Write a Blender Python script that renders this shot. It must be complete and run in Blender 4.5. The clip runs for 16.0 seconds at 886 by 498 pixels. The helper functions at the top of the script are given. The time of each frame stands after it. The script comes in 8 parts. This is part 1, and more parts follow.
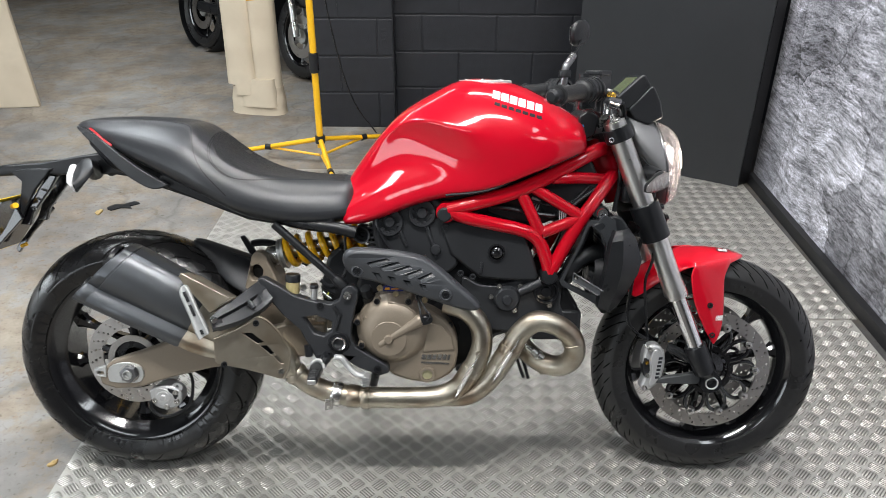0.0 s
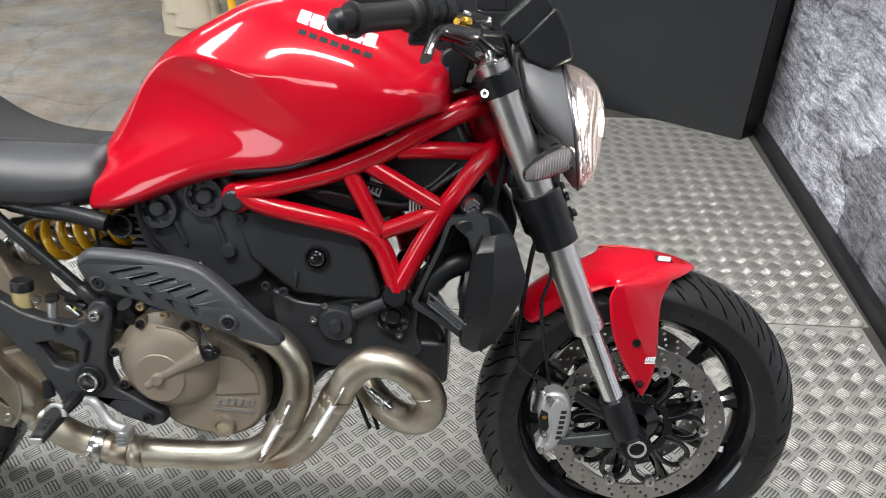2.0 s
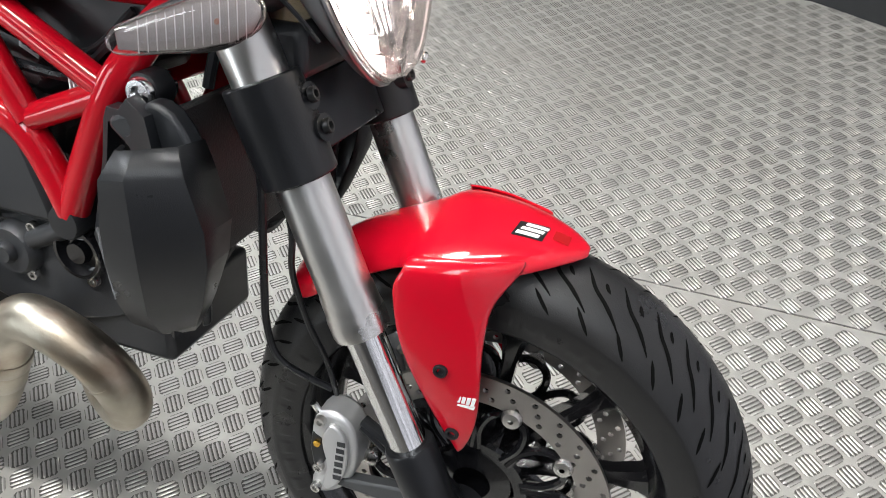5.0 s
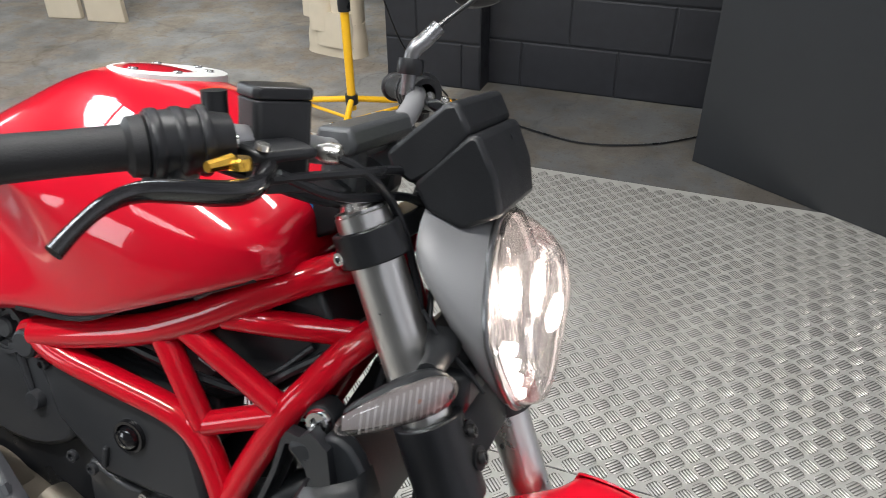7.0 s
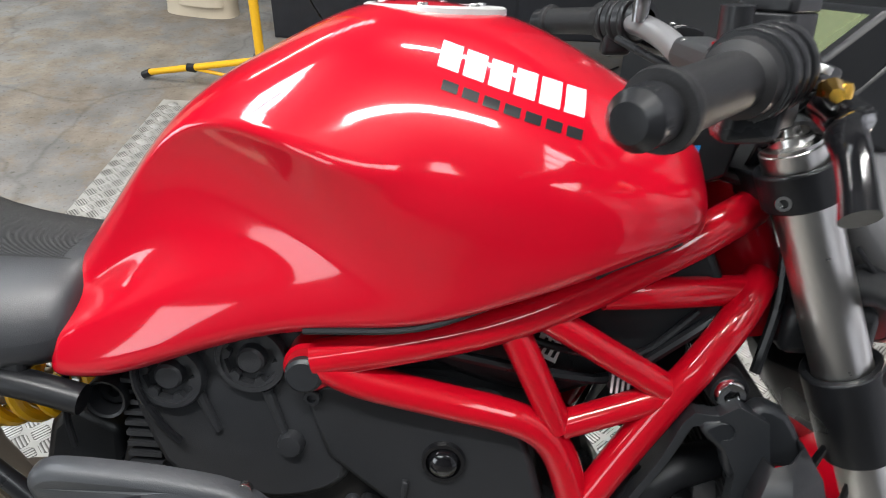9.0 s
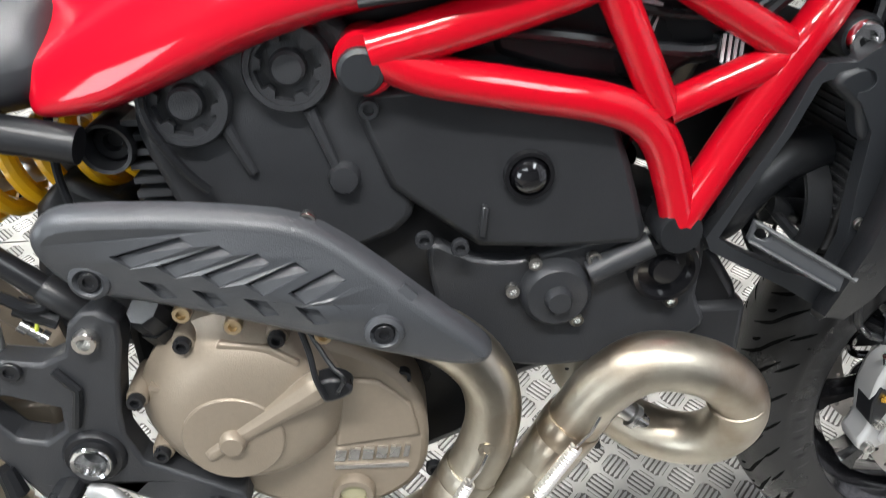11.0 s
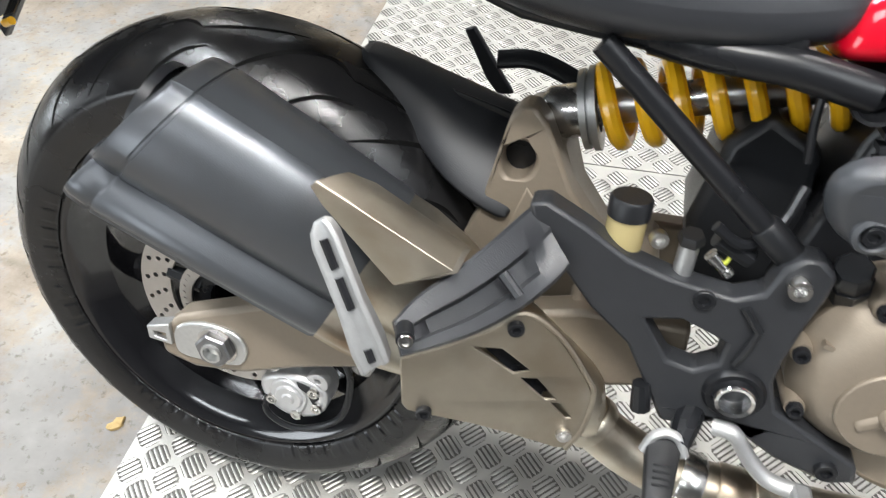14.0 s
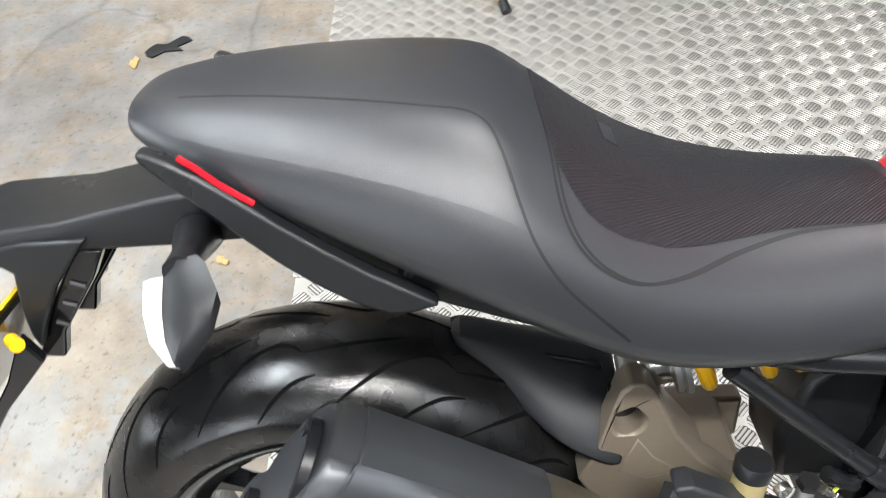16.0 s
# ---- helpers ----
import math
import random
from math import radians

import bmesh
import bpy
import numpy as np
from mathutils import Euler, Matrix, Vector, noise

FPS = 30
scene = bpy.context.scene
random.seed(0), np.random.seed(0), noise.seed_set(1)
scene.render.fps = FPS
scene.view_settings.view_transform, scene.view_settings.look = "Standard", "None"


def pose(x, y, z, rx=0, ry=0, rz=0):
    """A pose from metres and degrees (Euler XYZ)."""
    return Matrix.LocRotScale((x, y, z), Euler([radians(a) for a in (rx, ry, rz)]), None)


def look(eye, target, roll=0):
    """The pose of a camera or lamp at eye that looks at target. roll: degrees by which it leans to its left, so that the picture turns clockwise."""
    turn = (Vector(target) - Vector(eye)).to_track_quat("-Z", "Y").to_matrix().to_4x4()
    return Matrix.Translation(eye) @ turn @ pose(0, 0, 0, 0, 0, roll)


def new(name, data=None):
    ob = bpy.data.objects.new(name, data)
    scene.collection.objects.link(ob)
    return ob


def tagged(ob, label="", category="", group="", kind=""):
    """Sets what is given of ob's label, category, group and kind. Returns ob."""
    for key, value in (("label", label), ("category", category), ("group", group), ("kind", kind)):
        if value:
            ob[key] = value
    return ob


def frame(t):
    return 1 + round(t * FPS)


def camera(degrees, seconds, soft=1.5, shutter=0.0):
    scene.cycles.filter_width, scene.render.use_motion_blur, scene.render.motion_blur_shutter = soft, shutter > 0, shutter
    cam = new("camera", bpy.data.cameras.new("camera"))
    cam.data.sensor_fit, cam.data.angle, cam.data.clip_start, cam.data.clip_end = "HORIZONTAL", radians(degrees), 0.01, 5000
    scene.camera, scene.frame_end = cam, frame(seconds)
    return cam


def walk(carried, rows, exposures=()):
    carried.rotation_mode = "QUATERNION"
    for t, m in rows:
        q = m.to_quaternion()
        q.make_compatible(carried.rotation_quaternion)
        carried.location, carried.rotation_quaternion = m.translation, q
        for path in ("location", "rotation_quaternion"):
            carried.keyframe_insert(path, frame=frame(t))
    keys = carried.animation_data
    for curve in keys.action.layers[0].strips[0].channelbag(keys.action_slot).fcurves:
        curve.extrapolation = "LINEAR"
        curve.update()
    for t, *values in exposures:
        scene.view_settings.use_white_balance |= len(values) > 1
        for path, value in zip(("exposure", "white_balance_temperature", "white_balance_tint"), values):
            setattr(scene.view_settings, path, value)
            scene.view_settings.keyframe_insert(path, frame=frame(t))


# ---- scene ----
cam = camera(62.0, 16.0, soft=0.6, shutter=0.3)
PATH = [
    (0, (0.814, -1.592, 1.515), (0.792, 0.16, 0.551), 0.2),
    (0.5, (0.931, -1.48, 1.501), (0.882, 0.262, 0.519), 0.5),
    (1, (1.049, -1.351, 1.477), (0.984, 0.366, 0.453), 0.6),
    (1.5, (1.114, -1.195, 1.417), (1.038, 0.487, 0.339), 0.7),
    (2, (1.188, -0.99, 1.337), (1.097, 0.658, 0.206), 0.6),
    (2.5, (1.253, -0.832, 1.23), (1.134, 0.742, 0.002), 0.4),
    (3, (1.347, -0.705, 1.091), (1.186, 0.795, -0.221), 0.2),
    (3.2, (1.393, -0.657, 1.047), (1.19, 0.797, -0.312), -0.3),
    (5.3, (1.642, -0.401, 1.094), (1.036, 0.918, -0.282), -3.3),
    (5.5, (1.636, -0.389, 1.126), (0.986, 0.934, -0.225), -3.5),
    (6, (1.626, -0.387, 1.204), (0.923, 0.998, -0.055), -2.9),
    (6.5, (1.583, -0.396, 1.252), (0.889, 1.076, 0.09), -2.0),
    (7, (1.489, -0.435, 1.291), (0.885, 1.119, 0.187), -0.8),
    (7.5, (1.331, -0.499, 1.285), (0.864, 1.107, 0.189), 0.0),
    (8, (1.188, -0.515, 1.275), (0.873, 1.113, 0.156), 0.9),
    (8.2, (1.128, -0.495, 1.27), (0.867, 1.131, 0.134), 1.3),
    (10.3, (0.825, -0.443, 1.097), (0.911, 1.053, -0.227), -0.1),
    (10.5, (0.822, -0.449, 1.077), (0.922, 1.02, -0.276), -0.2),
    (11, (0.823, -0.474, 1.013), (0.92, 0.953, -0.385), -0.8),
    (11.5, (0.803, -0.491, 0.954), (0.877, 0.879, -0.502), -0.8),
    (12, (0.754, -0.499, 0.916), (0.746, 0.839, -0.57), -1.6),
    (12.5, (0.676, -0.506, 0.916), (0.567, 0.816, -0.581), -2.2),
    (13, (0.592, -0.509, 0.935), (0.337, 0.794, -0.56), -3.8),
    (13.5, (0.481, -0.519, 0.973), (0.13, 0.775, -0.511), -4.1),
    (14, (0.409, -0.502, 1.023), (-0.009, 0.765, -0.468), -4.6),
    (14.5, (0.341, -0.434, 1.086), (-0.089, 0.811, -0.419), -4.7),
    (15, (0.294, -0.38, 1.166), (-0.101, 0.858, -0.354), -5.5),
    (15.5, (0.245, -0.372, 1.24), (-0.049, 0.878, -0.293), -6.3),
    (16, (0.177, -0.327, 1.286), (0.065, 0.929, -0.266), -6.9),
]
walk(cam, [(t, look(eye, target, roll)) for t, eye, target, roll in PATH],
     [(0.0, -0.1), (3.0, -0.15), (5.5, 0.05), (7.0, -0.15), (8.0, -0.15), (10.5, 0.28), (11.0, 0.50), (12.5, 0.54), (14.0, 0.46), (15.0, 0.4), (16.0, 0.45)])
import itertools
from mathutils.geometry import tessellate_polygon

# ---------------------------------------------------------------- light
world = bpy.data.worlds.new("workshop_air")
world.use_nodes = True
scene.world = world
wbg = world.node_tree.nodes["Background"]
wbg.inputs["Color"].default_value = (0.9, 0.95, 1.0, 1)
wbg.inputs["Strength"].default_value = 0.02


def area_lamp(name, loc, target, sx, sy, power, colour):
    d = bpy.data.lights.new(name, "AREA")
    d.shape, d.size, d.size_y, d.energy, d.color = "RECTANGLE", sx, sy, power, colour
    ob = new(name, d)
    ob.matrix_world = look(loc, target)
    return ob


# ---------------------------------------------------------------- materials
def material(name, colour, rough=0.5, metal=0.0, coat=0.0, grain=0.0, grain_scale=200.0, bump=0.0, bump_scale=300.0,
             stain=0.0, stain_scale=6.0, stain_colour=None, emit=None, emit_strength=0.0, rough_var=0.0, transmission=0.0, ior=1.45, streak=None, spec=0.5):
    m = bpy.data.materials.new(name)
    m.use_nodes = True
    nt = m.node_tree
    b = nt.nodes["Principled BSDF"]
    b.inputs["Base Color"].default_value = (*colour, 1)
    b.inputs["Roughness"].default_value = rough
    b.inputs["Metallic"].default_value = metal
    b.inputs["Specular IOR Level"].default_value = spec
    b.inputs["Coat Weight"].default_value = coat
    b.inputs["Coat Roughness"].default_value = 0.06
    b.inputs["Transmission Weight"].default_value = transmission
    b.inputs["IOR"].default_value = ior
    tc = nt.nodes.new("ShaderNodeTexCoord")

    def noise_node(scale, detail=4.0):
        n = nt.nodes.new("ShaderNodeTexNoise")
        n.inputs["Scale"].default_value, n.inputs["Detail"].default_value = scale, detail
        if streak:
            mp = nt.nodes.new("ShaderNodeMapping")
            mp.inputs["Scale"].default_value = streak
            nt.links.new(tc.outputs["Object"], mp.inputs["Vector"])
            nt.links.new(mp.outputs["Vector"], n.inputs["Vector"])
        else:
            nt.links.new(tc.outputs["Object"], n.inputs["Vector"])
        return n

    last = None
    if grain:
        n = noise_node(grain_scale)
        hsv = nt.nodes.new("ShaderNodeHueSaturation")
        hsv.inputs["Color"].default_value = (*colour, 1)
        mr = nt.nodes.new("ShaderNodeMapRange")
        mr.inputs["To Min"].default_value, mr.inputs["To Max"].default_value = 1 - grain, 1 + grain
        nt.links.new(n.outputs["Fac"], mr.inputs["Value"])
        nt.links.new(mr.outputs["Result"], hsv.inputs["Value"])
        last = hsv.outputs["Color"]
    if stain:
        n = noise_node(stain_scale, 6.0)
        ramp = nt.nodes.new("ShaderNodeValToRGB")
        ramp.color_ramp.elements[0].position, ramp.color_ramp.elements[1].position = 0.45, 0.68
        nt.links.new(n.outputs["Fac"], ramp.inputs["Fac"])
        mul = nt.nodes.new("ShaderNodeMath")
        mul.operation = "MULTIPLY"
        mul.inputs[1].default_value = stain
        nt.links.new(ramp.outputs["Color"], mul.inputs[0])
        mix = nt.nodes.new("ShaderNodeMix")
        mix.data_type = "RGBA"
        nt.links.new(mul.outputs[0], mix.inputs["Factor"])
        if last:
            nt.links.new(last, mix.inputs["A"])
        else:
            mix.inputs["A"].default_value = (*colour, 1)
        mix.inputs["B"].default_value = (*(stain_colour or [c * 0.5 for c in colour]), 1)
        last = mix.outputs["Result"]
    if last:
        nt.links.new(last, b.inputs["Base Color"])
    if rough_var:
        n = noise_node(14.0, 5.0)
        mr = nt.nodes.new("ShaderNodeMapRange")
        mr.inputs["From Min"].default_value, mr.inputs["From Max"].default_value = 0.3, 0.7
        mr.inputs["To Min"].default_value, mr.inputs["To Max"].default_value = rough - rough_var, rough + rough_var
        nt.links.new(n.outputs["Fac"], mr.inputs["Value"])
        nt.links.new(mr.outputs["Result"], b.inputs["Roughness"])
    if bump:
        n = noise_node(bump_scale, 3.0)
        bp = nt.nodes.new("ShaderNodeBump")
        bp.inputs["Strength"].default_value, bp.inputs["Distance"].default_value = bump, 0.001
        nt.links.new(n.outputs["Fac"], bp.inputs["Height"])
        nt.links.new(bp.outputs["Normal"], b.inputs["Normal"])
    if emit:
        b.inputs["Emission Color"].default_value = (*emit, 1)
        b.inputs["Emission Strength"].default_value = emit_strength
    return m


RED = material("red_gloss_paint", (0.46, 0.002, 0.014), 0.32, coat=1.0, bump=0.03, bump_scale=60, spec=0.1)
FRAME_RED = material("red_frame_paint", (0.44, 0.002, 0.011), 0.32, coat=0.9, bump=0.05, bump_scale=90, spec=0.1)
BLACK_PLASTIC = material("satin_black_plastic", (0.012, 0.0127, 0.0142), 0.35, grain=0.15, bump=0.20, bump_scale=900, rough_var=0.09, spec=0.42)
BLACK_PAINT = material("satin_black_paint", (0.010, 0.0105, 0.012), 0.32, bump=0.1, bump_scale=500, rough_var=0.08, spec=0.4)
GLOSS_BLACK = material("gloss_black_paint", (0.006, 0.006, 0.007), 0.16, coat=0.6, rough_var=0.05)
ENGINE_PLASTIC = material("satin_engine_plastic", (0.019, 0.0198, 0.0218), 0.36, grain=0.10, bump=0.15, bump_scale=900, rough_var=0.08)
DARK_ALLOY = material("dark_satin_alloy", (0.20, 0.20, 0.205), 0.30, 0.9, rough_var=0.06)
RISER_GREY = material("grey_cast_riser", (0.060, 0.063, 0.066), 0.38, 0.3, bump=0.3, bump_scale=600)
MATT_GREY = material("dark_grey_plastic", (0.016, 0.0175, 0.020), 0.38, bump=0.25, bump_scale=900, rough_var=0.09)
SILENCER_COAT = material("black_ceramic_coat", (0.085, 0.090, 0.098), 0.33, 0.6, bump=0.12, bump_scale=700, rough_var=0.07, stain=0.3, stain_scale=12, stain_colour=(0.07, 0.065, 0.063))
RUBBER = material("tyre_rubber", (0.012, 0.012, 0.0125), 0.36, grain=0.25, grain_scale=90, bump=0.3, bump_scale=700, stain=0.25, stain_scale=9, stain_colour=(0.022, 0.020, 0.018), rough_var=0.16)
GRIP_RUBBER = material("grip_rubber", (0.010, 0.010, 0.011), 0.52, bump=0.4, bump_scale=900)
SEAT_VINYL = material("seat_vinyl", (0.0235, 0.0248, 0.028), 0.33, grain=0.12, bump=0.25, bump_scale=1500, rough_var=0.03, spec=0.7)
STEEL = material("brushed_steel", (0.58, 0.57, 0.55), 0.26, 1.0, bump=0.08, bump_scale=300, rough_var=0.08)
CHROME = material("bright_steel", (0.75, 0.75, 0.75), 0.12, 1.0)
ALLOY = material("anodised_fork_alloy", (0.66, 0.65, 0.63), 0.30, 1.0, bump=0.04, bump_scale=200, rough_var=0.05)
CAST_ALLOY = material("cast_alloy", (0.52, 0.52, 0.51), 0.42, 0.9, grain=0.15, bump=0.4, bump_scale=500)
CALIPER_SILVER = material("silver_caliper_paint", (0.50, 0.50, 0.50), 0.38, 0.6, bump=0.2, bump_scale=500, rough_var=0.06)
EXHAUST = material("heat_tinted_stainless", (0.44, 0.405, 0.335), 0.40, 1.0, grain=0.30, grain_scale=26, stain=0.85, stain_scale=11, stain_colour=(0.235, 0.165, 0.11), bump=0.25, bump_scale=260, rough_var=0.12)
BRONZE = material("bronze_magnesium_paint", (0.235, 0.195, 0.150), 0.42, 0.35, grain=0.06, bump=0.25, bump_scale=700, rough_var=0.06)
DISC_STEEL = material("ground_disc_steel", (0.43, 0.41, 0.39), 0.33, 1.0, grain=0.15, grain_scale=40, rough_var=0.08)
YELLOW = material("yellow_spring_paint", (0.90, 0.48, 0.012), 0.28, coat=0.5)
GOLD = material("gold_anodised", (0.85, 0.50, 0.08), 0.25, 1.0)


WHITE_DECAL = material("white_transfer", (0.75, 0.76, 0.76), 0.3)
DARK_RED = material("dark_red_transfer", (0.30, 0.004, 0.006), 0.25, coat=0.6)
# near-black: the shade inside the tyre grooves put into the colour
GROOVE_SHADE = material("groove_shade", (0.002, 0.002, 0.002), 0.8, spec=0.1)
LENS_SILVER = material("lamp_silvering", (0.80, 0.78, 0.78), 0.35, 0.15, bump=0.8, bump_scale=260)
BAR_GREY = material("grey_anodised_bar", (0.36, 0.36, 0.37), 0.42, 0.7)
SHIELD_GREY = material("grey_black_plastic", (0.040, 0.0425, 0.047), 0.36, bump=0.3, bump_scale=900, rough_var=0.08)
CAST_BLACK = material("black_cast_coating", (0.0235, 0.0246, 0.0272), 0.36, grain=0.12, grain_scale=60, bump=0.35, bump_scale=800, rough_var=0.08)
OIL_GLASS = material("oil_window", (0.30, 0.28, 0.17), 0.12, coat=0.6)
SPRING_WIRE = material("bright_spring_wire", (0.72, 0.70, 0.67), 0.34, 0.85)
CAP_ALLOY = material("satin_alloy_cap", (0.80, 0.80, 0.79), 0.46, 0.75, bump=0.05, bump_scale=300)
HUGGER_GREY = material("matt_grey_black_plastic", (0.021, 0.022, 0.0245), 0.48, bump=0.3, bump_scale=900, rough_var=0.08)
INDICATOR_GREY = material("grey_indicator_reflector", (0.40, 0.37, 0.36), 0.30, 0.5, bump=0.6, bump_scale=260)
PEG_ALLOY = material("weathered_peg_alloy", (0.34, 0.34, 0.335), 0.46, 0.7, grain=0.2, grain_scale=60, bump=0.4, bump_scale=500)
BOLT_DARK = material("blackened_bolt", (0.05, 0.05, 0.052), 0.35, 0.8)
LABEL_BLUE = material("blue_label", (0.012, 0.025, 0.18), 0.35)
LABEL_ORANGE = material("orange_print", (0.75, 0.30, 0.02), 0.4)
YELLOW_ZINC = material("yellow_zinc", (0.62, 0.50, 0.33), 0.30, 1.0)
RUBBER_SLICK = material("dressed_tyre_rubber", (0.006, 0.006, 0.0065), 0.27, grain=0.2, grain_scale=90, bump=0.25, bump_scale=500, rough_var=0.24, stain=0.45, stain_scale=8, stain_colour=(0.016, 0.015, 0.014))
SEAM = material("seat_seam", (0.010, 0.010, 0.011), 0.6)



def ribbed_vinyl():
    """Seat vinyl with fine diagonal ribs."""
    m = material("ribbed_vinyl", (0.013, 0.0138, 0.0155), 0.42)
    nt = m.node_tree
    bs = nt.nodes["Principled BSDF"]
    tc, mp, wv, bp = (nt.nodes.new(k) for k in ("ShaderNodeTexCoord", "ShaderNodeMapping", "ShaderNodeTexWave", "ShaderNodeBump"))
    mp.inputs["Rotation"].default_value = (0, 0, 0.9)
    nt.links.new(tc.outputs["Object"], mp.inputs["Vector"])
    nt.links.new(mp.outputs["Vector"], wv.inputs["Vector"])
    wv.inputs["Scale"].default_value, wv.inputs["Distortion"].default_value = 120.0, 0.4
    bp.inputs["Strength"].default_value, bp.inputs["Distance"].default_value = 0.7, 0.0012
    nt.links.new(wv.outputs["Fac"], bp.inputs["Height"])
    nt.links.new(bp.outputs["Normal"], bs.inputs["Normal"])
    return m


SEAT_RIB = ribbed_vinyl()


def clear_plastic(name, tint, gloss):
    m = bpy.data.materials.new(name)
    m.use_nodes = True
    nt = m.node_tree
    out = nt.nodes["Material Output"]
    nt.nodes.remove(nt.nodes["Principled BSDF"])
    tr, gl, mix, fr, mx = (nt.nodes.new(k) for k in ("ShaderNodeBsdfTransparent", "ShaderNodeBsdfGlossy", "ShaderNodeMixShader", "ShaderNodeFresnel", "ShaderNodeMath"))
    tr.inputs["Color"].default_value = (*tint, 1)
    gl.inputs["Roughness"].default_value = 0.04
    fr.inputs["IOR"].default_value = 1.5
    mx.operation, mx.inputs[1].default_value = "MULTIPLY_ADD", gloss
    mx.inputs[2].default_value = 0.03
    nt.links.new(fr.outputs[0], mx.inputs[0])
    nt.links.new(mx.outputs[0], mix.inputs["Fac"])
    nt.links.new(tr.outputs[0], mix.inputs[1])
    nt.links.new(gl.outputs[0], mix.inputs[2])
    nt.links.new(mix.outputs[0], out.inputs["Surface"])
    return m


CLEAR = clear_plastic("clear_lens", (0.93, 0.92, 0.92), 0.9)


def hazed_lens():
    """Clear polycarbonate with a faint haze that catches the lamp behind it."""
    m = clear_plastic("hazed_lens", (0.95, 0.93, 0.93), 0.8)
    nt = m.node_tree
    out = nt.nodes["Material Output"]
    old = out.inputs["Surface"].links[0].from_socket
    tl, mx = nt.nodes.new("ShaderNodeBsdfTranslucent"), nt.nodes.new("ShaderNodeMixShader")
    tl.inputs["Color"].default_value = (0.92, 0.86, 0.86, 1)
    mx.inputs["Fac"].default_value = 0.03
    nt.links.new(old, mx.inputs[1])
    nt.links.new(tl.outputs[0], mx.inputs[2])
    nt.links.new(mx.outputs[0], out.inputs["Surface"])
    return m


HAZED = hazed_lens()
SATIN_STEEL = material("bead_blasted_steel", (0.41, 0.370, 0.305), 0.50, 1.0, grain=0.14, grain_scale=30, stain=0.6, stain_scale=9, stain_colour=(0.24, 0.185, 0.125), bump=0.15, bump_scale=600, rough_var=0.06)
SHELL_GREY = material("grey_headlight_shell", (0.17, 0.17, 0.175), 0.48, 0.1, bump=0.15, bump_scale=700)
WIRE_LIME = material("lime_wire", (0.45, 0.50, 0.06), 0.4)
BLUE = material("blue_connector", (0.02, 0.25, 0.6), 0.4)
TUBE_LIT = material("lit_tube", (1, 1, 1), 0.4, emit=(1, 0.99, 0.97), emit_strength=8)
AMBER = material("amber_bulb", (0.42, 0.22, 0.16), 0.35)
BLACK_DECAL = material("black_decal", (0.02, 0.01, 0.01), 0.4)
RED_LENS = material("red_lens", (0.65, 0.01, 0.02), 0.12, coat=0.5)
FLUID = material("brake_fluid_plastic", (0.55, 0.45, 0.22), 0.25, transmission=0.3)
LAMP_ON = material("headlight_bulb", (1, 1, 1), 0.3, emit=(1.0, 0.90, 0.80), emit_strength=70.0)
DRL = material("running_light", (1, 1, 1), 0.3, emit=(1.0, 0.95, 0.90), emit_strength=9.0)
REFLECTOR = material("lamp_reflector", (0.88, 0.82, 0.82), 0.42, 0.30, bump=1.0, bump_scale=70)
SCREEN = material("lcd_screen", (0.16, 0.19, 0.10), 0.10, coat=0.8)
GLASS_MIRROR = material("mirror_glass", (0.9, 0.9, 0.9), 0.02, 1.0)
PLATE_YELLOW = material("yellow_plate", (0.75, 0.52, 0.03), 0.3)
RADIATOR_FIN = material("radiator_fin", (0.055, 0.057, 0.060), 0.45, 0.5, bump=0.6, bump_scale=500)
RADIATOR = material("radiator_core", (0.016, 0.016, 0.017), 0.55, bump=0.8, bump_scale=400)


# ---------------------------------------------------------------- mesh helpers
def link_bm(name, bm, mat, parent=None, smooth=35.0):
    me = bpy.data.meshes.new(name)
    bmesh.ops.recalc_face_normals(bm, faces=bm.faces)
    bm.to_mesh(me)
    bm.free()
    me.materials.append(mat)
    for p in me.polygons:
        p.use_smooth = smooth > 0
    if smooth > 0:
        me.set_sharp_from_angle(angle=radians(smooth))
    ob = new(name, me)
    if parent:
        ob.parent = parent
    return ob


SET = {"turn": None}   # the body's own set on the wheels' plane, while one is in force


def part(name, bm, mat, parent, label="", bevel=0.0, subsurf=0, smooth=35.0):
    if SET["turn"]:
        bm.transform(SET["turn"])
    ob = link_bm(name, bm, mat, parent, smooth)
    if bevel:
        md = ob.modifiers.new("edge", "BEVEL")
        md.width, md.segments, md.limit_method, md.angle_limit = bevel, 2, "ANGLE", radians(35)
        md.use_clamp_overlap = True
    if subsurf:
        md = ob.modifiers.new("round", "SUBSURF")
        md.levels = md.render_levels = subsurf
    if label:
        tagged(ob, label=label)
    return ob


def catmull(pts, n=6, closed=False):
    P = [Vector(p) for p in pts]
    out = []
    m = len(P)
    for i in range(m if closed else m - 1):
        if closed:
            a, b, c, d = P[i - 1], P[i], P[(i + 1) % m], P[(i + 2) % m]
        else:
            b, c = P[i], P[i + 1]
            a = P[i - 1] if i else b * 2 - c
            d = P[i + 2] if i + 2 < m else c * 2 - b
        for k in range(n):
            t = k / n
            out.append(0.5 * ((2 * b) + (c - a) * t + (2 * a - 5 * b + 4 * c - d) * t * t + (3 * b - 3 * c + d - a) * t ** 3))
    if not closed:
        out.append(P[-1])
    return out


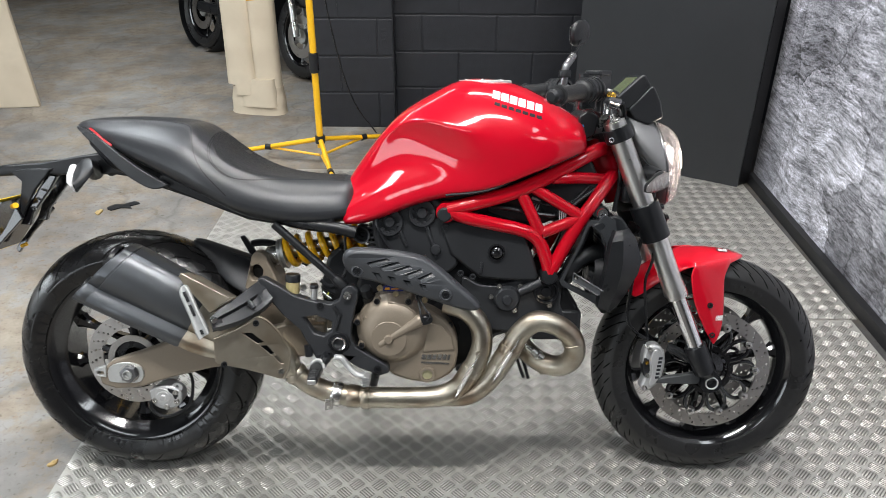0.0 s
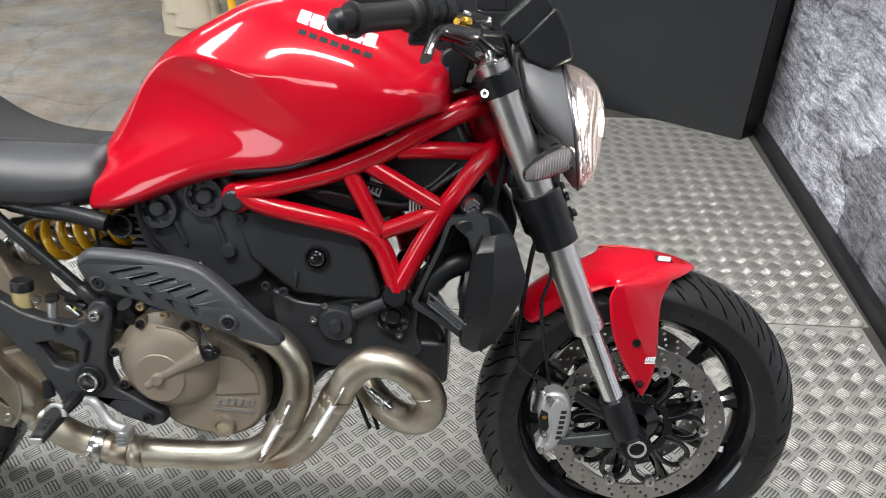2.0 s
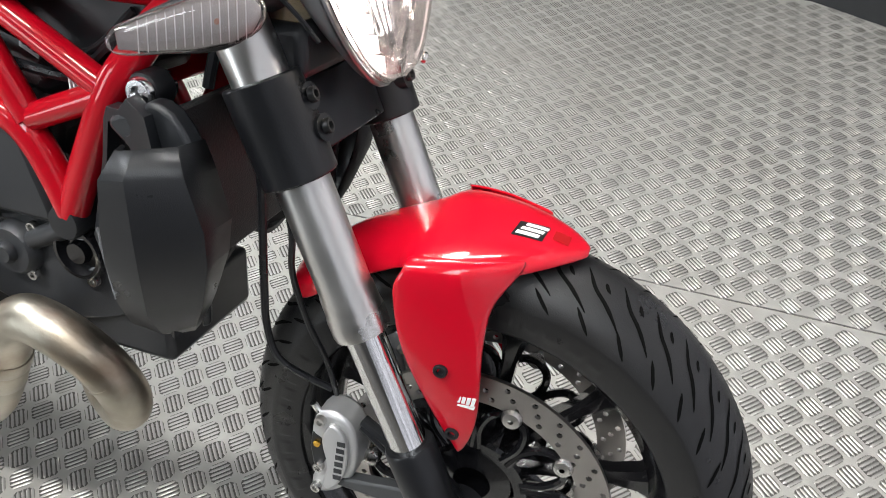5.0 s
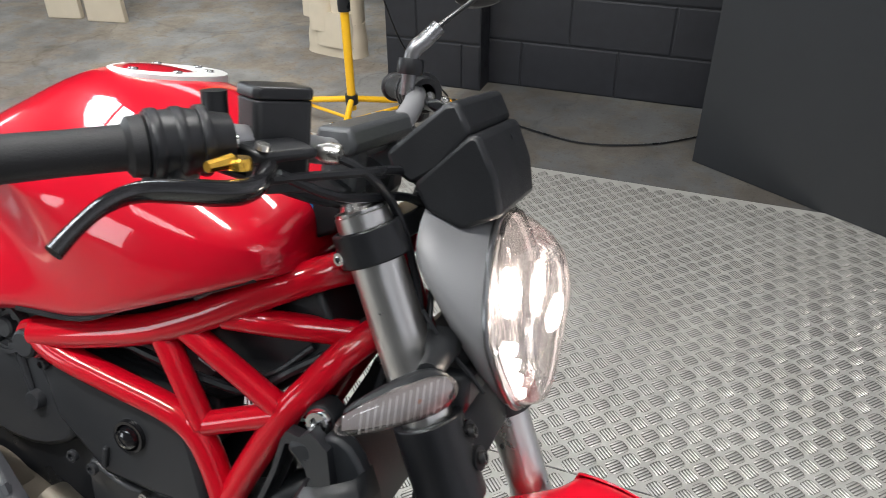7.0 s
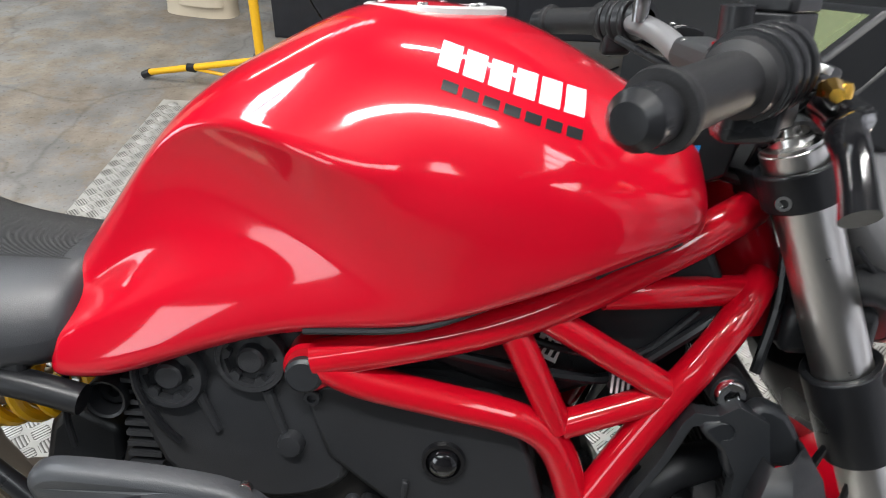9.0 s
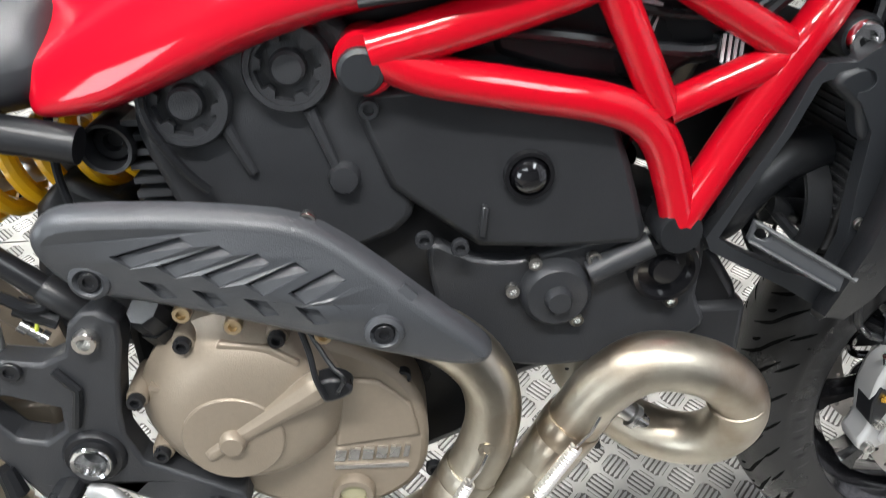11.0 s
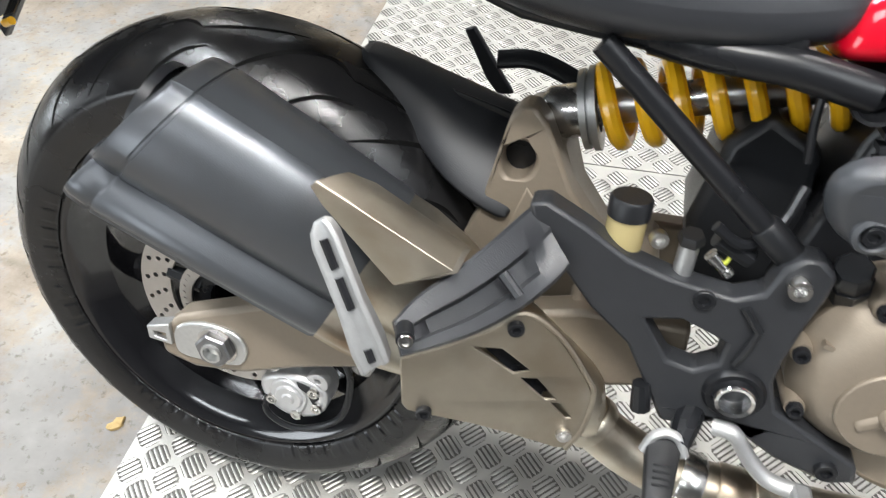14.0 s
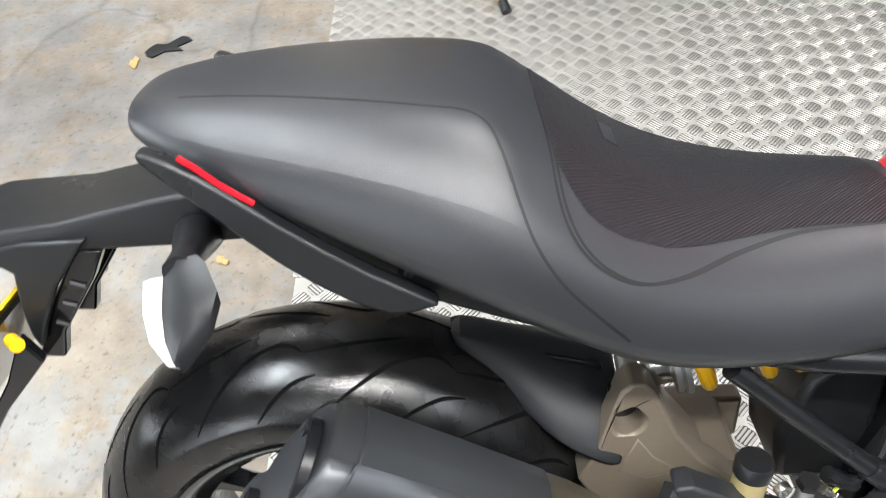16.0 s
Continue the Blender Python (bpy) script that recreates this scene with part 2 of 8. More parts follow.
def sweep(pts, radius, segs=12, bm=None, closed=False, caps=True, flat=1.0):
    """A tube along points; radius is a number or one per point."""
    bm = bm or bmesh.new()
    P = [Vector(p) for p in pts]
    n = len(P)
    R = radius if isinstance(radius, (list, tuple)) else [radius] * n
    rings, ref = [], None
    for i in range(n):
        a = P[i - 1] if (i or closed) else P[i]
        c = P[(i + 1) % n] if (i < n - 1 or closed) else P[i]
        t = (c - a).normalized()
        if ref is None:
            ref = t.orthogonal().normalized()
        ref = (ref - t * ref.dot(t)).normalized()
        q = t.cross(ref)
        rings.append([bm.verts.new(P[i] + R[i] * (ref * math.cos(2 * math.pi * k / segs) + q * flat * math.sin(2 * math.pi * k / segs))) for k in range(segs)])
    for i in range(n if closed else n - 1):
        A, B = rings[i], rings[(i + 1) % n]
        for k in range(segs):
            bm.faces.new((A[k], A[(k + 1) % segs], B[(k + 1) % segs], B[k]))
    if caps and not closed:
        bm.faces.new(rings[0][::-1])
        bm.faces.new(rings[-1])
    return bm


def tube(pts, radius, segs=14, smooth=5, bm=None, flat=1.0):
    if isinstance(radius, (list, tuple)):
        rr = [v.x for v in catmull([(r, 0, 0) for r in radius], smooth)]
    else:
        rr = radius
    return sweep(catmull(pts, smooth), rr, segs, bm, flat=flat)


def lathe(profile, centre, axis=(0, 1, 0), segs=32, bm=None, closed=False):
    """Turns (radius, along) pairs round an axis through centre."""
    bm = bm or bmesh.new()
    ax = Vector(axis).normalized()
    u = ax.orthogonal().normalized()
    v = ax.cross(u)
    C0 = Vector(centre)
    rings = []
    for r, h in profile:
        if r < 1e-6:
            rings.append([bm.verts.new(C0 + ax * h)])
        else:
            rings.append([bm.verts.new(C0 + ax * h + r * (u * math.cos(2 * math.pi * k / segs) + v * math.sin(2 * math.pi * k / segs))) for k in range(segs)])
    pairs = list(zip(rings, rings[1:])) + ([(rings[-1], rings[0])] if closed else [])
    for A, B in pairs:
        for k in range(segs):
            k2 = (k + 1) % segs
            if len(A) == 1 and len(B) == 1:
                continue
            if len(A) == 1:
                bm.faces.new((A[0], B[k2], B[k]))
            elif len(B) == 1:
                bm.faces.new((A[k], A[k2], B[0]))
            else:
                bm.faces.new((A[k], A[k2], B[k2], B[k]))
    return bm


def cyl(a, b, r0, r1=None, segs=16, bm=None):
    return sweep([a, b], [r0, r0 if r1 is None else r1], segs, bm)


def slab(outline, v0, v1, holes=(), bm=None, shape=None):
    """A plate: an outline in the (along, up) plane with holes, thick from side v0 to side v1; shape(u, w) shifts it sideways."""
    bm = bm or bmesh.new()
    loops = [list(outline)] + [list(h) for h in holes]
    flat = [p for l in loops for p in l]
    f = shape or (lambda u, w: 0.0)
    A = [bm.verts.new((u, v0 + f(u, w), w)) for u, w in flat]
    B = [bm.verts.new((u, v1 + f(u, w), w)) for u, w in flat]
    if holes:
        for tri in tessellate_polygon([[Vector((u, w, 0)) for u, w in l] for l in loops]):
            bm.faces.new([A[i] for i in tri])
            bm.faces.new([B[i] for i in tri[::-1]])
    else:
        bm.faces.new(A)
        bm.faces.new(B[::-1])
    k = 0
    for l in loops:
        n = len(l)
        for i in range(n):
            j = (i + 1) % n
            bm.faces.new((A[k + i], A[k + j], B[k + j], B[k + i]))
        k += n
    return bm


def curve2(pts, n=4):
    return [(p.x, p.y) for p in catmull([(a, b, 0) for a, b in pts], n, closed=True)]


def disc_outline(cu, cw, r, n=12, ry=None, turn=0.0):
    ry = ry or r
    return [(cu + r * math.cos(2 * math.pi * k / n) * math.cos(turn) - ry * math.sin(2 * math.pi * k / n) * math.sin(turn),
             cw + r * math.cos(2 * math.pi * k / n) * math.sin(turn) + ry * math.sin(2 * math.pi * k / n) * math.cos(turn)) for k in range(n)]


def loft(sections, bm=None, closed=True, caps=True):
    """Skins rings of points (same count)."""
    bm = bm or bmesh.new()
    rings = [[bm.verts.new(p) for p in s] for s in sections]
    n = len(rings[0])
    for A, B in zip(rings, rings[1:]):
        for k in range(n if closed else n - 1):
            bm.faces.new((A[k], A[(k + 1) % n], B[(k + 1) % n], B[k]))
    if caps:
        bm.faces.new(rings[0][::-1])
        bm.faces.new(rings[-1])
    return bm


def mirrored(u, half):
    """A ring at u from half a section, listed from the top middle down the right side."""
    right = [(u, -v, w) for v, w in half]
    left = [(u, v, w) for v, w in half if v > 1e-6]
    return right + left[::-1]


def block(u0, u1, v0, v1, w0, w1, bm=None):
    return slab([(u0, w0), (u1, w0), (u1, w1), (u0, w1)], v0, v1, bm=bm)


def bolt_bm(at, axis, r=0.006, h=0.005, bm=None):
    """A socket-head screw."""
    return lathe([(0.0, h * 0.35), (r * 0.5, h * 0.35), (r * 0.55, h), (r * 0.92, h), (r, h * 0.8), (r, 0.0)], at, axis, 12, bm)


def empty(name, m=None):
    ob = new(name)
    ob.empty_display_size = 0.1
    if m:
        ob.matrix_world = m
    return ob

# ---------------------------------------------------------------- the room


def concrete():
    """Worn floor: grey-blue paint in flakes over tan concrete, dirt, fine cracks."""
    m = bpy.data.materials.new("worn_concrete")
    m.use_nodes = True
    nt = m.node_tree
    bs = nt.nodes["Principled BSDF"]
    tc = nt.nodes.new("ShaderNodeTexCoord")

    def noise_n(scale, detail, rough=0.6):
        n = nt.nodes.new("ShaderNodeTexNoise")
        n.inputs["Scale"].default_value, n.inputs["Detail"].default_value, n.inputs["Roughness"].default_value = scale, detail, rough
        nt.links.new(tc.outputs["Object"], n.inputs["Vector"])
        return n.outputs["Fac"]

    def ramp(src, lo, hi, c0, c1):
        r = nt.nodes.new("ShaderNodeValToRGB")
        r.color_ramp.elements[0].position, r.color_ramp.elements[1].position = lo, hi
        r.color_ramp.elements[0].color, r.color_ramp.elements[1].color = (*c0, 1), (*c1, 1)
        nt.links.new(src, r.inputs["Fac"])
        return r.outputs["Color"]

    def mix(kind, fac, A, B):
        x = nt.nodes.new("ShaderNodeMix")
        x.data_type, x.blend_type = "RGBA", kind
        if isinstance(fac, float):
            x.inputs["Factor"].default_value = fac
        else:
            nt.links.new(fac, x.inputs["Factor"])
        nt.links.new(A, x.inputs["A"])
        nt.links.new(B, x.inputs["B"])
        return x.outputs["Result"]

    paint = ramp(noise_n(5.0, 5), 0.3, 0.7, (0.225, 0.217, 0.205), (0.345, 0.335, 0.315))
    bare = ramp(noise_n(9.0, 7, 0.7), 0.3, 0.75, (0.225, 0.185, 0.143), (0.40, 0.352, 0.285))
    flake = ramp(noise_n(3.3, 12, 0.75), 0.46, 0.54, (0, 0, 0), (1, 1, 1))
    col = mix("MIX", flake, paint, bare)
    chips = ramp(noise_n(14.0, 9, 0.75), 0.60, 0.63, (0, 0, 0), (1, 1, 1))
    rust = ramp(noise_n(4.0, 4), 0.3, 0.7, (0.27, 0.205, 0.15), (0.35, 0.29, 0.225))
    col = mix("MIX", chips, col, rust)
    dirt = ramp(noise_n(1.1, 7, 0.65), 0.36, 0.66, (0.50, 0.48, 0.47), (1, 1, 1))
    col = mix("MULTIPLY", 1.0, col, dirt)
    sp = ramp(noise_n(60.0, 3), 0.28, 0.42, (0.55, 0.52, 0.47), (1, 1, 1))
    col = mix("MULTIPLY", 0.9, col, sp)
    # shade towards the wall put into the floor colour, with a ragged edge
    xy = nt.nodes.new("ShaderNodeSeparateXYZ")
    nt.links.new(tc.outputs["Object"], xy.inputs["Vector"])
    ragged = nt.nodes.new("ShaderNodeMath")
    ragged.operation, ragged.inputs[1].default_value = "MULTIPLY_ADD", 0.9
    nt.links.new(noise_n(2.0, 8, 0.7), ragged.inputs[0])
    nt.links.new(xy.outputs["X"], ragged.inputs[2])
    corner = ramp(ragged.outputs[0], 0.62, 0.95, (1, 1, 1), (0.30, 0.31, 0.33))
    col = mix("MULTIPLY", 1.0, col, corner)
    vo = nt.nodes.new("ShaderNodeTexVoronoi")
    vo.feature = "DISTANCE_TO_EDGE"
    vo.inputs["Scale"].default_value = 0.75
    wn = nt.nodes.new("ShaderNodeTexNoise")
    wn.inputs["Scale"].default_value, wn.inputs["Detail"].default_value = 3.0, 6
    nt.links.new(tc.outputs["Object"], wn.inputs["Vector"])
    ad = nt.nodes.new("ShaderNodeMix")
    ad.data_type, ad.blend_type = "RGBA", "ADD"
    ad.inputs["Factor"].default_value = 0.35
    nt.links.new(tc.outputs["Object"], ad.inputs["A"])
    nt.links.new(wn.outputs["Color"], ad.inputs["B"])
    nt.links.new(ad.outputs["Result"], vo.inputs["Vector"])
    cr = ramp(vo.outputs["Distance"], 0.0, 0.012, (0.35, 0.33, 0.31), (1, 1, 1))
    col = mix("MULTIPLY", 0.35, col, cr)
    nt.links.new(col, bs.inputs["Base Color"])
    rr = nt.nodes.new("ShaderNodeMapRange")
    rr.inputs["To Min"].default_value, rr.inputs["To Max"].default_value = 0.58, 0.85
    nt.links.new(noise_n(7.0, 5), rr.inputs["Value"])
    nt.links.new(rr.outputs["Result"], bs.inputs["Roughness"])
    bp = nt.nodes.new("ShaderNodeBump")
    bp.inputs["Strength"].default_value, bp.inputs["Distance"].default_value = 0.5, 0.002
    nt.links.new(noise_n(90.0, 5), bp.inputs["Height"])
    nt.links.new(bp.outputs["Normal"], bs.inputs["Normal"])
    return m


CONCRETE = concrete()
TREAD_ALLOY = material("tread_plate_alloy", (0.42, 0.41, 0.38), 0.46, 0.45, grain=0.16, grain_scale=30, stain=0.40, stain_scale=4, stain_colour=(0.36, 0.335, 0.30), bump=0.14, bump_scale=260, rough_var=0.10)
TREAD_GRIME = material("trodden_grime", (0.088, 0.083, 0.075), 0.60, 0.2, grain=0.3, grain_scale=60, stain=0.7, stain_scale=3, stain_colour=(0.165, 0.156, 0.142), bump=0.2, bump_scale=400)
TREAD_WORN = material("worn_tread_bars", (0.44, 0.43, 0.405), 0.40, 0.75, grain=0.2, grain_scale=24, stain=0.4, stain_scale=5, stain_colour=(0.36, 0.34, 0.31), rough_var=0.10)
BLOCK_BLACK = material("black_masonry_paint", (0.017, 0.018, 0.022), 0.42, grain=0.3, grain_scale=20, bump=0.9, bump_scale=160, rough_var=0.1)
PANEL_BLACK = material("black_board", (0.0165, 0.018, 0.0205), 0.42, grain=0.12, grain_scale=6, bump=0.15, bump_scale=300, rough_var=0.06)
KICK_BLACK = material("black_kickboard", (0.012, 0.012, 0.013), 0.45, bump=0.2, bump_scale=300)
CEILING_GREY = material("grey_roof_sheet", (0.10, 0.105, 0.11), 0.6, grain=0.1, grain_scale=3)
WALL_GREY = material("grey_wall_paint", (0.12, 0.12, 0.12), 0.6, grain=0.1, grain_scale=4, bump=0.4, bump_scale=80)
CREAM = material("cream_moulded_foam", (0.58, 0.50, 0.38), 0.62, grain=0.12, grain_scale=12, bump=0.6, bump_scale=90, stain=0.45, stain_scale=6, stain_colour=(0.40, 0.33, 0.24))
STAND_YELLOW = material("yellow_stand_paint", (0.78, 0.43, 0.015), 0.32, grain=0.08, bump=0.1)

ROOM = (-7.0, 5.2, -5.5, 9.0, 3.6)


def structure(name, bm, mat, label, category, smooth=0.0, parent=None):
    ob = link_bm(name, bm, mat, parent, smooth)
    return tagged(ob, label=label, category=category, kind="structure")


def box3(x0, x1, y0, y1, z0, z1, bm=None):
    bm = bm or bmesh.new()
    vs = [bm.verts.new(p) for p in itertools.product((x0, x1), (y0, y1), (z0, z1))]
    for f in ((0, 1, 3, 2), (4, 6, 7, 5), (0, 4, 5, 1), (2, 3, 7, 6), (0, 2, 6, 4), (1, 5, 7, 3)):
        bm.faces.new([vs[i] for i in f])
    return bm


X0, X1, Y0, Y1, ZC = ROOM
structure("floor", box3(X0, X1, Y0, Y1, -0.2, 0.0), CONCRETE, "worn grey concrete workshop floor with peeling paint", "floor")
structure("ceiling", box3(X0, X1, Y0, Y1, ZC, ZC + 0.15), CEILING_GREY, "grey sheet roof of the workshop", "ceiling")
structure("wall_west", box3(X0 - 0.2, X0, Y0, Y1, 0, ZC), WALL_GREY, "grey painted workshop wall", "wall")
structure("wall_east", box3(X1, X1 + 0.2, Y0, Y1, 0, ZC), WALL_GREY, "grey painted workshop wall", "wall")
structure("wall_south", box3(X0, X1, Y0 - 0.2, Y0, 0, ZC), WALL_GREY, "grey painted workshop wall", "wall")
structure("wall_north", box3(X0, X1, Y1, Y1 + 0.2, 0, ZC), WALL_GREY, "grey painted workshop wall far behind", "wall")

# strip lights under the roof: what shows as bars of white in the paint
for lx, ly, e in ((0.5, -0.9, 112), (1.2, 1.2, 78), (-2.4, 4.2, 40)):
    fix = empty("strip_light", Matrix.Translation((lx, ly, ZC - 0.12)))
    tagged(fix, label="white fluorescent strip light under the roof", category="light", group="strip lights")
    part("housing", block(-0.75, 0.75, -0.09, 0.09, 0.03, 0.11), WALL_GREY, fix)
    part("tube", sweep([(-0.72, 0, 0), (0.72, 0, 0)], 0.02, 10), TUBE_LIT, fix, "lit fluorescent tube")
    area_lamp("strip_lamp", (lx, ly, ZC - 0.20), (lx, ly, 0), 1.5, 0.16, e, (1.0, 0.99, 0.97))

# rooflights: translucent panes between dark glazing bars
for lx, ly, sx, sy, e in ((-1.5, 0.4, 0.6, 2.0, 150), (2.5, -2.0, 0.8, 2.0, 70), (-0.6, -3.4, 2.0, 0.7, 50), (-0.3, 4.0, 2.6, 0.8, 60)):
    rl = empty("rooflight", Matrix.Translation((lx, ly, ZC - 0.02)))
    tagged(rl, label="translucent rooflight with dark glazing bars", category="rooflight", group="rooflights")
    nb = int(max(sx, sy) / 0.32)
    for k in range(nb + 1):
        t_ = -0.5 + k / nb
        if sy > sx:
            part("glazing_bar", block(-sx / 2, sx / 2, t_ * sy - 0.02, t_ * sy + 0.02, -0.08, 0.0205), KICK_BLACK, rl)
        else:
            part("glazing_bar", block(t_ * sx - 0.02, t_ * sx + 0.02, -sy / 2, sy / 2, -0.08, 0.0205), KICK_BLACK, rl)
    area_lamp("roof_daylight", (lx, ly, ZC - 0.03), (lx, ly, 0), sx, sy, e, (0.90, 0.955, 1.0))

# added fill light behind and beside the camera; no opening is built there
area_lamp("south_fill", (-3.4, -5.2, 1.7), (0.5, 1.0, 0.6), 2.4, 2.4, 115, (0.88, 0.945, 1.0))


# barred window in the end wall: daylight from behind the tail
def barred_window(name, m, w, h, power, label):
    win = empty(name, m)
    tagged(win, label=label, category="window", kind="structure")
    for k in range(8):
        part("glazing_bar", box3(-w / 2 + w * k / 7 - 0.02, -w / 2 + w * k / 7 + 0.02, 0.0, 0.06, -h / 2, h / 2), KICK_BLACK, win)
    for k in range(6):
        part("glazing_bar", box3(-w / 2, w / 2, 0.0, 0.05, -h / 2 + h * k / 5 - 0.015, -h / 2 + h * k / 5 + 0.015), KICK_BLACK, win)
    at = m @ Vector((0, -0.004, 0))
    area_lamp(name + "_daylight", at, at + (m.to_3x3() @ Vector((0, 1, -0.02))), w, h, power, (0.88, 0.95, 1.0))


barred_window("window_1", pose(X0 + 0.02, 0.6, 1.75, 0, 0, -90), 4.2, 2.1, 260, "wide window with dark glazing bars behind the tail")


# blockwork: two faces of black painted blocks
def block_wall(name, x0, x1, y, depth, label, shift):
    bm = box3(x0, x1, y + 0.0055, y + depth, 0, ZC)
    wall = structure(name, bm, BLOCK_BLACK, label, "wall")
    rng = random.Random(name)
    bl, bh, j = 0.44, 0.215, 0.007
    meshes = {}
    row, z = 0, 0.0
    while z < 2.4:
        x = x0 - (bl / 2 if (row + shift) % 2 else 0.0) - 0.06
        while x < x1:
            a, b = max(x, x0) + j / 2, min(x + bl, x1) - j / 2
            if b - a > 0.03:
                w = round(b - a, 3)
                if w not in meshes:
                    bb = bmesh.new()
                    h = bh - j
                    o = [(0, 0), (w, 0), (w, h), (0, h)]
                    i_ = [(0.006, 0.006), (w - 0.006, 0.006), (w - 0.006, h - 0.006), (0.006, h - 0.006)]
                    V0 = [bb.verts.new((p[0], 0.0055, p[1])) for p in o]
                    V1 = [bb.verts.new((p[0], 0.0018, p[1])) for p in o]
                    V2 = [bb.verts.new((p[0], 0.0, p[1])) for p in i_]
                    for P_, Q_ in ((V0, V1), (V1, V2)):
                        for k in range(4):
                            bb.faces.new((P_[k], P_[(k + 1) % 4], Q_[(k + 1) % 4], Q_[k]))
                    bb.faces.new(V2)
                    me = bpy.data.meshes.new("block")
                    bmesh.ops.recalc_face_normals(bb, faces=bb.faces)
                    bb.to_mesh(me)
                    bb.free()
                    me.materials.append(BLOCK_BLACK)
                    meshes[w] = me
                ob = new("block", meshes[w])
                ob.parent = wall
                ob.location = (a, y + rng.uniform(-0.002, 0.001), z + j / 2)
            x += bl
        z += bh
        row += 1
    return wall


block_wall("wall_pier", 0.0, 0.47, 2.69, 0.5, "black painted blockwork pier", 0)
block_wall("wall_blocks", 0.47, 3.2, 2.81, 0.5, "black painted blockwork wall with open joints", 1)


# free-standing black board panel, turned a little towards the camera
def upright_board(name, a, b, thick, height, mat, label, category):
    d = (Vector(b) - Vector(a)).normalized()
    n = Vector((-d.y, d.x))
    bm = bmesh.new()
    base = [Vector(a), Vector(b), Vector(b) + n * thick, Vector(a) + n * thick]
    lo = [bm.verts.new((p.x, p.y, 0.002)) for p in base]
    hi = [bm.verts.new((p.x, p.y, height)) for p in base]
    bm.faces.new(lo[::-1])
    bm.faces.new(hi)
    for k in range(4):
        bm.faces.new((lo[k], lo[(k + 1) % 4], hi[(k + 1) % 4], hi[k]))
    ob = link_bm(name, bm, mat, None, 0)
    return tagged(ob, label=label, category=category, kind="structure")


upright_board("wall_panel", (1.465, 2.275), (2.250, 1.828), 0.05, 2.5, PANEL_BLACK, "tall matt black board panel standing beside the plate", "panel")
upright_board("trim", (2.262, 1.845), (2.330, 1.90), 0.05, 2.5, KICK_BLACK, "narrow black edge trim between the boards", "trim")

# rock-print wall board with its black kickboard
def rock_print():
    """A photograph of split slate printed on board: grit, flaky ridges, broad tone, a few dark clefts."""
    m = bpy.data.materials.new("rock_print")
    m.use_nodes = True
    nt = m.node_tree
    bs = nt.nodes["Principled BSDF"]
    bs.inputs["Roughness"].default_value = 0.45
    tc = nt.nodes.new("ShaderNodeTexCoord")

    def noise(vec, scale, detail, rough, kind="FBM"):
        n = nt.nodes.new("ShaderNodeTexNoise")
        n.noise_type = kind
        n.inputs["Scale"].default_value, n.inputs["Detail"].default_value, n.inputs["Roughness"].default_value = scale, detail, rough
        nt.links.new(vec, n.inputs["Vector"])
        return n

    def ramp(src, lo, hi, v0, v1):
        r = nt.nodes.new("ShaderNodeValToRGB")
        for el, pos, v in zip(r.color_ramp.elements, (lo, hi), (v0, v1)):
            el.position, el.color = pos, (v, v, v * 1.02, 1)
        nt.links.new(src, r.inputs["Fac"])
        return r.outputs["Color"]

    def mix(kind, f, x, y):
        n = nt.nodes.new("ShaderNodeMix")
        n.data_type, n.blend_type = "RGBA", kind
        n.inputs["Factor"].default_value = f
        nt.links.new(x, n.inputs["A"])
        nt.links.new(y, n.inputs["B"])
        return n.outputs["Result"]

    def turned(vec, angle, stretch):
        mp = nt.nodes.new("ShaderNodeMapping")
        mp.inputs["Rotation"].default_value, mp.inputs["Scale"].default_value = (angle, 0.0, 0.0), (1.0, 1.0, stretch)
        nt.links.new(vec, mp.inputs["Vector"])
        return mp.outputs["Vector"]

    warp = mix("ADD", 0.30, tc.outputs["Object"], noise(tc.outputs["Object"], 2.2, 12, 0.66).outputs["Color"])
    flakes = ramp(noise(turned(warp, 0.85, 2.6), 13.0, 14, 0.86).outputs["Fac"], 0.42, 0.60, 0.10, 1.0)
    grit = ramp(noise(turned(tc.outputs["Object"], 0.6, 1.8), 80.0, 6, 0.8).outputs["Fac"], 0.38, 0.60, 0.35, 1.0)
    tone = ramp(noise(warp, 1.0, 4, 0.55).outputs["Fac"], 0.38, 0.56, 0.42, 1.0)
    edges = ramp(noise(turned(warp, 0.7, 1.5), 3.4, 14, 0.70, "RIDGED_MULTIFRACTAL").outputs["Fac"], 0.50, 0.90, 0.0, 1.0)
    pl = nt.nodes.new("ShaderNodeTexVoronoi")
    pl.inputs["Scale"].default_value = 2.3
    nt.links.new(warp, pl.inputs["Vector"])
    sp = nt.nodes.new("ShaderNodeSeparateColor")
    nt.links.new(pl.outputs["Color"], sp.inputs["Color"])
    plates = ramp(sp.outputs["Red"], 0.1, 0.75, 0.50, 1.0)
    vo = nt.nodes.new("ShaderNodeTexVoronoi")
    vo.feature = "DISTANCE_TO_EDGE"
    vo.inputs["Scale"].default_value = 2.3
    nt.links.new(warp, vo.inputs["Vector"])
    cleft = ramp(vo.outputs["Distance"], 0.0, 0.012, 0.25, 1.0)
    soft = mix("ADD", 0.16, tc.outputs["Object"], noise(tc.outputs["Object"], 1.7, 5, 0.55).outputs["Color"])
    grain_a = ramp(noise(turned(soft, 0.95, 7.0), 8.0, 12, 0.80).outputs["Fac"], 0.43, 0.57, 0.06, 1.0)
    grain_b = ramp(noise(turned(soft, -0.55, 6.0), 8.0, 12, 0.80).outputs["Fac"], 0.43, 0.57, 0.06, 1.0)
    side = nt.nodes.new("ShaderNodeMix")
    side.data_type = "RGBA"
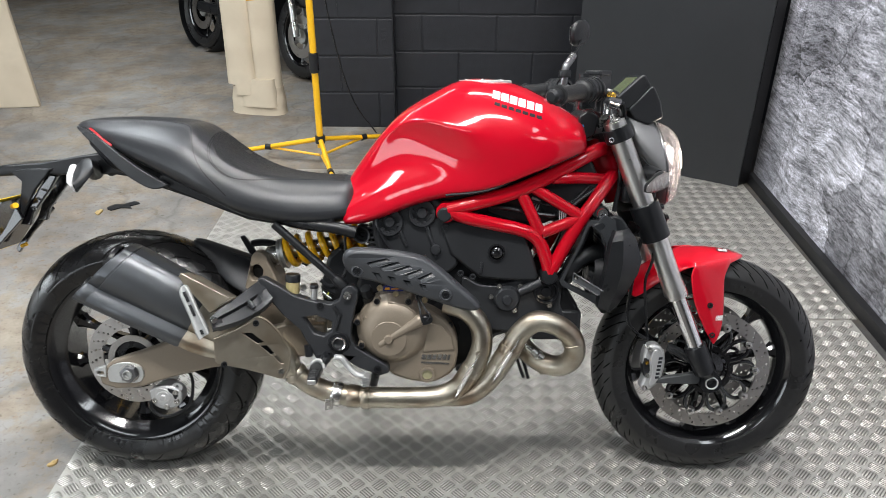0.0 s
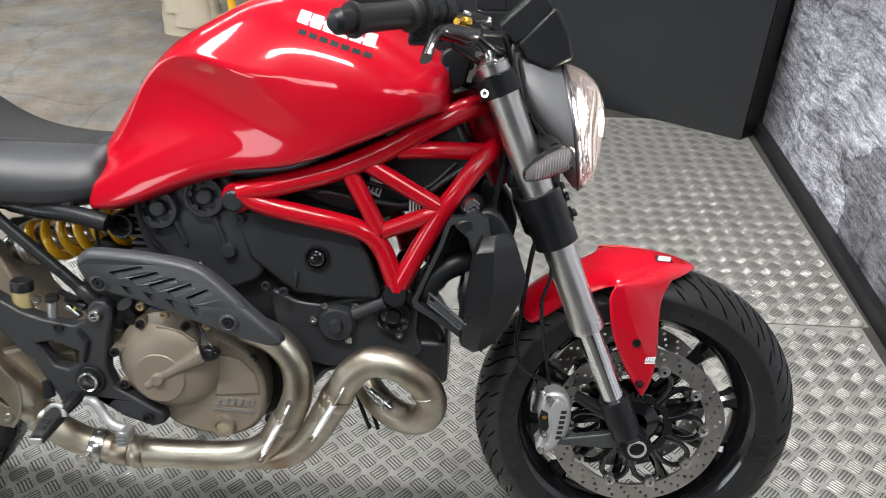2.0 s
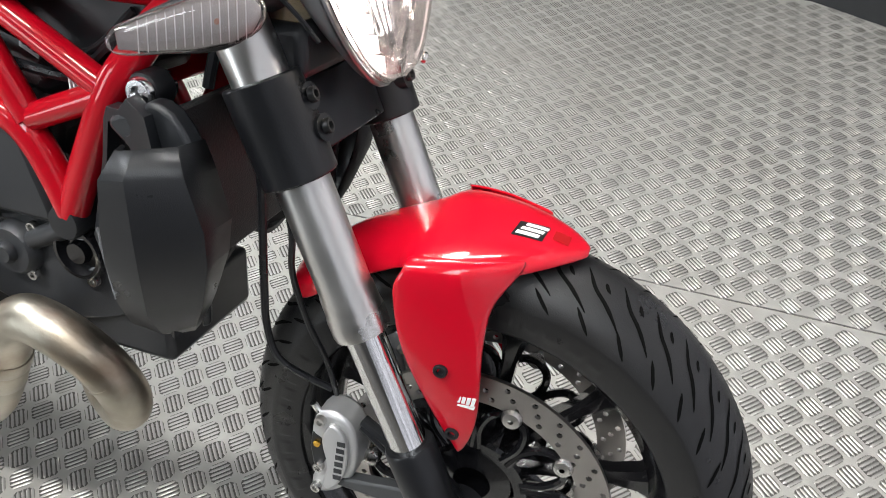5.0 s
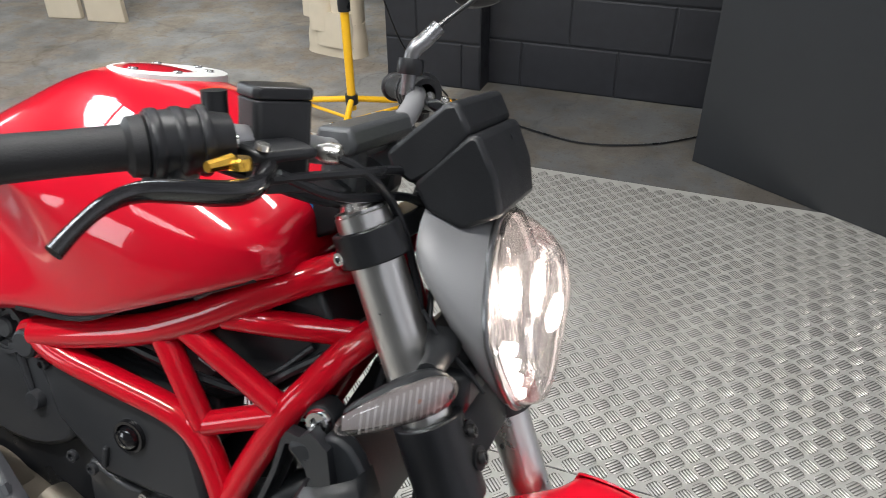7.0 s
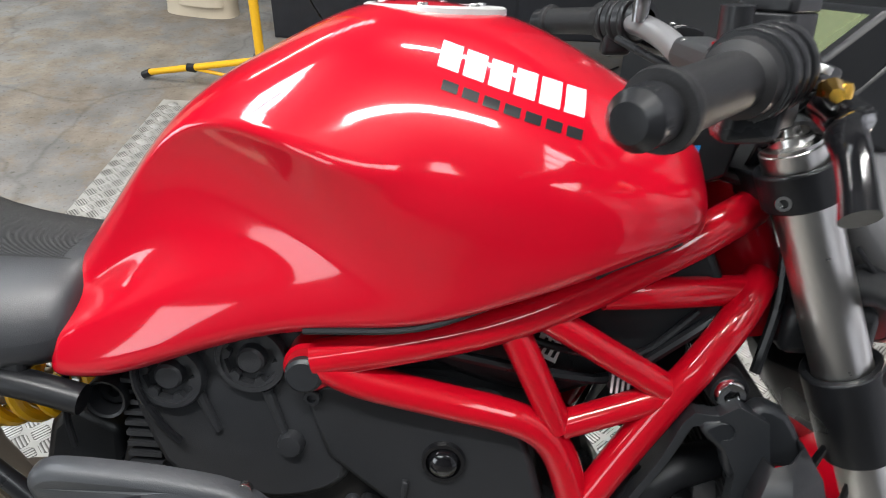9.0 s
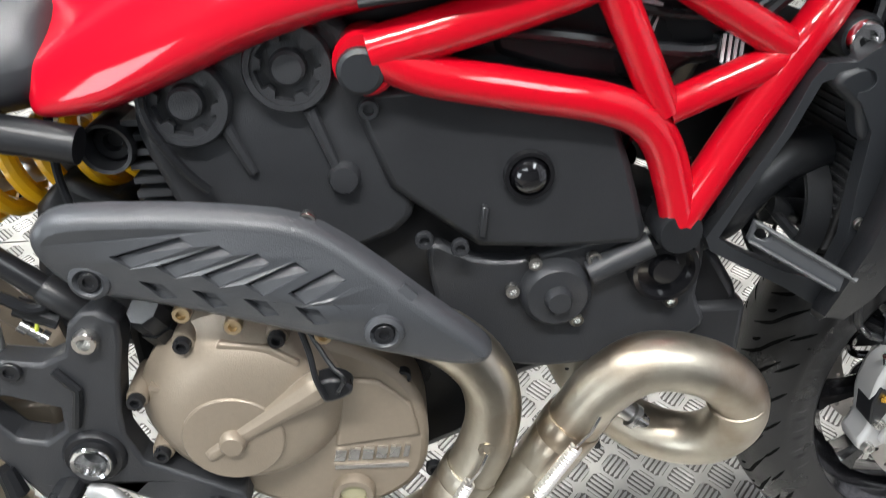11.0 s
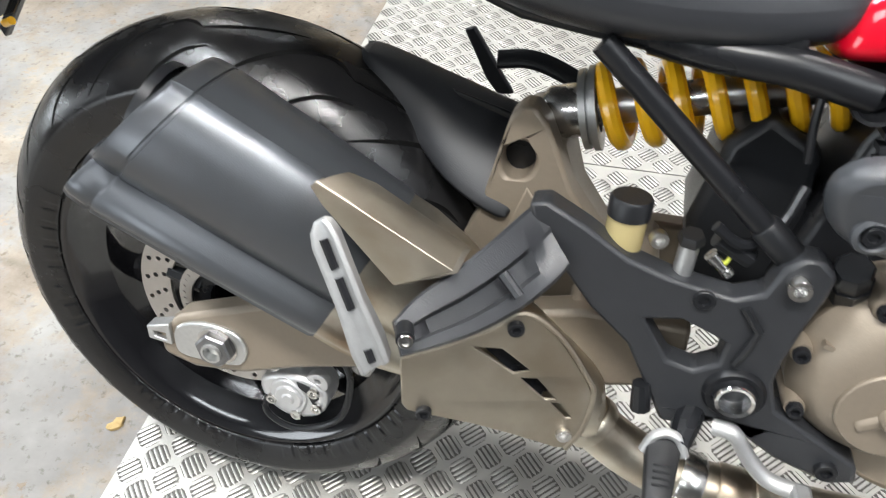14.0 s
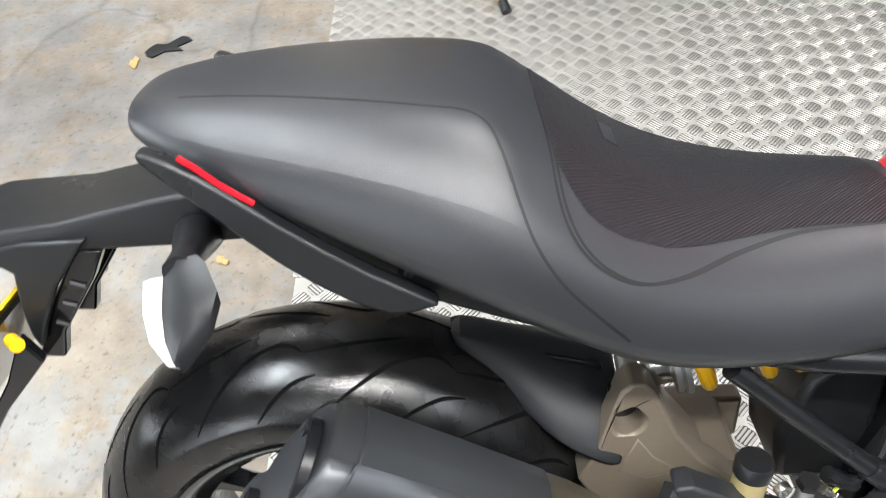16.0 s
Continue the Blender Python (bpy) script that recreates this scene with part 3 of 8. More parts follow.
    nt.links.new(ramp(noise(soft, 1.3, 6, 0.6).outputs["Fac"], 0.47, 0.53, 0.0, 1.0), side.inputs["Factor"])
    nt.links.new(grain_a, side.inputs["A"])
    nt.links.new(grain_b, side.inputs["B"])
    flakes = mix("MIX", 0.62, flakes, side.outputs["Result"])
    col = mix("MULTIPLY", 1.0, flakes, tone)
    col = mix("MULTIPLY", 1.0, col, plates)
    col = mix("MULTIPLY", 0.85, col, grit)
    col = mix("LIGHTEN", 0.9, col, edges)
    veins = ramp(noise(turned(warp, -0.5, 2.2), 7.0, 14, 0.68, "RIDGED_MULTIFRACTAL").outputs["Fac"], 0.55, 1.0, 0.0, 1.0)
    col = mix("LIGHTEN", 0.8, col, veins)
    col = mix("MULTIPLY", 0.8, col, cleft)
    bc = nt.nodes.new("ShaderNodeBrightContrast")
    bc.inputs["Bright"].default_value, bc.inputs["Contrast"].default_value = 0.30, 0.65
    nt.links.new(col, bc.inputs["Color"])
    col = bc.outputs["Color"]
    nt.links.new(col, bs.inputs["Base Color"])
    return m


ROCK = rock_print()
upright_board("wall_rock_print", (2.358, 1.93), (2.296, -1.6), 0.05, 2.5, ROCK, "glossy board printed with grey and white rock", "wall panel")
upright_board("baseboard", (2.322, 1.91), (2.262, -1.6), 0.030, 0.052, KICK_BLACK, "black kickboard at the foot of the printed wall", "baseboard")


# aluminium tread plates: two sheets with raised five-bar lozenges
def tread_plate(name, x0, x1, y0, y1, ph, single=None):
    """A sheet with raised five-bar lozenges; those inside the stretch `single` are parts of their own."""
    ob = structure(name, box3(x0, x1, y0, y1, 0.0005, 0.004), TREAD_ALLOY, "aluminium tread plate sheet laid on the floor", "floor plate")
    pitch, row = 0.0608, 0.0290
    V, F = [], []
    D, E, lone = [], [], []
    ny = int((y1 - y0) / row)
    nx = int((x1 - x0) / pitch) + 1
    L, W, S, H = 0.0190, 0.0025, 0.0073, 0.0021
    for j in range(ny):
        d = math.radians(45 if (j + ph) % 2 else -45)
        c, s = math.cos(d), math.sin(d)
        for i in range(nx):
            cx, cy = x0 + 0.02 + i * pitch + (pitch / 2 if j % 2 else 0), y0 + 0.018 + j * row
            if cx > x1 - 0.016 or cy > y1 - 0.016:
                continue
            n = len(D)
            for a, b_ in ((-1, 0.55), (-1, -0.55), (-0.6, -1), (0.6, -1), (1, -0.55), (1, 0.55), (0.6, 1), (-0.6, 1)):
                a, b_ = a * L * 0.94, b_ * S * 2.45
                D.append((cx + a * c - b_ * s, cy + a * s + b_ * c, 0.0043))
            E.append(tuple(range(n, n + 8)))
            alone = single and single[0] < cx < single[1] and single[2] < cy < single[3]
            if alone:
                lone.append((cx, cy, d))
                continue
            for k in range(5):
                o = (k - 2) * S
                l = L * (1.0 if k in (1, 2, 3) else 0.86)
                n = len(V)
                for a, b_, h in ((-l, 0, 0), (-l * 0.7, -W, 0), (l * 0.7, -W, 0), (l, 0, 0), (l * 0.7, W, 0), (-l * 0.7, W, 0), (-l * 0.66, 0, H), (l * 0.66, 0, H)):
                    b_ += o
                    V.append((cx + a * c - b_ * s, cy + a * s + b_ * c, 0.0041 + h))
                F += [(n, n + 1, n + 6), (n + 1, n + 2, n + 7, n + 6), (n + 2, n + 3, n + 7), (n + 3, n + 4, n + 7), (n + 4, n + 5, n + 6, n + 7), (n + 5, n, n + 6)]
    me = bpy.data.meshes.new("tread")
    me.from_pydata(V, [], F)
    me.materials.append(TREAD_WORN)
    for p in me.polygons:
        p.use_smooth = True
    dm = bpy.data.meshes.new("tread_dirt")
    dm.from_pydata(D, [], E)
    dm.materials.append(TREAD_GRIME)
    g = new("tread_dirt", dm)
    g.parent = ob
    tagged(g, label="grey grime trodden in between the bars", kind="stuff")
    t = new("tread", me)
    t.parent = ob
    tagged(t, kind="stuff")
    for d in (math.radians(45), math.radians(-45)):
        c, s, V, F = math.cos(d), math.sin(d), [], []
        for k in range(5):
            o, l, n = (k - 2) * S, L * (1.0 if k in (1, 2, 3) else 0.86), len(V)
            for a, b_, h in ((-l, 0, 0), (-l * 0.7, -W, 0), (l * 0.7, -W, 0), (l, 0, 0), (l * 0.7, W, 0), (-l * 0.7, W, 0), (-l * 0.66, 0, H), (l * 0.66, 0, H)):
                V.append((a * c - (b_ + o) * s, a * s + (b_ + o) * c, h))
            F += [(n, n + 1, n + 6), (n + 1, n + 2, n + 7, n + 6), (n + 2, n + 3, n + 7), (n + 3, n + 4, n + 7), (n + 4, n + 5, n + 6, n + 7), (n + 5, n, n + 6)]
        me = bpy.data.meshes.new("lozenge")
        me.from_pydata(V, [], F)
        me.materials.append(TREAD_WORN)
        for p in me.polygons:
            p.use_smooth = True
        for cx, cy, turn in lone:
            if turn == d:
                z = new("lozenge", me)
                z.location = (cx, cy, 0.0041)
                z.parent = ob
    return ob


tread_plate("floor_plate_far", -0.250, 2.290, 0.653, 2.016, 0)
tread_plate("floor_plate_near", -0.243, 2.268, -0.82, 0.649, 1, (-0.20, 1.40, -0.16, 0.155))

# ---------------------------------------------------------------- motorcycle
LEAN_ANGLE, CONTACT_Y = 15.94, -0.062
bike = empty("motorcycle", Matrix.Translation((0, CONTACT_Y, 0.004)) @ Matrix.Rotation(radians(-LEAN_ANGLE), 4, "X"))
BODY_SET = Matrix.Rotation(radians(LEAN_ANGLE), 4, "X") @ Matrix.Translation((0, -0.030, 0)) @ Matrix.Rotation(radians(-17.0), 4, "X")
tagged(bike, label="red naked motorcycle with black wheels leaning on its stand", category="motorcycle")


def tyre_mesh(name, centre, R, half, bead, lettering, parent, label, mat=None):
    """A tyre as a fine skin round the axle; raised bars stand on the wall."""
    NT, prof = 840, []
    crown = R - 0.055 if half > 0.07 else R - 0.045
    for k in range(65):
        a = -1 + 2 * k / 64
        ang = a * radians(72)
        prof.append((math.sin(ang) / math.sin(radians(72)) * half, crown + (R - crown) * (math.cos(ang) - math.cos(radians(72))) / (1 - math.cos(radians(72)))))
    side = [(half * 1.0, crown), (half * 0.985, crown - 0.012), (half * 0.955, crown - 0.024), (half * 0.91, crown - 0.036), (half * 0.87, bead + 0.012), (half * 0.86, bead + 0.004), (half * 0.80, bead - 0.004)]
    side = [(p.x, p.y) for p in catmull([(a, b, 0) for a, b in side], 3)]
    full = [(-a, b) for a, b in side[::-1]] + prof[1:-1] + side
    th = np.arange(NT) * 2 * np.pi / NT
    V = []
    for q, (y, r) in enumerate(full):
        rr, yy = np.full(NT, r), np.full(NT, y)
        if r < crown - 0.006 and r > bead + 0.01:
            yy += math.copysign(0.0008, y) * lettering(th, (r - bead) / (crown - bead))
        V.append(np.stack([rr * np.cos(th), yy, rr * np.sin(th)], 1))
    V = np.concatenate(V) + np.array(centre)
    n, F = len(full), []
    for q in range(n - 1):
        for k in range(NT):
            k2 = (k + 1) % NT
            F.append((q * NT + k, q * NT + k2, (q + 1) * NT + k2, (q + 1) * NT + k))
    me = bpy.data.meshes.new(name)
    me.from_pydata(V.tolist(), [], F)
    me.materials.append(mat or RUBBER)
    for p in me.polygons:
        p.use_smooth = True
    ob = new(name, me)
    ob.parent = parent
    return tagged(ob, label=label)


def tread_grooves(centre, R, half, paths, count, parent):
    """Tapered near-black strips over the crown for the shade in grooves, repeated round the tyre on both sides."""
    crown = R - 0.055 if half > 0.07 else R - 0.045

    def skin(k, th, lift):
        ang = k * radians(72)
        y = math.sin(ang) / math.sin(radians(72)) * half
        r = crown + (R - crown) * (math.cos(ang) - math.cos(radians(72))) / (1 - math.cos(radians(72)))
        n = Vector((math.cos(ang) * math.cos(th), math.sin(ang), math.cos(ang) * math.sin(th))).normalized()
        return Vector((r * math.cos(th), y, r * math.sin(th))) + n * lift, n

    for side in (-1, 1):
        for pts, width in paths:
            line = catmull([Vector((k, th, 0)) for k, th in pts], 7)
            bm = bmesh.new()
            prev = None
            for i, p in enumerate(line):
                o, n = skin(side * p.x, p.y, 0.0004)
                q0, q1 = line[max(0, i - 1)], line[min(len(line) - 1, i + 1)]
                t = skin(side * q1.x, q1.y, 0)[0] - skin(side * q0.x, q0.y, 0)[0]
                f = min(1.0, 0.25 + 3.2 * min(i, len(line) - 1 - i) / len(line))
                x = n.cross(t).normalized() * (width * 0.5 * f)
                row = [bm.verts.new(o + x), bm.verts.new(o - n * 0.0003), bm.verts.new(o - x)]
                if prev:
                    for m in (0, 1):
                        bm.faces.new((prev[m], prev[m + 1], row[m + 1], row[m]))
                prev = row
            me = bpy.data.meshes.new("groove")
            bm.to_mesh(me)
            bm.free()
            me.materials.append(GROOVE_SHADE)
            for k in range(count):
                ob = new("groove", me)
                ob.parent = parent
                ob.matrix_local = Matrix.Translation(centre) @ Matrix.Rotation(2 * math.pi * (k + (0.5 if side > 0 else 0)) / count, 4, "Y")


def letter_bars(arcs):
    def f(th, q):
        out = np.zeros_like(th)
        d = np.degrees(th) % 360
        for a0, a1, q0, q1, step in arcs:
            if q0 <= q <= q1:
                inside = (d > a0) & (d < a1)
                out = np.maximum(out, inside * (((d - a0) % step) < step * 0.62))
        if 0.90 < q < 0.96:
            out = np.maximum(out, 0.6)
        return out
    return f


FW, RW = (1.495, 0.004, 0.293), (-0.010, 0.0, 0.319)


def wheel(name, centre, bead, half, spokes, hub_r, hub_half, label):
    c = Vector(centre)
    prof = [(bead - 0.002, -half), (bead + 0.006, -half - 0.002), (bead + 0.008, -half + 0.006), (bead - 0.006, -half + 0.014), (bead - 0.022, -half + 0.03), (bead - 0.026, 0),
            (bead - 0.022, half - 0.03), (bead - 0.006, half - 0.014), (bead + 0.008, half - 0.006), (bead + 0.006, half + 0.002), (bead - 0.002, half),
            (bead - 0.014, half - 0.012), (bead - 0.032, half - 0.03), (bead - 0.036, 0), (bead - 0.032, -half + 0.03), (bead - 0.014, -half + 0.012)]
    bm = lathe(prof, c, segs=72, closed=True)
    lathe([(hub_r * 0.5, -hub_half), (hub_r, -hub_half * 0.9), (hub_r * 1.05, 0), (hub_r, hub_half * 0.9), (hub_r * 0.5, hub_half)], c, segs=32, bm=bm, closed=True)
    w = part(name, bm, GLOSS_BLACK, bike, label, smooth=40)
    for k in range(spokes):
        a = 2 * math.pi * k / spokes + 0.2
        sb = bmesh.new()
        d, t = Vector((math.cos(a), 0, math.sin(a))), Vector((-math.sin(a), 0, math.cos(a)))
        rings = []
        for r, wd, th in ((hub_r * 0.9, 0.013, 0.020), (hub_r + 0.03, 0.009, 0.016), (bead - 0.075, 0.0085, 0.014), (bead - 0.045, 0.014, 0.016), (bead - 0.030, 0.024, 0.020)):
            o = c + d * r
            rings.append([o + t * wd + Vector((0, th * 0.6, 0)), o + t * wd * 0.5 + Vector((0, th, 0)), o - t * wd * 0.5 + Vector((0, th, 0)), o - t * wd + Vector((0, th * 0.6, 0)),
                          o - t * wd - Vector((0, th * 0.6, 0)), o - t * wd * 0.5 - Vector((0, th, 0)), o + t * wd * 0.5 - Vector((0, th, 0)), o + t * wd - Vector((0, th * 0.6, 0))])
        loft(rings, sb)
        part("spoke", sb, GLOSS_BLACK, w)
    return w


front_wheel = wheel("front_wheel", FW, 0.226, 0.052, 10, 0.045, 0.05, "gloss black ten-spoke front wheel")
tyre_mesh("tyre", FW, 0.298, 0.060, 0.222, letter_bars([(150, 205, 0.25, 0.62, 7.0), (335, 380, 0.25, 0.62, 6.0), (230, 262, 0.3, 0.5, 3.0), (285, 315, 0.35, 0.55, 3.2), (60, 110, 0.3, 0.6, 6.0)]), front_wheel, "black front tyre with swept grooves and raised lettering")
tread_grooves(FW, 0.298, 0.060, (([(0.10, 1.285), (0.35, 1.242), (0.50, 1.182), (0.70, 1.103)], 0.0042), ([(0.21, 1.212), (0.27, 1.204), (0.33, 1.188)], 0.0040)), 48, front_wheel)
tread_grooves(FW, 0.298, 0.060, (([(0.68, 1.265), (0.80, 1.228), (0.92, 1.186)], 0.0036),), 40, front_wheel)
rear_wheel = wheel("rear_wheel", RW, 0.222, 0.082, 10, 0.055, 0.07, "gloss black ten-spoke rear wheel")
tyre_mesh("tyre", RW, 0.3245, 0.092, 0.220, letter_bars([(150, 200, 0.2, 0.62, 7.0), (225, 262, 0.25, 0.5, 4.0), (280, 330, 0.25, 0.62, 6.0), (20, 60, 0.25, 0.6, 6.0)]), rear_wheel, "wide black rear tyre with swept grooves", RUBBER_SLICK)

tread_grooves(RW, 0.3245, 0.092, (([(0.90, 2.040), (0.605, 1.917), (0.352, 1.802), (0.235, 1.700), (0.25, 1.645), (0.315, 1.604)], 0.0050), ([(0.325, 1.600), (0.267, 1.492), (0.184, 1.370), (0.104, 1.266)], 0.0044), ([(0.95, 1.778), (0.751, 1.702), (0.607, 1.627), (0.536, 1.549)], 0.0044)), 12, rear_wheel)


def brake_disc(name, centre, v, r_out, r_in, parent, label, thick=0.005, holes=30):
    cu, cw = centre[0], centre[2]
    hs = [disc_outline(cu, cw, r_in, 64)]
    for k in range(holes):
        a = 2 * math.pi * k / holes
        for q, rr in enumerate((0.22, 0.5, 0.78)):
            b = a + q * 0.06
            r = r_in + (r_out - r_in) * rr
            hs.append(disc_outline(cu + r * math.cos(b), cw + r * math.sin(b), 0.0034, 7))
    return part(name, slab(disc_outline(cu, cw, r_out, 72), v - thick / 2, v + thick / 2, hs), DISC_STEEL, parent, label, smooth=0)


for side in (-1, 1):
    v = side * 0.055 + FW[1]
    dsc = brake_disc("brake_disc", FW, v, 0.160, 0.126, front_wheel, "drilled steel front brake disc")
    car = bmesh.new()
    lathe([(0.052, -0.004), (0.066, -0.004), (0.066, 0.004), (0.052, 0.004)], (FW[0], v - side * 0.004, FW[2]), segs=40, bm=car, closed=True)
    for k in range(10):
        a = 2 * math.pi * k / 10
        loop = [Vector((FW[0] + r_ * math.cos(a + da), v - side * 0.003, FW[2] + r_ * math.sin(a + da))) for r_, da in ((0.060, -0.24), (0.088, -0.27), (0.112, -0.17), (0.121, 0.0), (0.112, 0.17), (0.088, 0.27), (0.060, 0.24))]
        part("carrier_arm", tube(loop, 0.0052, 8, 4), GLOSS_BLACK, front_wheel)
    part("disc_carrier", car, GLOSS_BLACK, front_wheel, "black spider that carries the disc")
    for k in range(10):
        a = 2 * math.pi * k / 10
        part("disc_button", lathe([(0.003, 0.008), (0.0095, 0.007), (0.0115, 0.004), (0.0115, -0.006), (0.003, -0.006)], (FW[0] + 0.122 * math.cos(a), v + side * 0.001, FW[2] + 0.122 * math.sin(a)), (0, side, 0), 14), STEEL, front_wheel)
brake_disc("brake_disc", RW, -0.078, 0.1225, 0.083, rear_wheel, "drilled steel rear brake disc", holes=24)
rc = bmesh.new()
for k in range(5):
    a = 2 * math.pi * k / 5 + 0.3
    sweep([(RW[0] + 0.045 * math.cos(a), -0.07, RW[2] + 0.045 * math.sin(a)), (RW[0] + 0.088 * math.cos(a), -0.076, RW[2] + 0.088 * math.sin(a))], [0.014, 0.009], 8, rc)
lathe([(0.030, -0.008), (0.056, -0.008), (0.056, 0.008), (0.030, 0.008)], (RW[0], -0.072, RW[2]), segs=32, bm=rc, closed=True)
part("disc_carrier", rc, BLACK_PAINT, rear_wheel)
tr = bmesh.new()
lathe([(0.050, -0.003), (0.066, -0.003), (0.066, 0.001), (0.050, 0.001)], (RW[0], -0.086, RW[2]), segs=48, bm=tr, closed=True)
for k in range(40):
    a = 2 * math.pi * k / 40
    cyl((RW[0] + 0.060 * math.cos(a), -0.0905, RW[2] + 0.060 * math.sin(a)), (RW[0] + 0.060 * math.cos(a), -0.086, RW[2] + 0.060 * math.sin(a)), 0.0022, segs=6, bm=tr)
part("sensor_ring", tr, DISC_STEEL, rear_wheel, "toothed speed sensor ring")

# ---- bodywork
SET["turn"] = BODY_SET
TANK = [
    (0.540, [(0, 0.775), (0.035, 0.772), (0.062, 0.757), (0.080, 0.745), (0.092, 0.735), (0.104, 0.716), (0.112, 0.699), (0.098, 0.688)]),
    (0.565, [(0, 0.815), (0.034, 0.811), (0.056, 0.790), (0.065, 0.772), (0.076, 0.757), (0.108, 0.742), (0.120, 0.705), (0.106, 0.687)]),
    (0.610, [(0, 0.882), (0.042, 0.874), (0.063, 0.852), (0.067, 0.822), (0.072, 0.790), (0.112, 0.768), (0.130, 0.714), (0.118, 0.690)]),
    (0.680, [(0, 0.966), (0.064, 0.962), (0.094, 0.946), (0.085, 0.918), (0.086, 0.842), (0.120, 0.800), (0.137, 0.748), (0.126, 0.718)]),
    (0.760, [(0, 1.012), (0.086, 0.996), (0.135, 0.951), (0.117, 0.918), (0.106, 0.862), (0.122, 0.826), (0.138, 0.779), (0.126, 0.748)]),
    (0.830, [(0, 1.056), (0.102, 1.028), (0.156, 0.924), (0.144, 0.890), (0.134, 0.850), (0.136, 0.814), (0.138, 0.784), (0.128, 0.761)]),
    (0.900, [(0, 1.063), (0.122, 1.018), (0.163, 0.915), (0.161, 0.875), (0.154, 0.840), (0.150, 0.812), (0.150, 0.790), (0.137, 0.774)]),
    (0.980, [(0, 1.050), (0.122, 1.004), (0.164, 0.928), (0.168, 0.885), (0.166, 0.857), (0.163, 0.836), (0.158, 0.822), (0.148, 0.811)]),
    (1.050, [(0, 1.010), (0.112, 0.972), (0.153, 0.918), (0.158, 0.893), (0.158, 0.875), (0.156, 0.860), (0.152, 0.849), (0.143, 0.840)]),
    (1.105, [(0, 0.976), (0.094, 0.948), (0.136, 0.912), (0.140, 0.898), (0.141, 0.887), (0.140, 0.878), (0.137, 0.871), (0.128, 0.864)]),
    (1.128, [(0, 0.958), (0.080, 0.936), (0.124, 0.905), (0.128, 0.896), (0.129, 0.888), (0.128, 0.882), (0.125, 0.876), (0.118, 0.871)]),
    (1.140, [(0, 0.946), (0.058, 0.930), (0.092, 0.905), (0.096, 0.898), (0.097, 0.891), (0.096, 0.885), (0.094, 0.880), (0.088, 0.876)]),
]
tb = loft([mirrored(u, h) for u, h in TANK])
crease = tb.edges.layers.float.new("crease_edge")
for ed in tb.edges:
    A0, A1 = ed.verts[0].co, ed.verts[1].co
    if abs(A0.x - A1.x) < 0.01 or A0.y * A1.y < 0:
        continue
    for u, h in TANK:
        for idx, (lo, hi, val) in {2: (0.60, 0.91, 0.75), 5: (0.53, 0.80, 0.45)}.items():
            for E0, E1 in ((A0, A1), (A1, A0)):
                if abs(E0.x - u) < 1e-5 and abs(abs(E0.y) - h[idx][0]) < 1e-5 and abs(E0.z - h[idx][1]) < 1e-5 and lo <= E0.x <= hi and lo <= E1.x <= hi:
                    ed[crease] = val
tank = part("fuel_tank", tb, RED, bike, "gloss red fuel tank with creased flanks", subsurf=3, smooth=80)
cap = part("filler_cap", lathe([(0.0, 0.0095), (0.030, 0.0095), (0.031, 0.0085), (0.034, 0.0085), (0.035, 0.0100), (0.063, 0.0100), (0.066, 0.0085), (0.067, -0.016), (0.0, -0.018)], (0.895, 0.012, 1.0325), (0.0, 0, 1), 48), CAP_ALLOY, tank, "brushed steel filler cap")
for k in range(6):
    a = k * math.pi / 3 + 0.4
    part("screw", bolt_bm((0.893 + 0.048 * math.cos(a), 0.012 + 0.048 * math.sin(a), 1.0421), (0, 0, 1), 0.005, 0.003), STEEL, tank)
part("key_slot", slab([(0.886, 1.0415), (0.902, 1.0415), (0.902, 1.0430), (0.886, 1.0430)], 0.010, 0.014), BLACK_PAINT, tank)

SEAT = [
    (-0.118, [(0, 0.934), (0.020, 0.933), (0.036, 0.928), (0.042, 0.921), (0.030, 0.914)]),
    (-0.095, [(0, 0.942), (0.042, 0.940), (0.065, 0.929), (0.069, 0.914), (0.053, 0.902)]),
    (-0.030, [(0, 0.948), (0.065, 0.944), (0.099, 0.922), (0.106, 0.895), (0.086, 0.872)]),
    (0.060, [(0, 0.950), (0.079, 0.944), (0.125, 0.912), (0.136, 0.866), (0.119, 0.832)]),
    (0.150, [(0, 0.946), (0.090, 0.938), (0.149, 0.896), (0.163, 0.835), (0.140, 0.786)]),
    (0.200, [(0, 0.934), (0.097, 0.925), (0.159, 0.876), (0.175, 0.812), (0.149, 0.762)]),
    (0.245, [(0, 0.898), (0.098, 0.890), (0.161, 0.846), (0.178, 0.786), (0.152, 0.742)]),
    (0.300, [(0, 0.852), (0.094, 0.848), (0.154, 0.814), (0.173, 0.756), (0.152, 0.708)]),
    (0.370, [(0, 0.820), (0.084, 0.816), (0.139, 0.788), (0.160, 0.736), (0.141, 0.690)]),
    (0.460, [(0, 0.806), (0.070, 0.802), (0.117, 0.776), (0.143, 0.726), (0.130, 0.682)]),
    (0.545, [(0, 0.805), (0.059, 0.801), (0.097, 0.778), (0.124, 0.730), (0.115, 0.688)]),
    (0.582, [(0, 0.803), (0.050, 0.799), (0.082, 0.777), (0.104, 0.740), (0.098, 0.706)]),
]
sb = loft([mirrored(u, h) for u, h in SEAT])
firm = sb.edges.layers.float.new("crease_edge")
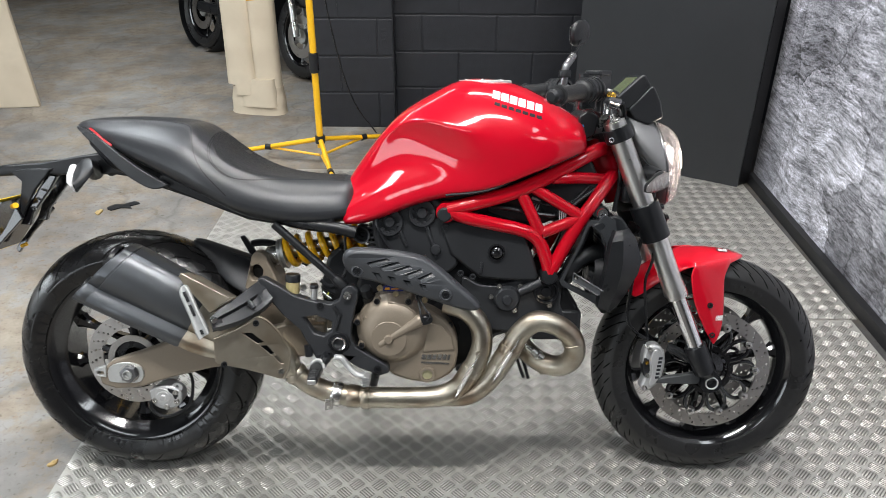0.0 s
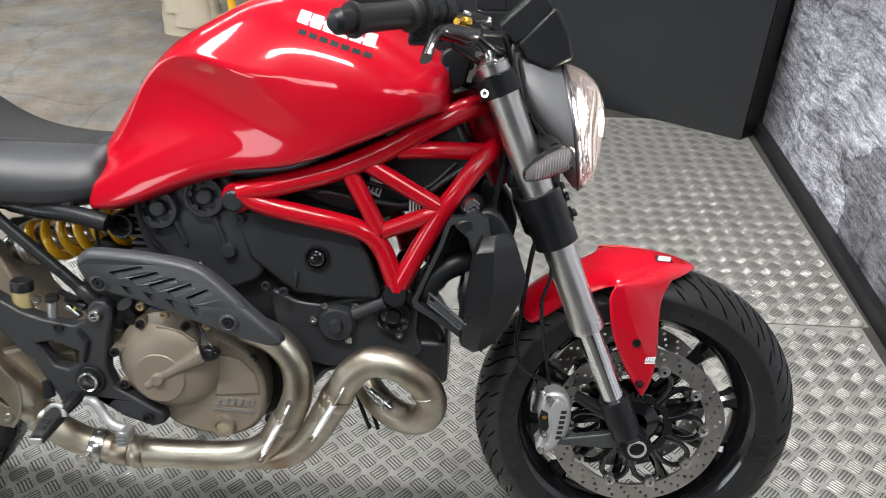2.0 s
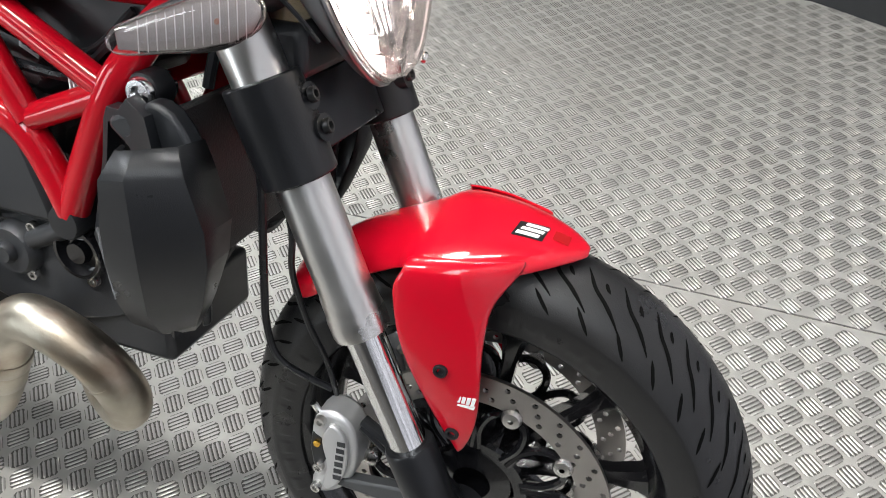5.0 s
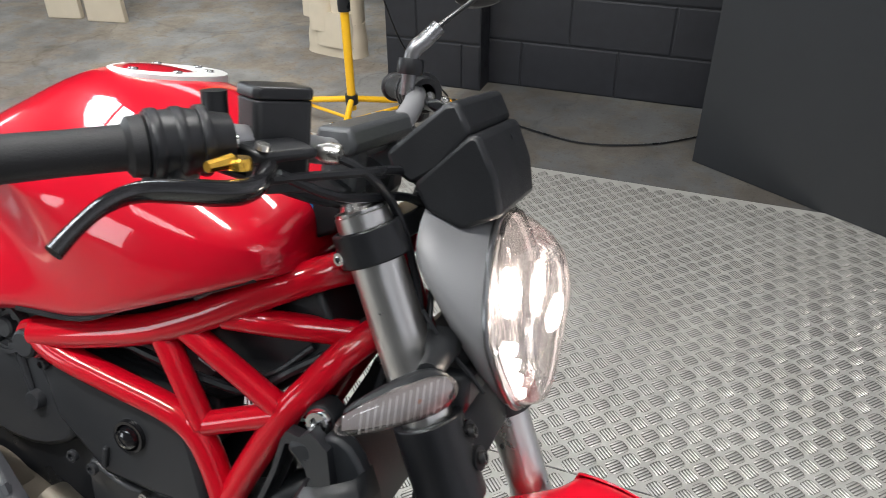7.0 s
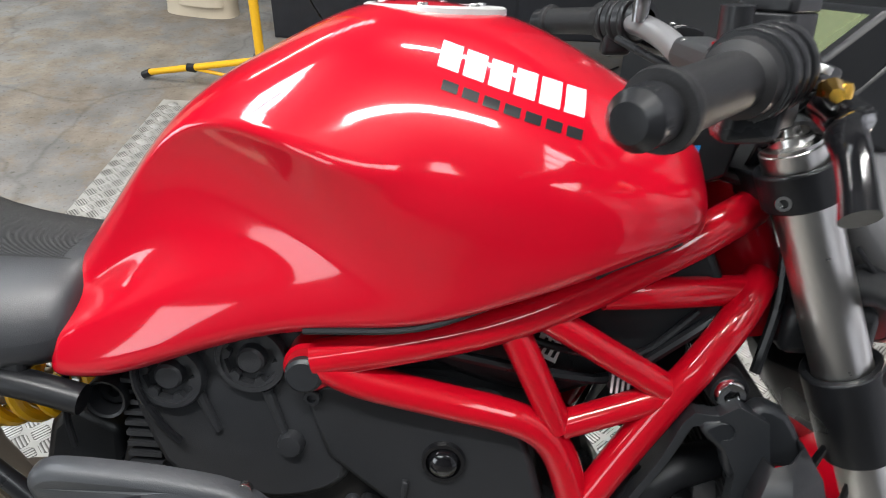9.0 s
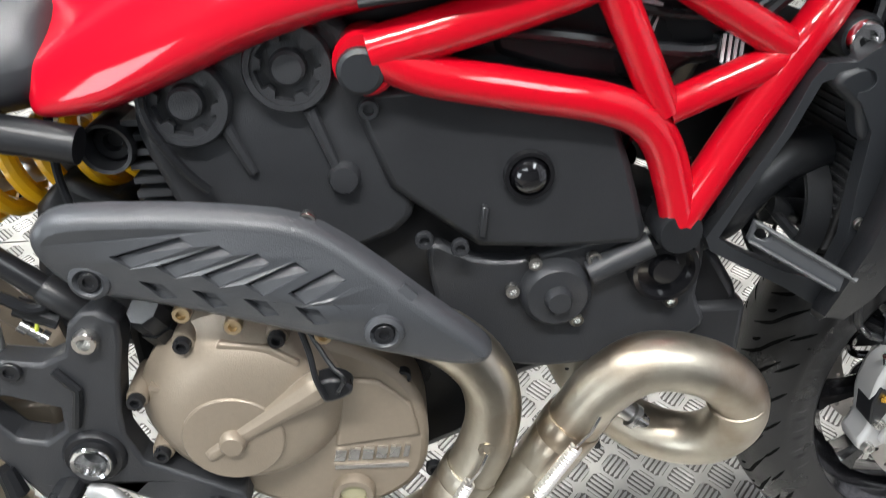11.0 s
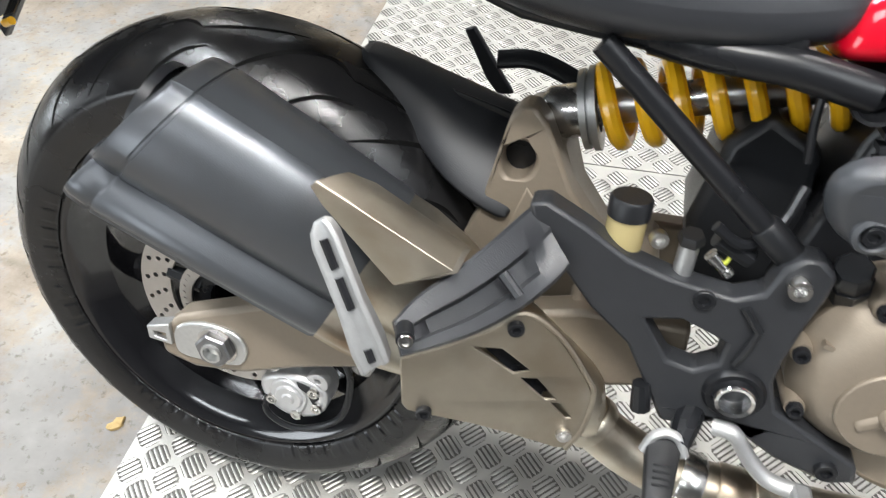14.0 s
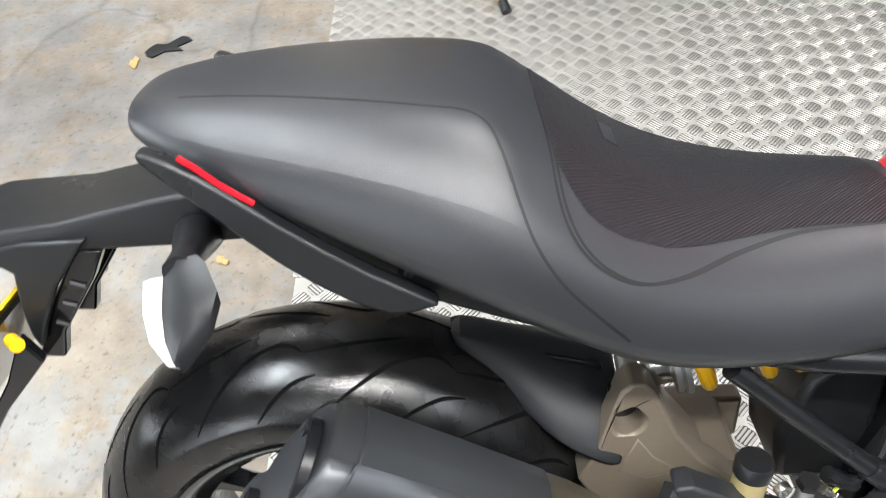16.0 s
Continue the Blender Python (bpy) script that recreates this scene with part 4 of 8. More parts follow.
for ed in sb.edges:
    E0, E1 = ed.verts[0].co, ed.verts[1].co
    if E0.y * E1.y <= 0:
        continue
    for u, h in SEAT:
        if -0.10 <= u <= 0.21 and abs(E0.x - E1.x) > 0.01:
            for G0, G1 in ((E0, E1), (E1, E0)):
                if abs(G0.x - u) < 1e-5 and abs(abs(G0.y) - h[1][0]) < 1e-5 and abs(G0.z - h[1][1]) < 1e-5 and G1.x < 0.215:
                    ed[firm] = 0.35
    if abs(E0.x - E1.x) < 1e-5 and abs(E0.x - 0.200) < 1e-5 and min(E0.z, E1.z) > 0.87:
        ed[firm] = 0.5
seat = part("seat", sb, SEAT_VINYL, bike, "black vinyl dual seat with stitched seams", subsurf=3)


# ---- trellis frame
def frame_tube(pts, r=0.0165):
    for s in (1, -1):
        part("frame_tube", tube([(u, s * v, w) for u, v, w in pts], r, 16), FRAME_RED, bike)


A_, B_ = (0.805, -0.112, 0.735), (1.058, -0.100, 0.578)
N1, N2 = (1.032, -0.106, 0.676), (1.133, -0.103, 0.718)
frame_tube([A_, (0.88, -0.114, 0.754), (0.966, -0.112, 0.779), (1.037, -0.108, 0.811), (1.085, -0.103, 0.838), (1.128, -0.094, 0.860), (1.165, -0.074, 0.876), (1.192, -0.045, 0.880)], 0.018)
frame_tube([A_, (0.845, -0.114, 0.717), (0.917, -0.112, 0.701), (0.980, -0.109, 0.687), (1.014, -0.107, 0.672), (1.034, -0.105, 0.648), (1.048, -0.102, 0.612), B_], 0.0165)
frame_tube([(0.982, -0.110, 0.776), N1], 0.0145)
frame_tube([(1.010, -0.109, 0.790), (1.074, -0.105, 0.752), N2], 0.0140)
frame_tube([(1.034, -0.105, 0.678), N2], 0.0140)
frame_tube([B_, (1.095, -0.102, 0.650), N2, (1.156, -0.098, 0.750), (1.186, -0.082, 0.790), (1.212, -0.048, 0.815)], 0.0165)
frame_tube([(1.058, -0.104, 0.812), (1.12, -0.092, 0.812), (1.190, -0.060, 0.806)], 0.0145)
airbox = part("airbox", loft([[(u, v, w) for u, w in ((0.900, 0.720), (0.960, 0.700), (1.030, 0.690), (1.110, 0.725), (1.165, 0.770), (1.180, 0.800), (1.150, 0.860), (1.060, 0.835), (0.960, 0.800), (0.890, 0.770))] for v in (-0.078, -0.070, 0.070, 0.078)]), BLACK_PLASTIC, bike, "black airbox inside the frame", bevel=0.008)
part("sticker", slab([(1.004, 0.738), (1.026, 0.728), (1.033, 0.754), (1.012, 0.764)], -0.0795, -0.0785), WHITE_DECAL, airbox, "white label with dark bars")
for k in range(3):
    part("sticker_bar", slab([(1.009 + 0.006 * k, 0.741 - 0.003 * k), (1.012 + 0.006 * k, 0.7396 - 0.003 * k), (1.018 + 0.006 * k, 0.754 - 0.003 * k), (1.015 + 0.006 * k, 0.7554 - 0.003 * k)], -0.0800, -0.0795), BLACK_PAINT, airbox)
part("connector", block(1.075, 1.095, -0.094, -0.078, 0.712, 0.730), MATT_GREY, airbox, "grey wiring connector", bevel=0.002)
for k in range(4):
    part("connector_rib", block(1.077 + 0.005 * k, 1.079 + 0.005 * k, -0.0965, -0.094, 0.710, 0.732), WHITE_DECAL, airbox)
part("loom", tube([(0.905, -0.092, 0.742), (0.960, -0.096, 0.735), (1.030, -0.090, 0.722), (1.080, -0.086, 0.722), (1.130, -0.088, 0.760), (1.190, -0.070, 0.800)], 0.0055, 8), BLACK_PAINT, airbox)
part("loom", tube([(0.985, -0.088, 0.760), (1.040, -0.090, 0.748), (1.100, -0.088, 0.748), (1.150, -0.080, 0.790)], 0.004, 8), BLACK_PAINT, airbox)
part("steering_head", cyl((1.172, 0, 0.905), (1.238, 0, 0.752), 0.034, segs=28), FRAME_RED, bike)
for s in (1, -1):
    part("frame_node", lathe([(0.0, 0.0), (0.0215, 0.0), (0.0245, -0.004), (0.0250, -0.034), (0.0, -0.036)], (0.801, s * 0.121, 0.728), (0, s, 0), 28), FRAME_RED, bike, "red tube joint of the frame")
    part("frame_cap", lathe([(0.0, 0.0070), (0.014, 0.0066), (0.0172, 0.004), (0.0180, 0.0), (0.0180, -0.006)], (0.797, s * 0.122, 0.7235), (0, s, 0), 24), MATT_GREY, bike, "black rubber frame plug")
    part("frame_cap", lathe([(0.0, 0.010), (0.018, 0.009), (0.020, 0.005), (0.020, -0.03)], (1.056, s * 0.106, 0.570), (0, s, 0), 24), BLACK_PLASTIC, bike, "black rubber frame plug")
    part("bolt_washer", lathe([(0.006, 0.003), (0.0165, 0.003), (0.018, 0.0), (0.018, -0.02)], (1.178, s * 0.110, 0.728), (0, s, 0), 24), BLACK_PAINT, bike)
    part("frame_bolt", lathe([(0.0, 0.004), (0.006, 0.004), (0.007, 0.009), (0.012, 0.009), (0.014, 0.006), (0.014, -0.03)], (1.178, s * 0.112, 0.728), (0, s, 0), 20), CHROME, bike, "bright frame bolt")


# ---- front fork
SET["turn"] = None


def fork_at(w):
    return 1.2 + (0.937 - w) * 0.425


def fork_pt(w, s, du=0.0):
    return (fork_at(w) + du, s * 0.101, w)


CAL = -0.022
AXF = Vector((0.425, 0, -1)).normalized()
for s in (-1, 1):
    leg = part("fork_leg", lathe([(0.0, 0.0), (0.020, 0.0), (0.0265, 0.004), (0.0265, 0.424), (0.0276, 0.428), (0.0280, 0.444), (0.0284, 0.4465), (0.0284, 0.448), (0.0292, 0.4505), (0.0294, 0.468), (0.0285, 0.473), (0.0225, 0.473), (0.0, 0.472)], fork_pt(0.943, s), AXF, 28), ALLOY, bike, "silver upside-down fork leg")
    part("slider", lathe([(0.0, 0.45), (0.0205, 0.45), (0.0205, 0.625), (0.0, 0.625)], fork_pt(0.943, s), AXF, 24), CHROME, leg, "polished inner fork tube")
    part("fork_cap", lathe([(0.0, -0.014), (0.009, -0.014), (0.010, -0.008), (0.017, -0.008), (0.019, -0.002), (0.025, 0.0), (0.025, 0.012)], fork_pt(0.943, s), AXF, 24), STEEL, leg)
    ft = bmesh.new()
    p0, p1 = Vector(fork_pt(0.380, s)), Vector((FW[0] - 0.005, s * 0.088, FW[2] - 0.018))
    low = Vector(fork_pt(0.312, s))
    lathe([(0.0205, 0.0), (0.0255, 0.0), (0.0275, 0.003), (0.0275, 0.050), (0.0265, 0.078), (0.0, 0.080)], p0, AXF, 28, ft)
    sweep([p0.lerp(low, 0.8), p0.lerp(p1, 0.72) - Vector((0, s * 0.004, 0)), p1 - Vector((0, s * 0.010, 0))], [0.0255, 0.021, 0.015], 20, ft)
    lathe([(0.0, -0.028), (0.027, -0.028), (0.0285, 0.0), (0.0265, 0.010), (0.0, 0.010)], p1, (0, s, 0), 28, ft)
    part("fork_foot", ft, BLACK_PAINT, leg, "black cast fork foot")
    part("axle_nut", lathe([(0.0, 0.002), (0.0130, 0.002), (0.0140, 0.014), (0.0162, 0.0145), (0.0172, 0.012), (0.0172, 0.0)], p1, (0, s, 0), 28), CAP_ALLOY, leg, "bright hollow axle end")
    # torque arm and caliper
    ca = bmesh.new()
    sweep([p0.lerp(p1, 0.62), (FW[0] - 0.120, s * 0.080, FW[2] + 0.072)], [0.011, 0.008], 8, ca)
    sweep([p0.lerp(p1, 0.40), (FW[0] - 0.120, s * 0.080, FW[2] + 0.078)], [0.009, 0.007], 8, ca)
    part("caliper_bracket", ca, BLACK_PAINT, leg, "black cast caliper lug")
    part("torque_arm", slab([(FW[0] - 0.030, FW[2] - 0.006), (FW[0] - 0.042, FW[2] + 0.008), (FW[0] - 0.070, FW[2] + 0.002), (FW[0] - 0.150, FW[2] - 0.012), (FW[0] - 0.150, FW[2] - 0.024), (FW[0] - 0.070, FW[2] - 0.026), (FW[0] - 0.034, FW[2] - 0.024)], s * 0.074, s * 0.090), RISER_GREY, leg, "grey cast torque arm", bevel=0.003)
    cb = slab(curve2([(q + CAL, w_) for q, w_ in ((1.340, 0.362), (1.362, 0.374), (1.384, 0.362), (1.392, 0.332), (1.388, 0.292), (1.372, 0.262), (1.346, 0.246), (1.332, 0.258), (1.340, 0.284), (1.334, 0.320))], 3), s * 0.050, s * 0.088)
    cal = part("brake_caliper", cb, CALIPER_SILVER, bike, "silver radial front brake caliper", bevel=0.006)
    part("outer_half", slab(curve2([(q + CAL, w_) for q, w_ in ((1.362, 0.362), (1.378, 0.352), (1.384, 0.326), (1.379, 0.292), (1.364, 0.266), (1.352, 0.268), (1.358, 0.300), (1.352, 0.336))], 3), s * 0.087, s * 0.095), CALIPER_SILVER, cal, bevel=0.003)
    part("bridge_gap", slab([(1.338 + CAL, 0.340), (1.350 + CAL, 0.334), (1.354 + CAL, 0.304), (1.346 + CAL, 0.282), (1.338 + CAL, 0.290), (1.334 + CAL, 0.318)], s * 0.060, s * 0.0892), BLACK_PAINT, cal, bevel=0.002)
    for k in range(6):
        w_ = 0.284 + 0.0105 * k
        part("caliper_mark", slab([(1.366 + CAL + 0.0012 * k, w_), (1.376 + CAL + 0.0012 * k, w_ + 0.001), (1.376 + CAL + 0.0012 * k, w_ + 0.0075), (1.366 + CAL + 0.0012 * k, w_ + 0.0065)], s * 0.0950, s * 0.0957), MATT_GREY, cal)
    for u_, w_ in ((1.342, 0.258), (1.350, 0.362), (1.346, 0.292)):
        part("caliper_bolt", bolt_bm((u_ + CAL, s * 0.0885, w_), (0, s, 0), 0.0065, 0.007), STEEL, cal)
    part("pad_pin", cyl((1.344 + CAL, s * 0.060, 0.326), (1.344 + CAL, s * 0.092, 0.326), 0.0045, segs=8), GOLD, cal, "brassy pad pin")
    part("bleed_screw", cyl((1.344 + CAL, s * 0.080, 0.362), (1.337 + CAL, s * 0.084, 0.378), 0.004, segs=8), CHROME, cal)


def clamp(w, r, h, name, wide):
    bm = bmesh.new()
    for s in (-1, 1):
        c = Vector(fork_pt(w, s))
        lathe([(0.0275, -h), (r, -h), (r, h), (0.0275, h)], c, AXF, 28, bm, closed=True)
    mid = Vector((fork_at(w), 0, w))
    t = Vector((1, 0, 0.425)).normalized()
    rings = []
    for v, a, b in ((-0.085, 0.018, 0.8 * h), (-0.04, wide, 0.7 * h), (0.04, wide, 0.7 * h), (0.085, 0.018, 0.8 * h)):
        o = mid + Vector((0, v, 0)) - t * 0.012
        rings.append([o + t * a + AXF * b, o + t * a - AXF * b, o - t * a - AXF * b, o - t * a + AXF * b])
    loft(rings, bm)
    return part(name, bm, BLACK_PAINT, bike, "", bevel=0.002)


lower_yoke = clamp(0.700, 0.036, 0.047, "lower_yoke", 0.035)
upper_yoke = clamp(0.911, 0.034, 0.017, "upper_yoke", 0.030)
for bu, bw in ((1.331, 0.734), (1.345, 0.708)):
    for s in (-1, 1):
        part("clamp_boss", cyl((bu - 0.030, s * 0.090, bw - 0.010), (bu - 0.004, s * 0.093, bw - 0.001), 0.0125, segs=16), BLACK_PAINT, lower_yoke)
        part("clamp_bolt", bolt_bm((bu - 0.004, s * 0.094, bw), (1, -0.1 * s, 0.4), 0.0070, 0.006), BOLT_DARK, lower_yoke)
part("clamp_bolt", bolt_bm(Vector(fork_pt(0.898, -1)) + Vector((-0.024, -0.022, 0.0)), (-0.4, -1, 0), 0.007, 0.006), CHROME, upper_yoke)

# ---- front mudguard
rings = []
for a_deg, hw, r, drop in ((74.8, 0.006, 0.309, 0.003), (76.2, 0.020, 0.3105, 0.006), (80, 0.044, 0.3125, 0.013), (86, 0.070, 0.3140, 0.024), (92, 0.088, 0.3145, 0.026), (98, 0.099, 0.3145, 0.022), (104, 0.104, 0.3140, 0.014), (105.5, 0.082, 0.3130, 0.018), (114, 0.070, 0.315, 0.030), (124, 0.068, 0.318, 0.034), (137, 0.062, 0.318, 0.036)):
    a = radians(a_deg)
    ring = []
    for q in np.linspace(-1, 1, 11):
        rr = r - drop * (abs(q) ** 2.6)
        ring.append((FW[0] + rr * math.cos(a), FW[1] + hw * math.sin(q * 1.25) / math.sin(1.25), FW[2] + rr * math.sin(a)))
    rings.append(ring)
mudguard = part("front_mudguard", loft(rings, closed=False, caps=False), RED, bike, "gloss red front mudguard")
md = mudguard.modifiers.new("thick", "SOLIDIFY")
md.thickness, md.offset = 0.004, 0
md = mudguard.modifiers.new("round", "SUBSURF")
md.levels = md.render_levels = 2
GUARD = [(84, 0.062, 0.3136, 0.020), (87, 0.0735, 0.3141, 0.0245), (90, 0.082, 0.3144, 0.026), (93, 0.091, 0.3145, 0.0255), (96, 0.096, 0.3145, 0.0235), (99, 0.100, 0.3145, 0.0205), (102, 0.103, 0.3142, 0.017), (104, 0.104, 0.3140, 0.014)]
FLAP = [(0.570, 1.512, 1.411, 0.074, 0.102), (0.556, 1.505, 1.413, 0.080, 0.103), (0.538, 1.503, 1.415, 0.086, 0.1035), (0.510, 1.503, 1.420, 0.0915, 0.103), (0.480, 1.505, 1.430, 0.094, 0.1005), (0.434, 1.506, 1.452, 0.0925, 0.0945), (0.405, 1.501, 1.469, 0.0905, 0.091), (0.390, 1.495, 1.480, 0.089, 0.089), (0.382, 1.490, 1.486, 0.0885, 0.0885)]
for s in (-1, 1):
    side_shape = lambda u, w, s=s: s * (0.010 * max(0.0, (w - 0.40) / 0.10) + 0.010 * max(0.0, (w - 0.50) / 0.10) ** 2)
    rows = []
    for q in (0.74, 0.86, 0.97):
        rows.append([(FW[0] + (r + 0.0026 - dr * q ** 2.6) * math.cos(radians(a)), FW[1] + s * (hw * math.sin(q * 1.25) / math.sin(1.25) + 0.0022), FW[2] + (r + 0.0026 - dr * q ** 2.6) * math.sin(radians(a))) for a, hw, r, dr in GUARD])
    for w_, uf, ur, vf, vr in FLAP:
        rows.append([(uf + (ur - uf) * k / 7, s * (vf + (vr - vf) * (1 - (1 - k / 7) ** 2) + 0.002 * (1 - (2 * k / 7 - 1) ** 2)), w_ - 0.004 * (1 - (2 * k / 7 - 1) ** 2)) for k in range(8)])
    plate = part("side_plate", loft(rows, closed=False, caps=False), RED, mudguard, "red mudguard side plate", smooth=60)
    md = plate.modifiers.new("thick", "SOLIDIFY")
    md.thickness, md.offset = 0.0036, 0
    md = plate.modifiers.new("round", "SUBSURF")
    md.levels = md.render_levels = 1
    for u_, w_ in ((1.466, 0.486), (1.481, 0.405)):
        part("rivet", bolt_bm((u_, s * 0.0925 + side_shape(u_, w_), w_), (0, s, 0), 0.0075, 0.005), BLACK_PAINT, mudguard)
for k in range(6):
    u_ = 1.474 + 0.0048 * k
    part("side_badge", slab([(u_, 0.450), (u_ + 0.0036, 0.450), (u_ + 0.0048, 0.458), (u_ + 0.0012, 0.458)], -0.0988, -0.0960), WHITE_DECAL, mudguard)
part("side_badge", slab([(1.474, 0.4455), (1.502, 0.4455), (1.5025, 0.4478), (1.4745, 0.4478)], -0.0985, -0.0955), WHITE_DECAL, mudguard)


def conform(ob, target, lift, along=None):
    """Lay a thin mark on the skin of another part."""
    md = ob.modifiers.new("lay", "SHRINKWRAP")
    md.target, md.offset = target, lift
    if along is None:
        md.wrap_method, md.wrap_mode = "NEAREST_SURFACEPOINT", "ABOVE_SURFACE"
    else:
        md.wrap_method, md.wrap_mode = "PROJECT", "ABOVE_SURFACE"
        md.use_project_x, md.use_project_y, md.use_project_z = along == "X", along == "Y", along == "Z"
        md.use_positive_direction = md.use_negative_direction = True
    return ob


def sheet(corner, across, up, nx, ny):
    """A flat gridded patch from a corner and two edges."""
    bm = bmesh.new()
    P = [[bm.verts.new(Vector(corner) + Vector(across) * (i / nx) + Vector(up) * (j / ny)) for i in range(nx + 1)] for j in range(ny + 1)]
    for j in range(ny):
        for i in range(nx):
            bm.faces.new((P[j][i], P[j][i + 1], P[j + 1][i + 1], P[j + 1][i]))
    return bm


# badge on the guard's nose and the pale marks beside it
conform(part("nose_badge", sheet((1.502, -0.026, 0.66), (0.030, 0.004, -0.008), (0.002, 0.030, 0.0), 8, 8), BLACK_PAINT, mudguard, "black and white nose badge"), mudguard, 0.0006, "Z")
for k in range(3):
    conform(part("nose_mark", sheet((1.505 + 0.003 * k, -0.022 + 0.009 * k, 0.66), (0.022, 0.002, -0.006), (0.001, 0.006, 0.0), 6, 3), WHITE_DECAL, mudguard), mudguard, 0.0012, "Z")
conform(part("nose_mark", sheet((1.540, -0.012, 0.66), (0.016, 0.0, -0.004), (0.0, 0.018, 0.0), 6, 5), DARK_RED, mudguard, "darker red shield"), mudguard, 0.0007, "Z")

# marks on the tank's shoulder: plain slanted blocks for the maker's name, a dark bar row beneath
SET["turn"] = BODY_SET
for s in (-1, 1):
    for k in range(6):
        q = k / 6
        u_, w_ = 0.907 + 0.120 * q, 1.000 - 0.035 * q
        conform(part("tank_mark", sheet((u_, s * 0.11, w_), (0.0165, 0, -0.0046), (0.003, 0, 0.0175), 4, 6), WHITE_DECAL, tank, "white block of the maker's mark"), tank, 0.0006, "Y")
    for k in range(7):
        q = k / 7
        u_, w_ = 0.911 + 0.114 * q, 0.984 - 0.034 * q
        conform(part("tank_mark", sheet((u_, s * 0.11, w_), (0.0125, 0, -0.0036), (0.0015, 0, 0.0070), 4, 4), BLACK_PAINT, tank, "black block of the model's mark"), tank, 0.0006, "Y")
# seams of the seat, as laid over its near side and mirrored
SET["turn"] = None
SEAM_A = [(-0.063, 0.055, 0.933), (0.006, 0.068, 0.935), (0.070, 0.080, 0.933), (0.132, 0.089, 0.927), (0.167, 0.092, 0.922), (0.182, 0.101, 0.915), (0.192, 0.122, 0.903), (0.203, 0.150, 0.879), (0.215, 0.169, 0.851), (0.234, 0.179, 0.821), (0.262, 0.182, 0.790), (0.285, 0.178, 0.765)]
SEAM_B = [(0.226, 0.020, 0.901), (0.230, 0.077, 0.895), (0.233, 0.129, 0.876), (0.241, 0.155, 0.852), (0.260, 0.166, 0.828), (0.291, 0.165, 0.808), (0.330, 0.149, 0.800), (0.381, 0.117, 0.798), (0.433, 0.091, 0.795), (0.482, 0.079, 0.792), (0.550, 0.072, 0.792)]
for s in (-1, 1):
    for pts, offs in ((SEAM_A, (0.0,)), (SEAM_B, (0.0, 0.0055))):
        for off in offs:
            conform(part("seam", sweep(catmull([Vector((u_ + off, s * v_, w_)) for u_, v_, w_ in pts], 10), 0.0013, 6), SEAM, seat), seat, 0.0003)
conform(part("emblem", sheet((0.285, -0.018, 0.92), (0.016, 0.0, 0.0), (0.0, 0.044, 0.0), 6, 10), SEAM, seat, "small pressed emblem"), seat, 0.0006, "Z")
conform(part("emblem", sheet((0.287, -0.0155, 0.92), (0.012, 0.0, 0.0), (0.0, 0.039, 0.0), 6, 10), SEAT_VINYL, seat), seat, 0.0012, "Z")
rib_rows = [(0.246, 0.110), (0.254, 0.130), (0.266, 0.144), (0.280, 0.150), (0.296, 0.150), (0.312, 0.147), (0.332, 0.143), (0.356, 0.128), (0.382, 0.112), (0.408, 0.098), (0.434, 0.087), (0.460, 0.080), (0.484, 0.076), (0.510, 0.073), (0.545, 0.069), (0.575, 0.060)]
rb = bmesh.new()
rib_grid = [[rb.verts.new((u_, hw * (2 * k / 28 - 1), 0.93 - 0.22 * (u_ - 0.246) ** 0.5 - 0.03 * (2 * k / 28 - 1) ** 2)) for k in range(29)] for u_, hw in rib_rows]
for r0, r1 in zip(rib_grid, rib_grid[1:]):
    for k in range(28):
        rb.faces.new((r0[k], r1[k], r1[k + 1], r0[k + 1]))
conform(part("ribbed_panel", rb, SEAT_RIB, seat, "finely ribbed non-slip seat panel"), seat, 0.0005)
SET["turn"] = BODY_SET

# ---- rear end
swing = part("swingarm", slab([(-0.078, 0.275), (-0.082, 0.305), (-0.050, 0.336), (0.020, 0.360), (0.110, 0.392), (0.250, 0.402), (0.400, 0.440), (0.500, 0.440), (0.500, 0.370), (0.400, 0.345), (0.300, 0.335), (0.209, 0.322), (0.100, 0.294), (0.025, 0.268), (-0.040, 0.262)], -0.112, -0.078), BRONZE, bike, "bronze painted cast swingarm", bevel=0.006)
part("arm", slab([(-0.078, 0.275), (-0.050, 0.336), (0.110, 0.392), (0.400, 0.440), (0.500, 0.440), (0.500, 0.370), (0.300, 0.335), (0.025, 0.268)], 0.085, 0.115), BRONZE, swing, bevel=0.006)
part("cross_member", block(0.385, 0.47, -0.1, 0.1, 0.36, 0.44), BRONZE, swing, bevel=0.01)
br = slab([(0.308, 0.602), (0.318, 0.614), (0.332, 0.614), (0.344, 0.600), (0.372, 0.536), (0.402, 0.496), (0.470, 0.436), (0.440, 0.405), (0.340, 0.400), (0.290, 0.430), (0.268, 0.470), (0.284, 0.505)], -0.058, -0.022, [disc_outline(0.319, 0.560, 0.0165, 16, 0.021, -0.2)])
part("shock_bracket", br, BRONZE, swing, "bronze triangular shock mount with a round hole", bevel=0.004)
part("bracket_web", slab([(0.330, 0.535), (0.350, 0.505), (0.380, 0.482), (0.345, 0.470), (0.312, 0.482)], -0.0595, -0.056), BRONZE, swing, bevel=0.002)
# black sheet behind the round hole stands for the shade inside the bracket
part("hole_shade", slab([(0.302, 0.586), (0.344, 0.586), (0.354, 0.545), (0.338, 0.522), (0.300, 0.530)], -0.030, -0.024), BLACK_PAINT, swing)
